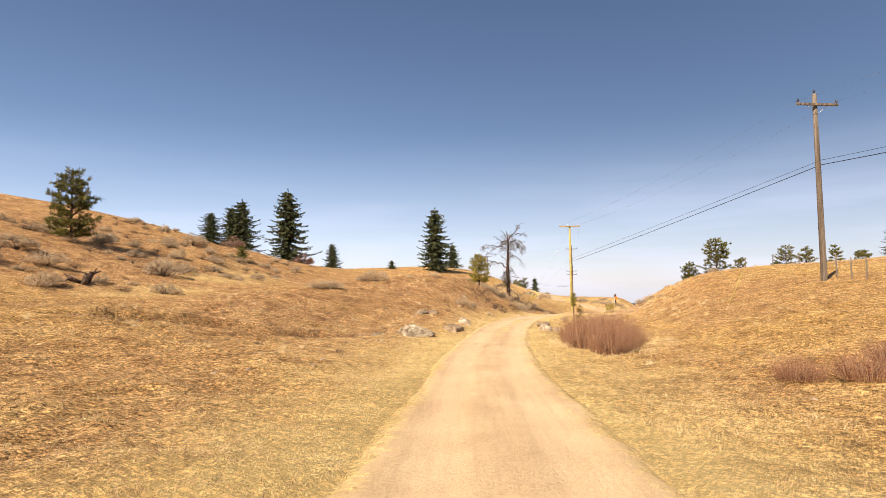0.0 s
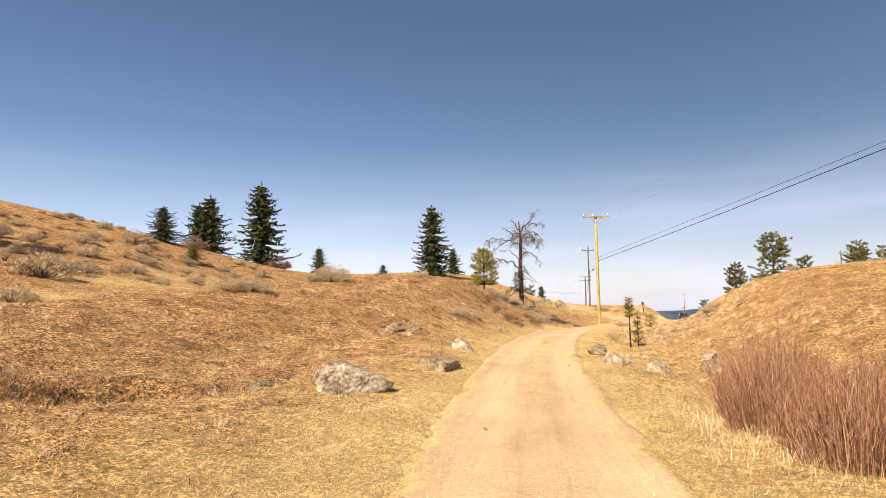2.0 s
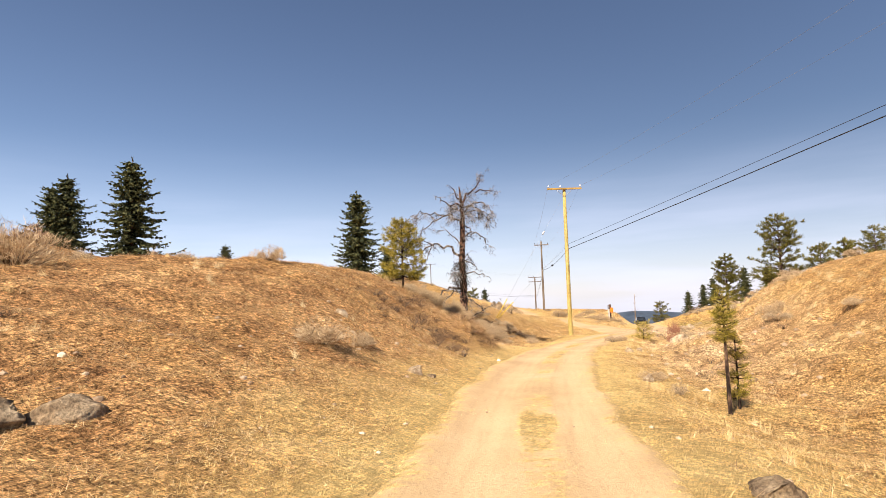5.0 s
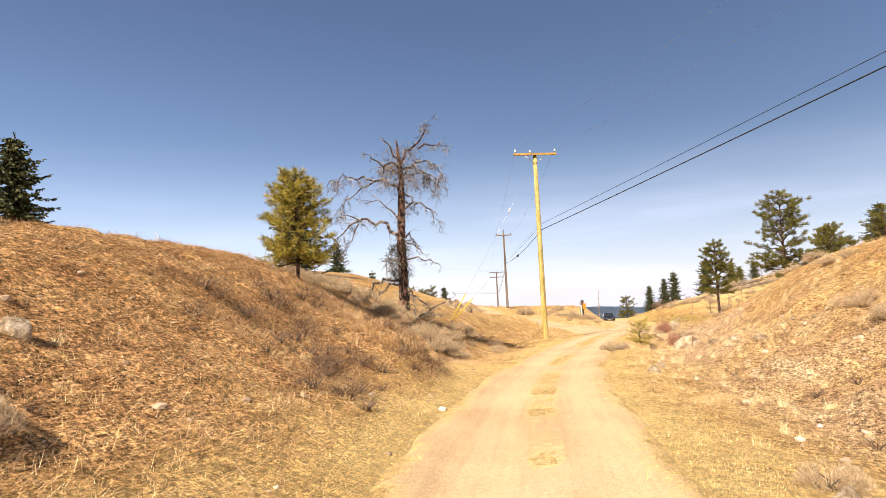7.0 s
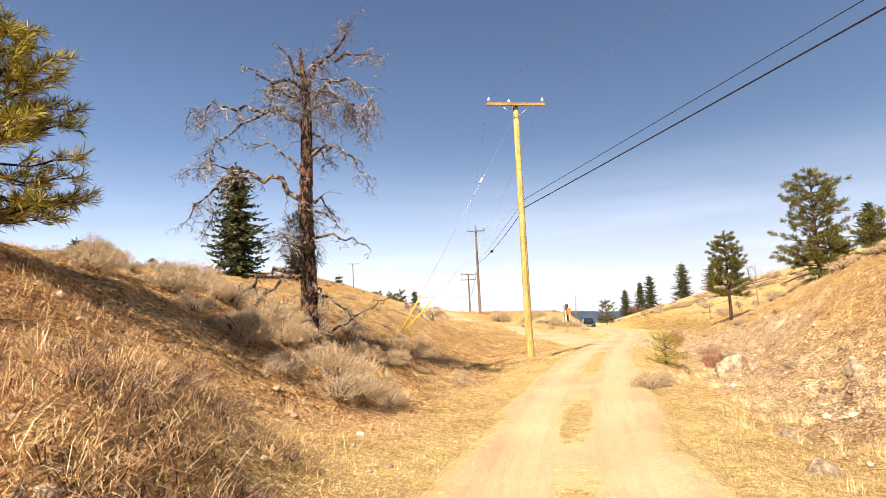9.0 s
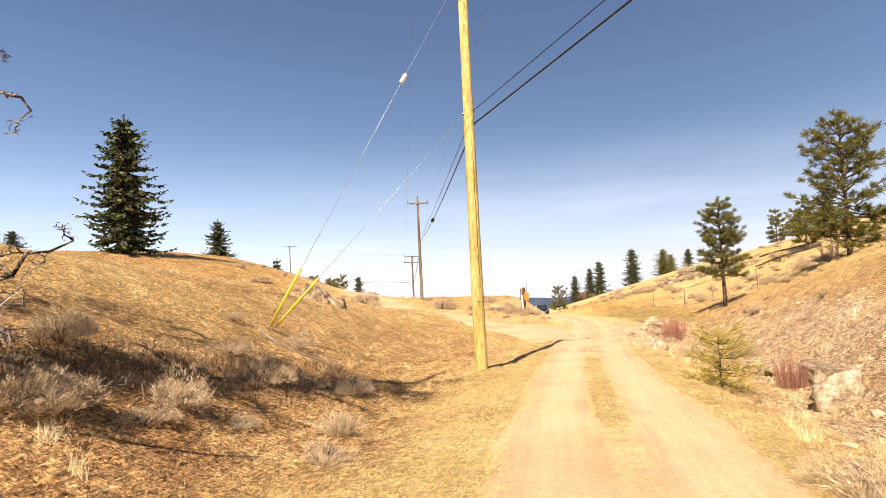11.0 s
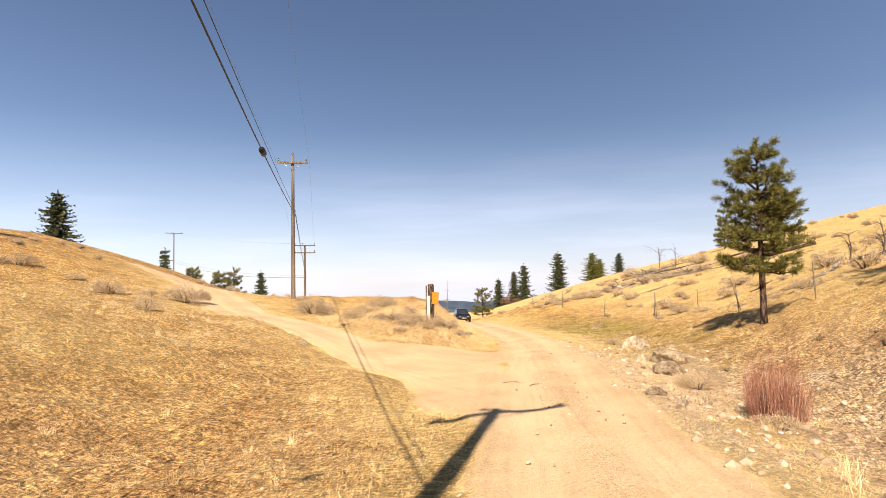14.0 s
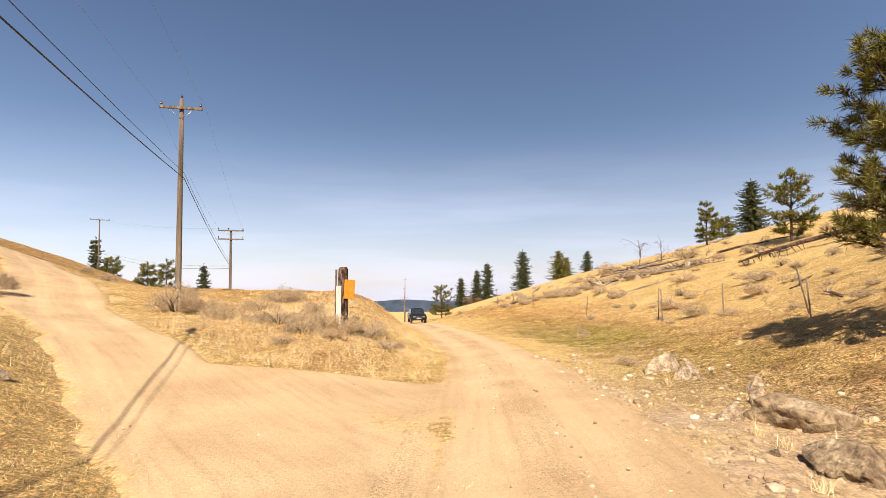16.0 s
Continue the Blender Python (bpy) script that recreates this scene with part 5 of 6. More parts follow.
# ---- shrubs ----
def sage_mesh(parent_name, seed, stems, w, h, width, material, spread=1.0, fine=3, heads=6):
    """Foliage of a bush: overlapping rounded heads, each dense with short feathery shoots over dark crooked stems."""
    random.seed(seed)
    c = Build()
    tops = [(Vector((0, 0, 0)), h, w * 0.34)]
    for k in range(heads - 1):
        a, r = u(0, 6.283), w / 2 * math.sqrt(u(0.12, 0.8)) * spread
        tops.append((Vector((math.cos(a) * r, math.sin(a) * r, 0)), h * u(0.55, 1.0) * (1 - 0.35 * (2 * r / w)), w * u(0.16, 0.27)))
    for _ in range(stems):
        at, top, wide = random.choice(tops)
        a, e = u(0, 6.283), math.asin(u(0.02, 1.0))
        skin = u(0.72, 1.04)
        out = Vector((math.cos(a) * math.cos(e), math.sin(a) * math.cos(e), math.sin(e)))
        p = at + Vector((out.x * wide * skin, out.y * wide * skin, top * (0.12 + 0.78 * out.z * skin)))
        if random.random() < 0.2:
            root = at * 0.5 + around(a, wide * 0.15, -0.03)
            c.blade(root, p, width * 1.5, root.lerp(p, 0.5) + Vector((0, 0, 0.05 * h)))
        for _ in range(fine):
            way = (out * 0.5 + Vector((u(-0.8, 0.8), u(-0.8, 0.8), u(0.0, 1.1)))).normalized()
            q = p + Vector((u(-1, 1), u(-1, 1), u(-1, 0.6))) * 0.04 * w
            c.spike(q, q + way * h * u(0.05, 0.16), width * u(0.7, 1.4))
    me = bpy.data.meshes.new(parent_name)
    me.from_pydata(c.v, [], c.f)
    me.materials.append(material)
    return me


def thicket_mesh(seed, stems, material=M_REDTWIG, thick=0.0042):
    """A stand of fine upright whips, one metre across and one high."""
    random.seed(seed)
    c = Build()
    for _ in range(stems):
        a, r = u(0, 6.283), 0.5 * math.sqrt(u(0, 1))
        h = (1 - 0.8 * r * r * 2) * u(0.35, 1.12) * (0.85 + 0.6 * noise.noise(Vector((math.cos(a) * r * 5, math.sin(a) * r * 5, seed))))
        p = around(a, r * 0.75, -0.03)
        q = around(a, r * 0.9, h * 0.55) + Vector((u(-1, 1), u(-1, 1), 0)) * 0.03
        e = around(a, r * 1.08, h) + Vector((u(-1, 1), u(-1, 1), 0)) * 0.06
        c.strip([p, q, e], thick)
        for _ in range(2):
            k = q.lerp(e, u(0, 0.7))
            c.strip([k, k + Vector((u(-0.06, 0.06), u(-0.06, 0.06), 0.09)), k + Vector((u(-0.09, 0.09), u(-0.09, 0.09), 0.2 * u(0.5, 1)))], thick * 0.7)
    me = bpy.data.meshes.new("foliage")
    me.from_pydata(c.v, [], c.f)
    me.materials.append(material)
    return me


def wood_mesh(seed, w, h):
    random.seed(seed)
    c = Build()
    for _ in range(7):
        a, r = u(0, 6.283), w / 2 * u(0.3, 0.8)
        c.tube([around(a, 0.03, -0.1), around(a + u(-0.4, 0.4), r * 0.5, h * u(0.2, 0.35)), around(a + u(-0.6, 0.6), r, h * u(0.4, 0.7))], [0.022, 0.014, 0.005], 5)
    me = bpy.data.meshes.new("woody_base")
    me.from_pydata(c.v, [], c.f)
    me.shade_smooth()
    me.materials.append(M_SAGEWOOD)
    return me


def bush(name, x, y, size, tall, leaf, wood, label, category, group, turn):
    t = thing(name, (x, y, gz(x, y)), label, category, group, turn=turn)
    for n, me in (("foliage", leaf), ("woody_base", wood)):
        ob = new(n, me)
        ob.parent = t
        ob.matrix_basis = Matrix.Diagonal((size, size, tall, 1))
        tagged(ob, kind="stuff")


def build_shrubs():
    leaf = [sage_mesh("foliage", 60 + k, 600, 1.0, 0.75, 0.0135, (M_SAGE, M_SAGEGREY)[k % 2], fine=4, heads=7) for k in range(4)]
    near = [sage_mesh("foliage", 70 + k, 1000, 1.0, 0.75, 0.006, (M_SAGE, M_SAGEGREY)[k % 2], fine=5, heads=8) for k in range(5)]
    wood = [wood_mesh(80 + k, 1.0, 0.6) for k in range(3)]
    grey = "grey-tan sagebrush bush in dry grass"
    far = [(-25.4, 34.7, 1.7), (-23.7, 46.4, 2.6), (-27.2, 56.1, 1.7), (-36.5, 50.9, 2.6), (-29.1, 40.2, 2.6), (-32.4, 41.8, 2.4), (-34.4, 74.7, 3.0), (-34.2, 55.0, 2.2), (-31.0, 37.0, 2.0), (-23.9, 48.6, 2.0)]
    hill = [(-8.6, 36.3, 1.7), (-7.7, 36.6, 1.1), (-5.8, 42.3, 2.0), (-6.6, 42.0, 1.2), (-1.6, 47.3, 0.8), (-3.6, 46.0, 0.7)]
    mound = [(23.1, 101.0, 1.3), (16.0, 101.0, 1.9), (14.3, 102.1, 1.2), (12.8, 100.0, 1.6), (25.8, 99.4, 1.3), (10.9, 103.5, 1.0), (22.1, 100.0, 1.8), (24.7, 98.2, 1.2), (32.5, 88.6, 0.7), (42.1, 94.3, 1.0), (41.5, 92.2, 1.0), (8.2, 104.9, 1.4), (14.9, 90.2, 1.0)]
    hillr = [(45.0, 98.0, 1.4), (49.0, 96.0, 1.6), (52.0, 103.0, 1.5), (47.0, 89.0, 1.4), (40.0, 83.0, 1.3), (42.5, 80.0, 1.5), (37.5, 79.0, 1.2), (55.0, 110.0, 1.8), (60.0, 118.0, 2.0), (63.0, 112.0, 2.0), (50.0, 112.0, 1.4), (66.0, 125.0, 2.2), (30.5, 70.0, 1.2), (27.0, 64.0, 1.2), (24.0, 60.0, 1.1), (29.0, 66.5, 1.0)]
    close = [(26.1, 92.8, 1.2), (24.8, 92.4, 0.9), (25.4, 92.0, 0.8), (26.6, 94.0, 0.9), (25.2, 94.2, 0.8), (0.65, 41.7, 1.6), (1.4, 42.8, 0.7), (9.4, 34.3, 0.8), (16.3, 50.0, 1.1), (18.0, 52.6, 1.2), (17.0, 47.0, 1.0), (6.9, 57.9, 1.3), (6.2, 58.8, 1.3), (3.4, 58.4, 1.4), (6.5, 58.6, 1.5), (4.8, 57.6, 1.2), (5.6, 57.0, 1.1), (5.5, 59.4, 1.2), (6.5, 57.2, 1.4), (7.5, 58.7, 0.9), (5.0, 59.9, 1.4), (5.2, 61.0, 1.2), (3.3, 61.6, 1.3), (4.2, 60.4, 1.2), (7.2, 62.4, 1.1), (8.3, 63.6, 1.0), (2.6, 57.2, 1.1), (9.9, 70.2, 1.0), (13.1, 58.3, 0.8), (14.0, 59.2, 0.9), (20.7, 69.7, 0.6), (23.1, 70.2, 1.2), (26.9, 79.1, 1.0), (27.9, 79.8, 0.9), (26.1, 78.4, 0.8), (24.3, 75.2, 0.8), (8.0, 41.2, 0.5), (8.3, 43.2, 0.7), (10.8, 67.6, 1.1), (9.2, 66.0, 1.0), (3.6, 58.6, 1.3), (24.4, 93.4, 1.1), (25.6, 93.1, 1.2), (26.9, 93.0, 1.1), (27.3, 93.9, 0.9), (25.9, 95.2, 1.1), (24.0, 94.4, 1.0), (23.2, 95.4, 1.1), (27.0, 91.9, 0.8), (24.2, 91.6, 0.7)]
    random.seed(76)
    for _ in range(22):
        close.append((u(1.2, 6.0), u(57.2, 61.5), u(0.5, 1.0)))
    for _ in range(10):
        close.append((u(6.6, 11.0), u(62.0, 70.0), u(0.5, 0.9)))
    random.seed(77)
    strewn = []
    for n, x0, x1, y0, y1, lo, hi in ((95, -46, -20, 34, 84, 0.5, 1.7), (38, 44, 96, 92, 142, 0.6, 1.4), (16, 20, 34, 46, 76, 0.5, 1.0), (46, 38, 56, 82, 104, 0.35, 0.8), (14, 4, 24, 104, 130, 0.6, 1.2), (10, -14, 2, 44, 60, 0.4, 0.8)):
        for _ in range(n):
            x, y = u(x0, x1), u(y0, y1)
            if abs(x - float(branch_x(y))) > 3 and x - float(track_x(y)) not in (0,) and abs(x - float(track_x(y))) > 5:
                strewn.append((x, y, u(lo, hi)))
    for _ in range(60):
        f = u(0, 1)
        strewn.append((46.5 + 13 * f + u(-1.8, 1.8), 118 - 11 * f + u(-1.8, 1.8), u(0.4, 1.0)))
    for k, (x, y, w) in enumerate(far + hillr + strewn):
        bush("sagebrush", x, y, w * 1.15, w * (0.8 + 0.2 * math.sin(k)), leaf[k % 4], wood[k % 3], grey, "shrub", "sagebrush on the slopes", k * 47)
    for k, (x, y, w) in enumerate(close + [(x, y, 1.15 * w) for x, y, w in mound + hill]):
        bush("sagebrush", x, y, w * 0.95, w * (0.66 + 0.16 * math.sin(k * 2.3)), near[k % 5], wood[k % 3], "feathery silver-tan sagebrush bush beside the road", "shrub", "sagebrush beside the road", k * 53)
    willow = [thicket_mesh(90 + k, 1150) for k in range(2)]
    crimson = [thicket_mesh(94, 420, M_CRIMSON, 0.009)]
    red = "leafless reddish willow thicket in the roadside grass"
    for k, (x, y, w, tall, kind) in enumerate([(4.5, 19.6, 1.6, 1.25, 1), (4.9, 18.2, 1.5, 1.1, 0), (5.6, 19.4, 1.6, 1.25, 1), (4.6, 21.2, 1.6, 1.3, 0), (5.3, 22.6, 1.9, 1.45, 0), (6.0, 23.8, 1.9, 1.5, 1), (5.3, 20.6, 1.7, 1.3, 1), (6.3, 21.3, 1.6, 1.3, 0), (7.0, 11.8, 1.1, 0.55, 0), (8.0, 11.3, 1.3, 0.62, 1), (8.9, 11.7, 1.2, 0.6, 0)]):
        bush("willow_bush", x, y, w, tall, willow[kind], wood[k % 3], red, "shrub", "red willows by the ditch", k * 71)
    for k, (x, y, w) in enumerate([(24.9, 75.7, 1.0), (25.3, 76.2, 0.8), (19.6, 65.2, 0.7)]):
        bush("dogwood_bush", x, y, w, w * 1.35, crimson[0], wood[k % 3], "crimson-stemmed leafless shrub beside the rocks", "shrub", "red shrubs by the rocks", k * 83)
    weed = [sage_mesh("foliage", 120 + k, 240, 1.0, 0.8, 0.008, M_DARKBRUSH, fine=3) for k in range(2)]
    random.seed(78)
    for k in range(18):
        y = u(44, 74)
        x = float(track_x(y)) + u(3.0, 9.5)
        w = u(0.25, 0.6)
        bush("dry_weed", x, y, w, w * 0.8, weed[k % 2], wood[k % 3], "dead brown weed clump on the soil bank", "weed", "dead weeds on the bank", k * 59)
    for k in range(26):
        y = u(16, 44)
        x = float(track_x(y)) - u(4.0, 12.0)
        w = u(0.2, 0.45)
        bush("dry_weed", x, y, w, w * 0.6, weed[k % 2], wood[k % 3], "dead brown weed clump in dry grass", "weed", "dead weeds in the meadow", k * 59)
    random.seed(79)
    for k in range(120):
        x, y, w = u(-46, -22), u(38, 95), u(0.4, 1.5)
        bush("dry_weed", x, y, w, w * 0.6, weed[k % 2], wood[k % 3], "low dead brown brush on the hillside", "weed", "dead brush on the far hill", k * 59)
    for k in range(70):
        f = u(0, 1)
        x, y, w = 52 + 30 * f + u(-3, 3), 104 + 42 * f + u(-3, 3), u(0.4, 1.0)
        bush("dry_weed", x, y, w, w * 0.6, weed[k % 2], wood[k % 3], "low dead brown brush on the fenced hill", "weed", "dead brush on the fenced hill", k * 59)
    for k in range(26):
        x, y, w = u(28.5, 36), u(74.5, 80.5), u(0.25, 0.6)
        bush("dry_weed", x, y, w, w * 0.7, weed[k % 2], wood[k % 3], "dead brown weed clump on the soil bank", "weed", "dead weeds on the bank", k * 61)
    random.seed(80)
    for k in range(60):
        y = u(46.5, 52.8)
        x, w = float(track_x(y)) - u(3.0, 6.6), u(0.3, 0.75)
        bush("dry_weed", x, y, w, w * 0.65, weed[k % 2], wood[k % 3], "dead brown weed clump on the grassy bank", "weed", "dead weeds on the near bank", k * 67)
    rust = [sage_mesh("foliage", 97, 700, 1.0, 0.9, 0.022, M_RUSTLEAF, fine=3)]
    for k, (x, y, w) in enumerate([(128.8, 262.5, 7.0), (-35.6, 92.0, 3.4), (-25.6, 97.5, 3.2)]):
        bush("bare_shrub", x, y, w, w * 0.8, rust[0], wood[0], "rust-brown leafless shrub beside the firs", "shrub", "", k * 40)


def build_brush_heaps():
    """Heaps of fallen, bleached and blackened boughs on the fenced hill."""
    random.seed(83)
    for x, y, w, tall in [(55.6, 110.7, 2.6, 0.7), (57.4, 109.0, 2.2, 0.6), (53.4, 112.4, 2.2, 0.55), (66.0, 124.0, 3.0, 0.8), (61.0, 116.5, 2.4, 0.7), (57.3, 100.9, 2.0, 0.6)]:
        t = thing("brush_heap", (x, y, gz(x, y)), "heap of fallen dead boughs in dry grass", "brush", "heaps of dead boughs")
        for _ in range(11):
            a = u(-0.7, 0.5)
            way = Vector((math.cos(a), -math.sin(a), u(0.02, 0.3))) * random.choice((-1, 1))
            way.z = abs(way.z)
            p = Vector((u(-0.35, 0.35) * w, u(-0.3, 0.3) * w, 0.02))
            p.z = gz(x + p.x, y + p.y) - gz(x, y) + u(0.0, 0.12)
            length = w * u(0.3, 0.75)
            b = Build()
            pts = [p + way * length * k / 4 + Vector((u(-1, 1), u(-1, 1), u(-0.3, 1))) * 0.05 * k for k in range(5)]
            b.tube(pts, [0.05, 0.045, 0.035, 0.025, 0.012], 6)
            ob = b.done("bough", random.choice((M_BLEACHED, M_GREYWOOD, M_DEADBARK)), t)
            c = Build()
            for q in pts[1:]:
                twigs(c, q, Vector((u(-1, 1), u(-1, 1), u(0.1, 1.4))), tall * u(0.4, 1.1), 0.026, 1, 0.1)
            tagged(c.done("spray", M_DEADTWIG, ob), kind="stuff")


# ---- fences, posts, logs and small things ----
def post(x, y, h, r, lean, turn, material=M_GREYWOOD, label="leaning weathered wooden fence post"):
    t = new("fence_post")
    random.seed(int(x * 10))
    b = Build()
    b.tube([(0, 0, -0.3), (0, 0, h * 0.5), (u(-0.02, 0.02), 0, h - 0.02), (u(-0.02, 0.02), 0, h)], [r, r * 0.98, r * 0.9, r * 0.7], 8)
    ob = link("fence_post", b.v, b.f, material)
    bpy.data.objects.remove(t)
    ob.matrix_basis = pose(x, y, gz(x, y), 0, lean, turn)
    return tagged(ob, label, "fence post", "posts of the wire fence")


def build_fences():
    spots = [(48.4, 119.7, 1.5, -6), (47.7, 116.1, 1.4, -14), (46.6, 112.1, 1.5, 0), (44.6, 104.0, 1.2, 5), (41.9, 96.1, 1.5, 2), (41.5, 95.5, 1.45, -3), (41.7, 92.6, 1.3, -2), (38.7, 87.5, 1.5, -22), (38.1, 87.1, 1.2, -8), (35.8, 82.2, 1.3, -4)]
    for k, (x, y, h, lean) in enumerate(spots):
        post(x, y, h, 0.024, lean, 0)
    for a, b in zip(spots, spots[1:]):
        for f in (0.45, 0.85):
            pa = Vector((a[0], a[1], gz(a[0], a[1]) + a[2] * f))
            pb = Vector((b[0], b[1], gz(b[0], b[1]) + b[2] * f))
            if (pa - pb).length > 1:
                w = Build()
                w.tube([pa, pa.lerp(pb, 0.5) - Vector((0, 0, 0.05)), pb], 0.004, 4)
                tagged(w.done("fence_wire", M_GREYWOOD), "rusty sagging strand of fence wire", "fence wire", "strands of the wire fence")
    for x, y, h, lean in [(20.6, 29.9, 1.1, 1), (20.2, 30.4, 1.25, -2), (21.3, 29.8, 1.0, 2), (28.9, 52.1, 1.0, 0), (27.4, 54.0, 1.0, 0), (30.0, 50.0, 1.1, 0)]:
        post(x, y, h, 0.04, lean, 0, label="weathered wooden fence post on the grassy hilltop")
    # slanting pale stakes
    for x, y, h, lean, r in [(13.44, 28.2, 1.9, 24, 0.03), (0.0, 29.5, 0.85, 2, 0.010), (-0.25, 29.3, 0.42, -4, 0.009)]:
        b = Build()
        b.tube([(0, 0, -0.2), (0, 0, h * 0.6), (0, 0, h)], [r, r * 0.9, r * 0.7], 7)
        ob = link("wooden_stake", b.v, b.f, M_NEWPOLE if r > 0.02 else M_GREYWOOD)
        ob.matrix_basis = pose(x, y, gz(x, y), 0, lean, 0)
        tagged(ob, "thin pale wooden stake standing in dry grass", "stake")


def build_gatepost():
    x, y = 26.1, 93.3
    z = gz(x, y)
    t = thing("gate_post", (x, y, z), "old split gate post with worn white paint", "post", turn=-27)
    b = Build()
    b.tube([(0.08, 0, -0.4), (0.08, 0, 0.8), (0.09, 0, 1.62), (0.09, 0, 1.69)], [0.15, 0.145, 0.14, 0.10], 10)
    b.done("timber", M_BARK, t)
    b = Build()
    b.tube([(-0.13, 0.05, -0.3), (-0.12, 0.05, 1.62)], [0.035, 0.03], 8)
    b.done("side_timber", M_SAGEWOOD, t)
    b = Build()
    b.block(-0.09, -0.15, -0.2, 0.05, -0.10, 1.15, chamfer=0.01)
    b.done("painted_board", M_WHITEPAINT, t, "board with worn white paint", even=False)
    s = Build()
    s.block(0.07, -0.185, 0.8, 0.37, -0.16, 1.34, chamfer=0.004)
    ob = s.done("orange_sign", M_ORANGE, None, even=False)
    ob.matrix_basis = pose(x, y, z, 0, 4, -27)
    tagged(ob, "blank bright orange sign board fixed to the gate post", "sign")


def log(x, y, length, r, turn, branches, seed, label):
    random.seed(seed)
    z = gz(x, y)
    t = thing("fallen_log", (x, y, z + r * 0.8), label, "log", "fallen timber on the hill", turn=turn)
    b = Build()
    k = [Vector((length * (f - 0.5), 0.1 * u(-1, 1), 0)) for f in (0, 0.25, 0.5, 0.75, 1)]
    a = radians(turn)
    for p in k:
        p.z = gz(x + p.x * math.cos(a), y + p.x * math.sin(a)) - z + 0.25 * r * u(0, 3)
    b.tube(k, [r, r * 0.9, r * 0.75, r * 0.55, r * 0.25], 8)
    b.done("stem", M_BARK if seed % 2 else M_GREYWOOD, t)
    for _ in range(branches):
        p = k[1].lerp(k[-1], u(0, 1))
        c = Build()
        e = p + Vector((u(-0.3, 0.9), u(-0.9, 0.9), u(0.2, 0.9))) * length * 0.13
        c.tube([p, p.lerp(e, 0.5) + Vector((0, 0, 0.05 * length * u(-1, 1))), e], [r * 0.3, r * 0.2, r * 0.06], 5)
        c.done("branch_stub", M_GREYWOOD, t)


def propped_log(a, b, lift):
    """A long fallen trunk held off the slope by its broken limbs."""
    random.seed(270)
    pa, pb = Vector((*a, gz(*a) + 0.25)), Vector((*b, gz(*b) + lift))
    t = thing("fallen_log", tuple(pa), "long brown fallen trunk propped on its broken limbs", "log", "fallen timber on the hill")
    w = pb - pa
    b_ = Build()
    b_.tube([Vector((0, 0, 0)), w * 0.3 + Vector((0, 0, 0.12)), w * 0.65 + Vector((0, 0, 0.1)), w * 1.1], [0.05, 0.09, 0.12, 0.14], 9)
    b_.done("stem", M_BARK, t)
    for k in range(12):
        f = 0.02 + 0.7 * k / 12
        p = w * f + Vector((0, 0, 0.08))
        foot = p + Vector((u(-0.4, 0.1), u(-0.5, -0.1), 0))
        foot.z = gz(pa.x + foot.x, pa.y + foot.y) - pa.z
        c = Build()
        c.tube([p, p.lerp(foot, 0.5) + Vector((u(-0.25, 0.05), u(-0.3, 0), 0.1)), foot], [0.035, 0.028, 0.015], 5)
        c.done("branch_stub", M_BARK, t)


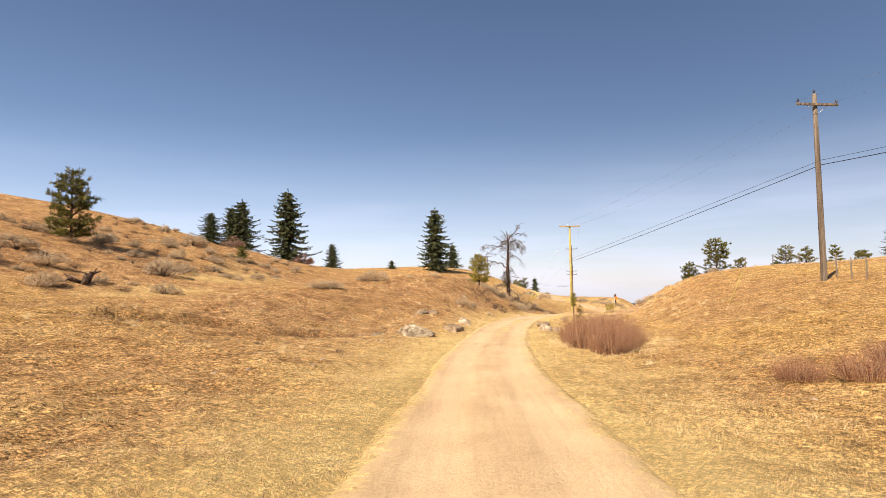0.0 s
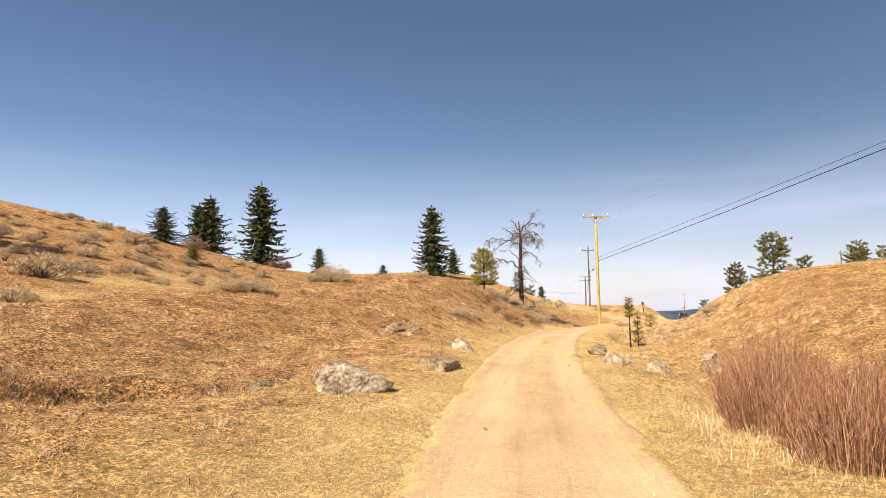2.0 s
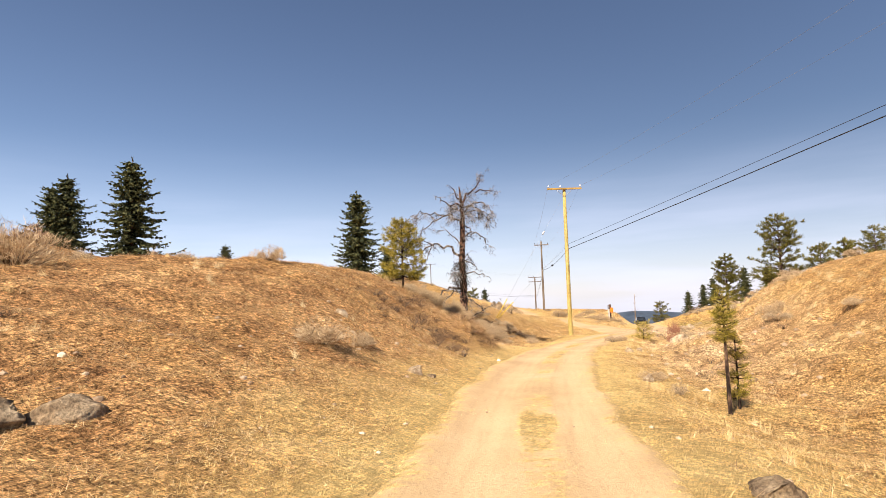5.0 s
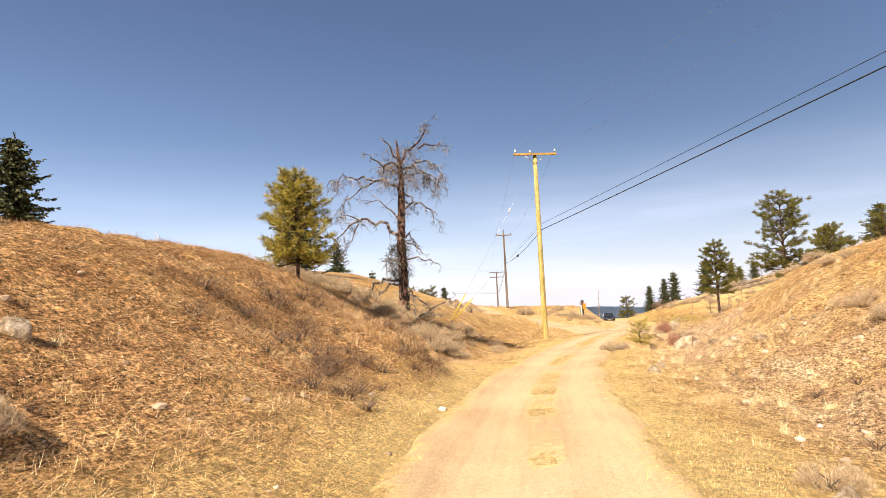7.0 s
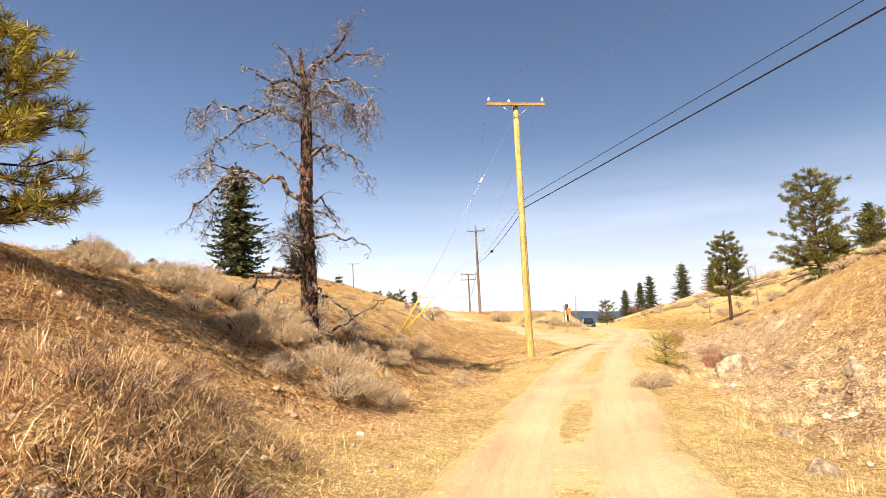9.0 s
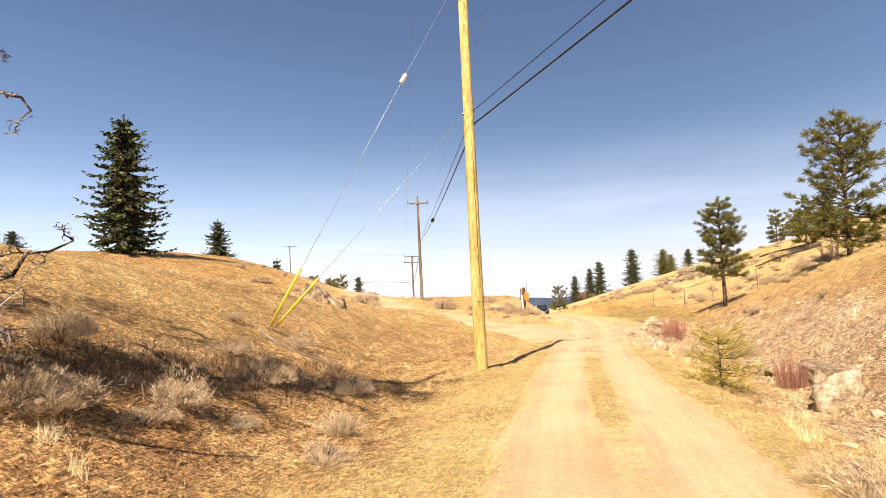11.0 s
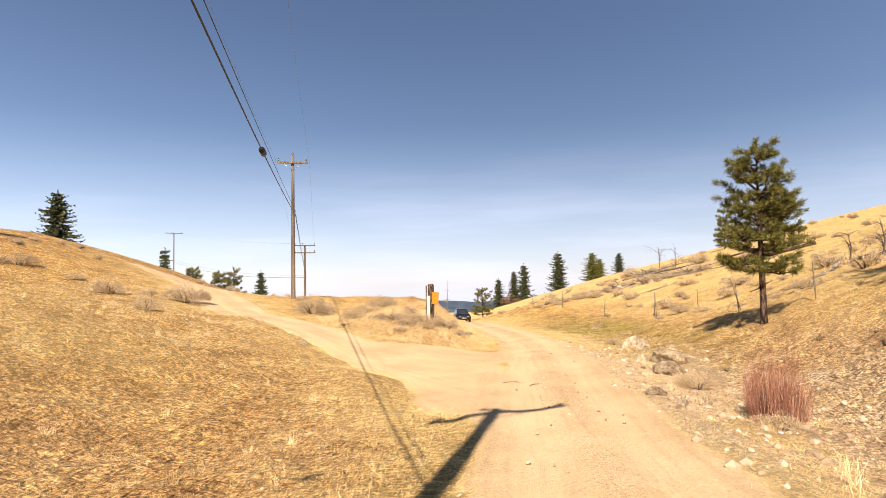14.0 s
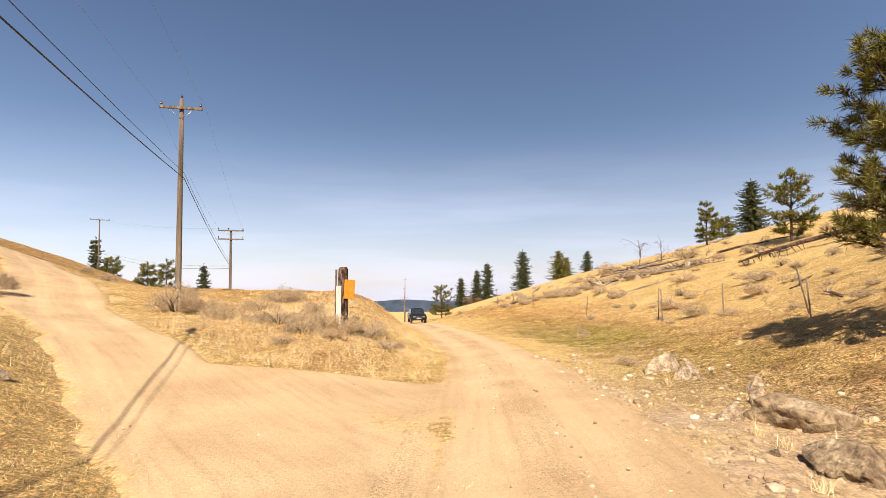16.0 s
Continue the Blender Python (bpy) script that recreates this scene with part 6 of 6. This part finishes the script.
def build_timber():
    for k, (x, y, length, r, turn, n) in enumerate([(59.8, 115.2, 7.0, 0.11, -40, 16), (59.6, 108.4, 5.0, 0.10, -20, 12), (58.6, 127.9, 7.5, 0.11, 50, 14), (41.2, 88.2, 2.4, 0.07, 40, 12), (52.0, 106.0, 4.0, 0.07, -30, 8), (66.0, 119.0, 6.0, 0.10, -30, 12), (63.0, 121.0, 5.0, 0.09, 30, 14), (45.4, 86.0, 3.0, 0.08, 60, 14), (42.8, 83.0, 2.6, 0.07, 100, 12), (46.0, 92.0, 3.0, 0.07, 10, 8), (56.5, 113.4, 5.0, 0.07, 20, 14), (62.2, 117.0, 6.0, 0.08, -10, 16), (64.5, 111.0, 5.0, 0.08, 35, 14), (69.0, 123.0, 6.0, 0.09, 15, 14)]):
        log(x, y, length * 0.8, r * 0.75, turn, n, 200 + k, "grey fallen log with broken branches on the hillside")
    for k, (x, y, length, r, turn, n) in enumerate([(9.9, 69.6, 1.8, 0.03, -8, 14), (8.4, 65.2, 1.5, 0.03, 35, 12), (7.4, 63.0, 1.4, 0.03, 60, 12)]):
        log(x, y, length, r, turn, n, 230 + k, "dark fallen branch lying in dry grass and brush")
    for k, (x, y, length, r, turn, n) in enumerate([(56.0, 108.3, 5.5, 0.09, -66, 34), (55.6, 110.6, 4.0, 0.07, -30, 30), (57.4, 106.0, 3.6, 0.07, -80, 28), (52.0, 113.6, 4.5, 0.08, -20, 26), (49.2, 115.6, 4.5, 0.07, -45, 22), (60.5, 112.5, 4.0, 0.07, -50, 24), (54.0, 111.8, 3.0, 0.06, 15, 22), (58.4, 109.4, 3.2, 0.06, 30, 22), (45.9, 87.6, 3.2, 0.10, 25, 16), (46.6, 86.0, 2.8, 0.09, -40, 12), (42.2, 86.0, 2.0, 0.07, 10, 14), (64.0, 106.0, 6.0, 0.10, -60, 18)]):
        log(x, y, length, r, turn, n, 260 + k, "grey fallen log with a tangle of broken branches")
    propped_log((53.9, 100.6), (56.4, 96.2), 0.55)
    post(8.1, 87.5, 0.75, 0.11, 4, 0, M_BARK, "short dark weathered stump post on the grassy knoll")
    log(6.2, 88.2, 2.6, 0.12, 10, 4, 291, "dark weathered log lying across the grassy knoll")
    random.seed(9)
    t = thing("broken_stump", (-25.0, 38.2, gz(-25.0, 38.2)), "dark splintered stump with broken roots in the grass", "stump")
    for k in range(9):
        a = u(0, 6.283)
        b = Build()
        b.tube([(0, 0, 0), around(a, u(0.3, 0.8), u(0.2, 0.9)), around(a + 0.3, u(0.7, 1.4), u(0.1, 1.2))], [0.2, 0.12, 0.03], 6)
        b.done("root", M_BARK, t)
    # dead shrubs and snags that stand on the hill
    for k, (x, y, h) in enumerate([(66.2, 120.6, 3.4), (44.6, 84.9, 2.2), (43.3, 83.4, 1.8), (62.0, 114.0, 2.2), (39.6, 80.4, 1.7), (47.4, 88.0, 1.6)]):
        random.seed(300 + k)
        t = thing("dead_snag", (x, y, gz(x, y)), "bare grey dead shrub standing on the hillside", "dead shrub", "dead shrubs on the hill")
        b = Build()
        b.tube([(0, 0, -0.2), (0.1 * h, 0, h * 0.4), (0.05 * h, 0.05 * h, h * 0.8)], [0.05, 0.035, 0.012], 7)
        b.done("stem", M_SAGEWOOD, t)
        c = Build()
        for _ in range(9):
            p = Vector((0.07 * h, 0.02 * h, h * u(0.2, 0.8)))
            e = p + Vector((u(-1, 1), u(-1, 1), u(0, 0.9))) * h * 0.4
            c.tube([p, p.lerp(e, 0.5) + Vector((0, 0, 0.06 * h)), e], [0.022, 0.014, 0.005], 5)
            for _ in range(3):
                twigs(c, p.lerp(e, u(0.4, 1)), e - p, h * 0.2, 0.014, 1, 0.1)
        c.done("branchwork", M_SAGEWOOD, t)
    t = thing("dead_spar", (70.1, 190.4, gz(70.1, 190.4)), "bare dead tree trunk with short broken limbs", "dead tree")
    top = -0.1 - gz(70.1, 190.4)
    b = Build()
    b.tube([(0, 0, -0.3), (0, 0, top * 0.5), (0.1, 0, top)], [0.2, 0.15, 0.04], 8)
    b.done("trunk", M_GREYWOOD, t)
    random.seed(12)
    for k in range(16):
        zz = top * u(0.3, 0.95)
        a = u(0, 6.283)
        c = Build()
        c.tube([(0, 0, zz), around(a, u(0.5, 1.3), zz + u(-0.3, 0.2))], [0.05, 0.015], 5)
        c.done("limb", M_GREYWOOD, t)


def build_car():
    x, y = 50.3, 140.9
    z = float(lie(np.array([x]), np.array([y]))[0]) + 0.05
    t = thing("parked_car", (x, y, z), "black pickup-height car parked facing along the dirt road", "car", turn=-108)
    bm = bmesh.new()
    side = [(-2.3, 0.45), (2.3, 0.45), (2.35, 0.75), (2.25, 1.02), (1.1, 1.12), (-2.2, 1.12), (-2.35, 0.9)]
    a = [bm.verts.new((px, -0.92, pz)) for px, pz in side]
    b = [bm.verts.new((px, 0.92, pz)) for px, pz in side]
    n = len(side)
    bm.faces.new(a)
    bm.faces.new(b[::-1])
    for k in range(n):
        bm.faces.new((a[k], b[k], b[(k + 1) % n], a[(k + 1) % n]))
    bmesh.ops.bevel(bm, geom=bm.edges[:], offset=0.08, segments=3, affect="EDGES")
    q = Build()
    q.take(bm)
    q.done("body", M_CARPAINT, t)
    q = Build()
    bm = bmesh.new()
    bmesh.ops.create_cube(bm, size=1)
    for v in bm.verts:
        up = v.co.z > 0
        v.co = Vector(((0.35 if up else 1.05) if v.co.x > 0 else (-1.7 if up else -2.05), (0.68 if up else 0.86) * (1 if v.co.y > 0 else -1), 1.78 if up else 1.08))
    bmesh.ops.bevel(bm, geom=bm.edges[:], offset=0.07, segments=3, affect="EDGES")
    q.take(bm)
    cabin = q.done("cabin", M_CARPAINT, t)
    for s in (-1, 1):
        w = Build()
        w.v = [(0.75, s * 0.845, 1.18), (-1.75, s * 0.845, 1.18), (-1.55, s * 0.735, 1.64), (0.3, s * 0.735, 1.64)]
        w.f = [(0, 1, 2, 3)]
        w.done("side_window", M_CARGLASS, cabin, even=False)
    w = Build()
    w.v = [(1.0, -0.74, 1.16), (1.0, 0.74, 1.16), (0.5, 0.62, 1.68), (0.5, -0.62, 1.68)]
    w.v = [(px + 0.03, py, pz) for px, py, pz in w.v]
    w.f = [(0, 1, 2, 3)]
    w.done("windscreen", M_CARGLASS, cabin, even=False)
    for px in (-1.45, 1.45):
        for s in (-1, 1):
            w = Build()
            w.tube([(px, s * 0.72, 0.36), (px, s * 0.76, 0.36), (px, s * 0.92, 0.36), (px, s * 0.95, 0.36)], [0.32, 0.36, 0.36, 0.32], 20)
            wheel = w.done("wheel", M_RUBBER, t)
            w = Build()
            w.tube([(px, s * 0.93, 0.36), (px, s * 0.965, 0.36)], [0.22, 0.18], 14)
            w.done("rim", M_STEEL, wheel)
    for s in (-1, 1):
        w = Build()
        w.block(2.24, s * 0.55 - 0.17, 0.8, 2.36, s * 0.55 + 0.17, 0.95, chamfer=0.02)
        w.done("headlight", M_LAMPGLASS, t)
    w = Build()
    w.block(2.3, -0.32, 0.62, 2.375, 0.32, 0.78, chamfer=0.01)
    w.done("grille", M_STEEL, t)


# ---- grass and stones ----
def blades(name, n, spread, along, tall, reach, width, per, clump, material, seed, keep, label):
    """Tufts of dry grass as one mesh: each blade a narrow pointed leaf; flat where it reaches further than it rises."""
    r = np.random.default_rng(seed)
    y = r.uniform(along[0], along[1], n)
    d = r.uniform(spread[0], spread[1], n)
    x = lane_x(y) + d
    k = keep(x, y, d, r.random(n))
    x, y = x[k], y[k]
    n = len(x)
    tone = np.clip(0.5 + 0.36 * r.normal(0, 1, n) + 0.22 * vnoise(x, y, 0.9, seed + 70) + 0.15 * vnoise(x, y, 3.0, seed + 80), 0, 1)
    tuft = r.uniform(0.55, 1.25, n) * (1 + 0.3 * vnoise(x, y, 1.7, seed + 90))
    x, y, tone, tuft = (np.repeat(v, per) for v in (x, y, tone, tuft))
    m = n * per
    size = tuft * r.uniform(0.55, 1.15, m)
    x, y = x + r.normal(0, clump, m), y + r.normal(0, clump, m)
    o = off_road(x, y)
    z = np.where(o < -0.1, lie(x, y) + 0.02, ground_z(x, y))
    a = r.uniform(0, 2 * np.pi, m)
    root = np.stack([x, y, z - 0.01 + 0.02 * r.random(m)], -1)
    way = np.stack([np.cos(a), np.sin(a), 0 * a], -1) * (reach * size * r.uniform(0.3, 1.1, m))[:, None]
    turn = a + r.normal(0, 0.5, m)
    side = np.stack([-np.sin(turn), np.cos(turn), r.normal(0, 0.4, m)], -1) * (width * (0.6 + 0.4 * size))[:, None] / 2
    tip = root + way + np.stack([0 * a, 0 * a, tall * size * r.uniform(0.2, 1.0, m)], -1)
    v = np.stack([root - side, root + side, tip], 1).reshape(-1, 3)
    me = bpy.data.meshes.new(name)
    me.vertices.add(len(v))
    me.vertices.foreach_set("co", v.ravel())
    me.loops.add(m * 3)
    me.loops.foreach_set("vertex_index", np.arange(m * 3))
    me.polygons.add(m)
    me.polygons.foreach_set("loop_start", np.arange(m) * 3)
    me.update(calc_edges=True)
    me.materials.append(material)
    at = me.attributes.new("tone", "FLOAT", "POINT")
    at.data.foreach_set("value", np.repeat(tone, 3))
    tagged(new(name, me), label, "grass", kind="stuff")


def arching(name, n, where, keep, length, width, material, seed, label):
    """Long dry leaves that rise and bow over."""
    r = np.random.default_rng(seed)
    x, y = r.uniform(where[0], where[1], n), r.uniform(where[2], where[3], n)
    k = keep(x, y, r.random(n))
    x, y = np.repeat(x[k], 8) , np.repeat(y[k], 8)
    m = len(x)
    tone = np.repeat(np.clip(0.5 + 0.3 * r.normal(0, 1, m // 8), 0, 1), 8)
    x, y = x + r.normal(0, 0.05, m), y + r.normal(0, 0.05, m)
    a, size = r.uniform(0, 2 * np.pi, m), length * r.uniform(0.5, 1.15, m)
    way = np.stack([np.cos(a), np.sin(a), 0 * a], -1)
    up = np.array([0, 0, 1.0])
    side = np.stack([-np.sin(a), np.cos(a), 0 * a], -1) * width / 2
    root = np.stack([x, y, ground_z(x, y) - 0.02], -1)
    lean = r.uniform(0.3, 1.35, m)[:, None]
    mid = root + size[:, None] * (way * lean * 0.6 + up * (0.62 - 0.35 * lean))
    tip = mid + size[:, None] * (way * (0.25 + 0.3 * lean) + up * r.uniform(-0.3, 0.25, m)[:, None])
    v = np.stack([root - side, root + side, mid - side * 0.9, mid + side * 0.9, tip], 1).reshape(-1, 3)
    b = np.arange(m)[:, None] * 5
    me = bpy.data.meshes.new(name)
    me.from_pydata(v.tolist(), [], (b + [0, 1, 3, 2]).tolist() + (b + [2, 3, 4]).tolist())
    me.materials.append(material)
    at = me.attributes.new("tone", "FLOAT", "POINT")
    at.data.foreach_set("value", np.repeat(tone, 5))
    tagged(new(name, me), label, "grass", kind="stuff")


def build_grass():
    def bare(y, d):
        """The cut bank and the stony shoulder, where little grows."""
        cut = 0.65 * np.exp(-((y - 58) / 15) ** 2) * (d > 3.2) * (d < 9)
        rub = np.exp(-((y - 80) / 6) ** 2) * (d > 0) * (d < 5)
        end = 0.7 * np.exp(-((y - 71) / 5) ** 2) * (d > 3.8) * (d < 9.5)
        return np.maximum(np.maximum(0.85 * cut, 0.88 * rub), end)

    def verge(x, y, d, q):
        o = off_road(x, y)
        n = vnoise(x, y, 1.6, 61) + 0.6 * vnoise(x, y, 0.6, 62)
        near = np.clip((o + 0.3 + 0.3 * n) / 1.1, 0, 1) ** 1.3
        return q < near * np.clip(1.3 - o / 5.5, 0.0, 1) * np.clip(0.75 + 0.5 * n, 0.15, 1) * (1 - bare(y, d))

    def slope(x, y, d, q):
        o = off_road(x, y)
        n = vnoise(x, y, 2.4, 63) + 0.7 * vnoise(x, y, 0.8, 64)
        return (o > 0.8 + 0.6 * n) & (q < np.clip(0.6 + 0.6 * n, 0.1, 1) * np.clip(1.5 - np.abs(d) / 16, 0, 1) * (1 - 0.85 * bare(y, d)))

    def wide(x, y, d, q):
        n = vnoise(x, y, 5.0, 65) + 0.7 * vnoise(x, y, 1.5, 66)
        return (off_road(x, y) > 1.0) & (np.abs(d) > 10) & (q < np.clip(0.5 + 0.6 * n, 0.06, 1))

    def brownhill(x, y, d, q):
        return wide(x, y, d, q) & ((y < 64) | (d < -24))

    def pale(x, y, d, q):
        return wide(x, y, d, q) & ((d > 10) | (y > 62)) & ((d > 0) | ((d < -9) & (d > -24)))

    def middle(x, y, d, q):
        return q < np.clip(0.45 + 0.8 * vnoise(x, y, 2.5, 42), 0.05, 1) * np.clip((y - 10) / 14, 0, 1) * np.clip((72 - y) / 8, 0, 1)

    def tangle(x, y, d, q):
        n = vnoise(x, y, 1.3, 67) + 0.5 * vnoise(x, y, 0.5, 68)
        a = np.exp(-((y - 49) / 9) ** 2) * np.exp(-((d + 5.8) / 3.0) ** 2)
        b = np.exp(-((y - 33) / 9) ** 2) * np.exp(-((d + 8) / 4) ** 2) * 0.35
        c = np.exp(-((y - 58) / 14) ** 2) * np.exp(-((d - 6) / 3) ** 2) * 0.3
        return (off_road(x, y) > 0.8) & (q < np.clip((a + b + c) * (0.6 + 0.9 * n), 0, 1))

    def bunch(x, y, d, q):
        o = off_road(x, y)
        n = vnoise(x, y, 2.0, 71)
        right = (d > 2.3) * (d < 12) * np.exp(-((y - 56) / 24) ** 2)
        left = 0.22 * (d < -4)
        return (o > 0.9) & (q < (right + left) * np.clip(0.5 + 0.9 * n, 0.05, 1))

    def mound(x, y, d, q):
        n = vnoise(x, y, 1.1, 69)
        a = np.exp(-((y - 94.5) / 5.0) ** 2) * np.exp(-((d + 5.8) / 3.4) ** 2)
        return (off_road(x, y) > 0.3) & (q < np.clip(a * (0.7 + 0.8 * n), 0, 1))

    def ditch(x, y, d, q):
        along, off = (x + 9.5) * 0.858 + (y - 21.2) * 0.513, -(x + 9.5) * 0.513 + (y - 21.2) * 0.858
        return q < np.exp(-((off - 0.1) / 0.5) ** 2) * (along > -5) * (along < 6.8)

    blades("verge_litter", 115000, (-8, 8), (2, 104), 0.024, 0.085, 0.005, 8, 0.09, M_STRAW, 1, verge, "matted pale straw along the road's edge")
    blades("verge_grass", 90000, (-8, 8), (2, 104), 0.07, 0.04, 0.0045, 8, 0.03, M_STRAW, 8, verge, "short pale straw grass along the road's edge")
    blades("slope_litter", 180000, (-17, 15), (2, 110), 0.04, 0.105, 0.0058, 7, 0.12, M_HILLGRASS, 2, slope, "matted brown dry grass on the banks")
    blades("slope_grass", 60000, (-17, 15), (2, 110), 0.115, 0.15, 0.0065, 13, 0.06, M_HILLGRASS, 9, slope, "brown tussocky dry grass on the banks")
    blades("hill_grass", 85000, (-60, 12), (8, 100), 0.12, 0.22, 0.025, 4, 0.2, M_HILLGRASS, 3, brownhill, "dry brown grass tussocks on the hills")
    blades("bleached_grass", 75000, (-50, 60), (40, 150), 0.12, 0.22, 0.022, 4, 0.2, M_PALEGRASS, 13, pale, "bleached dry grass on the far bank")
    blades("tangled_grass", 190000, (-13, 12), (18, 78), 0.12, 0.22, 0.0052, 10, 0.1, M_TALLGRASS, 5, tangle, "long tangled reddish-brown dry grass on the bank")
    blades("ditch_grass", 14000, (-14, -2), (16, 28), 0.30, 0.26, 0.008, 10, 0.08, M_TALLGRASS, 14, ditch, "dark reddish-brown grass hanging over a ditch")
    def bank(x, y, q):
        n = vnoise(x, y, 1.0, 72)
        return (off_road(x, y) > 1.2) & (q < np.exp(-((x - 3.8) / 2.3) ** 2 - ((y - 51.5) / 5.5) ** 2) * np.clip(0.6 + 0.9 * n, 0.05, 1))

    def brush(x, y, q):
        along, off = (x - 6.6) * 0.53 + (y - 62.2) * 0.85, (x - 6.6) * 0.85 - (y - 62.2) * 0.53
        return q < np.exp(-(off / 0.6) ** 2) * (along > 0) * (along < 8.5) * (1.1 - 0.1 * along)

    arching("arching_grass", 12000, (-1, 9, 42, 62), bank, 0.36, 0.005, M_TALLGRASS, 21, "long bowed reddish-brown dry grass on the bank")
    arching("brush_litter", 6000, (6, 12, 61, 71), brush, 0.48, 0.007, M_DARKBRUSH, 22, "dark tangled brush along the foot of the slope")
    def foot(x, y, q):
        n = vnoise(x, y, 0.8, 73)
        away = np.hypot((x - 5.6) / 1.9, (y - 20.8) / 2.6)
        return q < np.exp(-((away - 0.9) / 0.38) ** 2) * np.clip(0.6 + 0.8 * n, 0.05, 1)

    def trench(x, y, q):
        along, off = (x + 9.5) * 0.858 + (y - 21.2) * 0.513, -(x + 9.5) * 0.513 + (y - 21.2) * 0.858
        n = vnoise(x, y, 0.9, 74)
        return q < np.exp(-((off - 0.15 + 0.3 * n) / 0.3) ** 2) * (along > -4) * (along < 7.5) * np.clip(0.7 + 0.9 * vnoise(x, y, 1.6, 75), 0, 1)

    arching("ditch_brush", 22000, (-14, -2, 17, 28), trench, 0.3, 0.008, M_DARKBRUSH, 24, "dark dead brush hanging over a meadow ditch")
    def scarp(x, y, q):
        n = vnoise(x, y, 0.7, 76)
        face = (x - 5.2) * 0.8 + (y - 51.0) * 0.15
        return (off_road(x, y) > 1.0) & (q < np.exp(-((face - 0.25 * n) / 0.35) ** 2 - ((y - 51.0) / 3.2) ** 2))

    arching("hanging_grass", 5000, (2.5, 7.5, 46, 56), scarp, 0.42, 0.006, M_TALLGRASS, 25, "long brown dead grass hanging over a low scarp")
    # Dark blades added to stand in for the shade below the overhang.
    arching("scarp_shade_grass", 2600, (2.5, 7.5, 46, 56), scarp, 0.3, 0.010, M_DARKBRUSH, 26, "dark grass blades in place of the shade under the low scarp")
    arching("thicket_grass", 2000, (2.2, 9.5, 16, 26), foot, 0.34, 0.0045, M_PALEGRASS, 23, "long pale straw grass round the willow thicket")
    blades("bunch_grass", 9000, (-16, 14), (14, 92), 0.26, 0.15, 0.006, 46, 0.04, M_PALEGRASS, 10, bunch, "bunches of long dry grass on the banks")
    blades("tall_straw", 32000, (-13, -1), (86, 106), 0.26, 0.22, 0.006, 9, 0.07, M_PALEGRASS, 6, mound, "tall golden dry grass on the mound")
    blades("track_litter", 9000, (-0.34, 0.34), (10, 72), 0.015, 0.06, 0.005, 5, 0.05, M_STRAW, 4, middle, "thin straw litter between the wheel ruts")


def build_stones():
    """Small stones strewn over the banks and the road's shoulder."""
    r = np.random.default_rng(7)
    random.seed(3)
    c = Build()
    spots = []
    for n, ylo, yhi, dlo, dhi, lo, hi in ((800, 71, 92, 1.3, 6.0, 0.02, 0.15), (200, 36, 56, -7, -1.5, 0.025, 0.13), (600, 42, 76, 3.0, 9, 0.03, 0.17), (70, 5, 110, -1.8, 2.2, 0.008, 0.022), (200, 72, 90, -6, 2.5, 0.015, 0.06), (160, 10, 40, -9, 8, 0.03, 0.11), (450, 76, 93, -0.5, 0.5, 0.015, 0.05), (900, 72, 90, 1.2, 4.2, 0.015, 0.07)):
        for _ in range(n):
            y, d, s = r.uniform(ylo, yhi), r.uniform(dlo, dhi), lo + (hi - lo) * r.random() ** 2.5
            spots.append((float(track_x(y)) + d, y, s))
    xs, ys = np.array([s[0] for s in spots]), np.array([s[1] for s in spots])
    o = off_road(xs, ys)
    zs = np.where(o < 0, lie(xs, ys) + 0.02, ground_z(xs, ys))
    for (x, y, s), z, out in zip(spots, zs, o):
        if out < 0 and s > 0.045 and y < 70:
            continue
        bm = bmesh.new()
        bmesh.ops.create_icosphere(bm, subdivisions=1, radius=s / 2 * 1.25)
        for v in bm.verts:
            v.co = Vector((v.co.x * u(0.75, 1.25), v.co.y * u(0.75, 1.2), v.co.z * u(0.45, 0.85)))
        c.take(bm, pose(x, y, float(z) + s * 0.06, 0, 0, u(0, 360)))
    tagged(c.done("loose_stones", M_STONES, even=False), "loose pale stones strewn over banks and road shoulder", "stones", kind="stuff")


STICKS = [(22.93, 80.57, 0.5, -20), (23.10, 79.99, 0.4, 25)]


def build_sticks():
    """Thin dead sticks lying on the dirt of the junction."""
    for x, y, length, turn in STICKS:
        b = Build()
        b.tube([(-length / 2, 0, 0), (-length / 6, 0.02, 0.015), (length / 6, -0.02, 0.01), (length / 2, 0.02, 0)], [0.005, 0.007, 0.006, 0.003], 6)
        b.tube([(0, 0, 0.012), (length * 0.2, 0.06, 0.03)], [0.006, 0.003], 5)
        ob = link("dead_stick", b.v, b.f, M_BARK)
        ob.matrix_basis = pose(x, y, float(lie(np.array([x]), np.array([y]))[0]) + 0.035, 0, 0, turn)
        tagged(ob, "thin dead stick lying on the dirt road", "stick", "sticks on the road")


build_line()
build_trees()
build_dead_pine()
build_rocks()
build_shrubs()
build_brush_heaps()
build_fences()
build_gatepost()
build_timber()
build_car()
build_sticks()
build_stones()
build_grass()
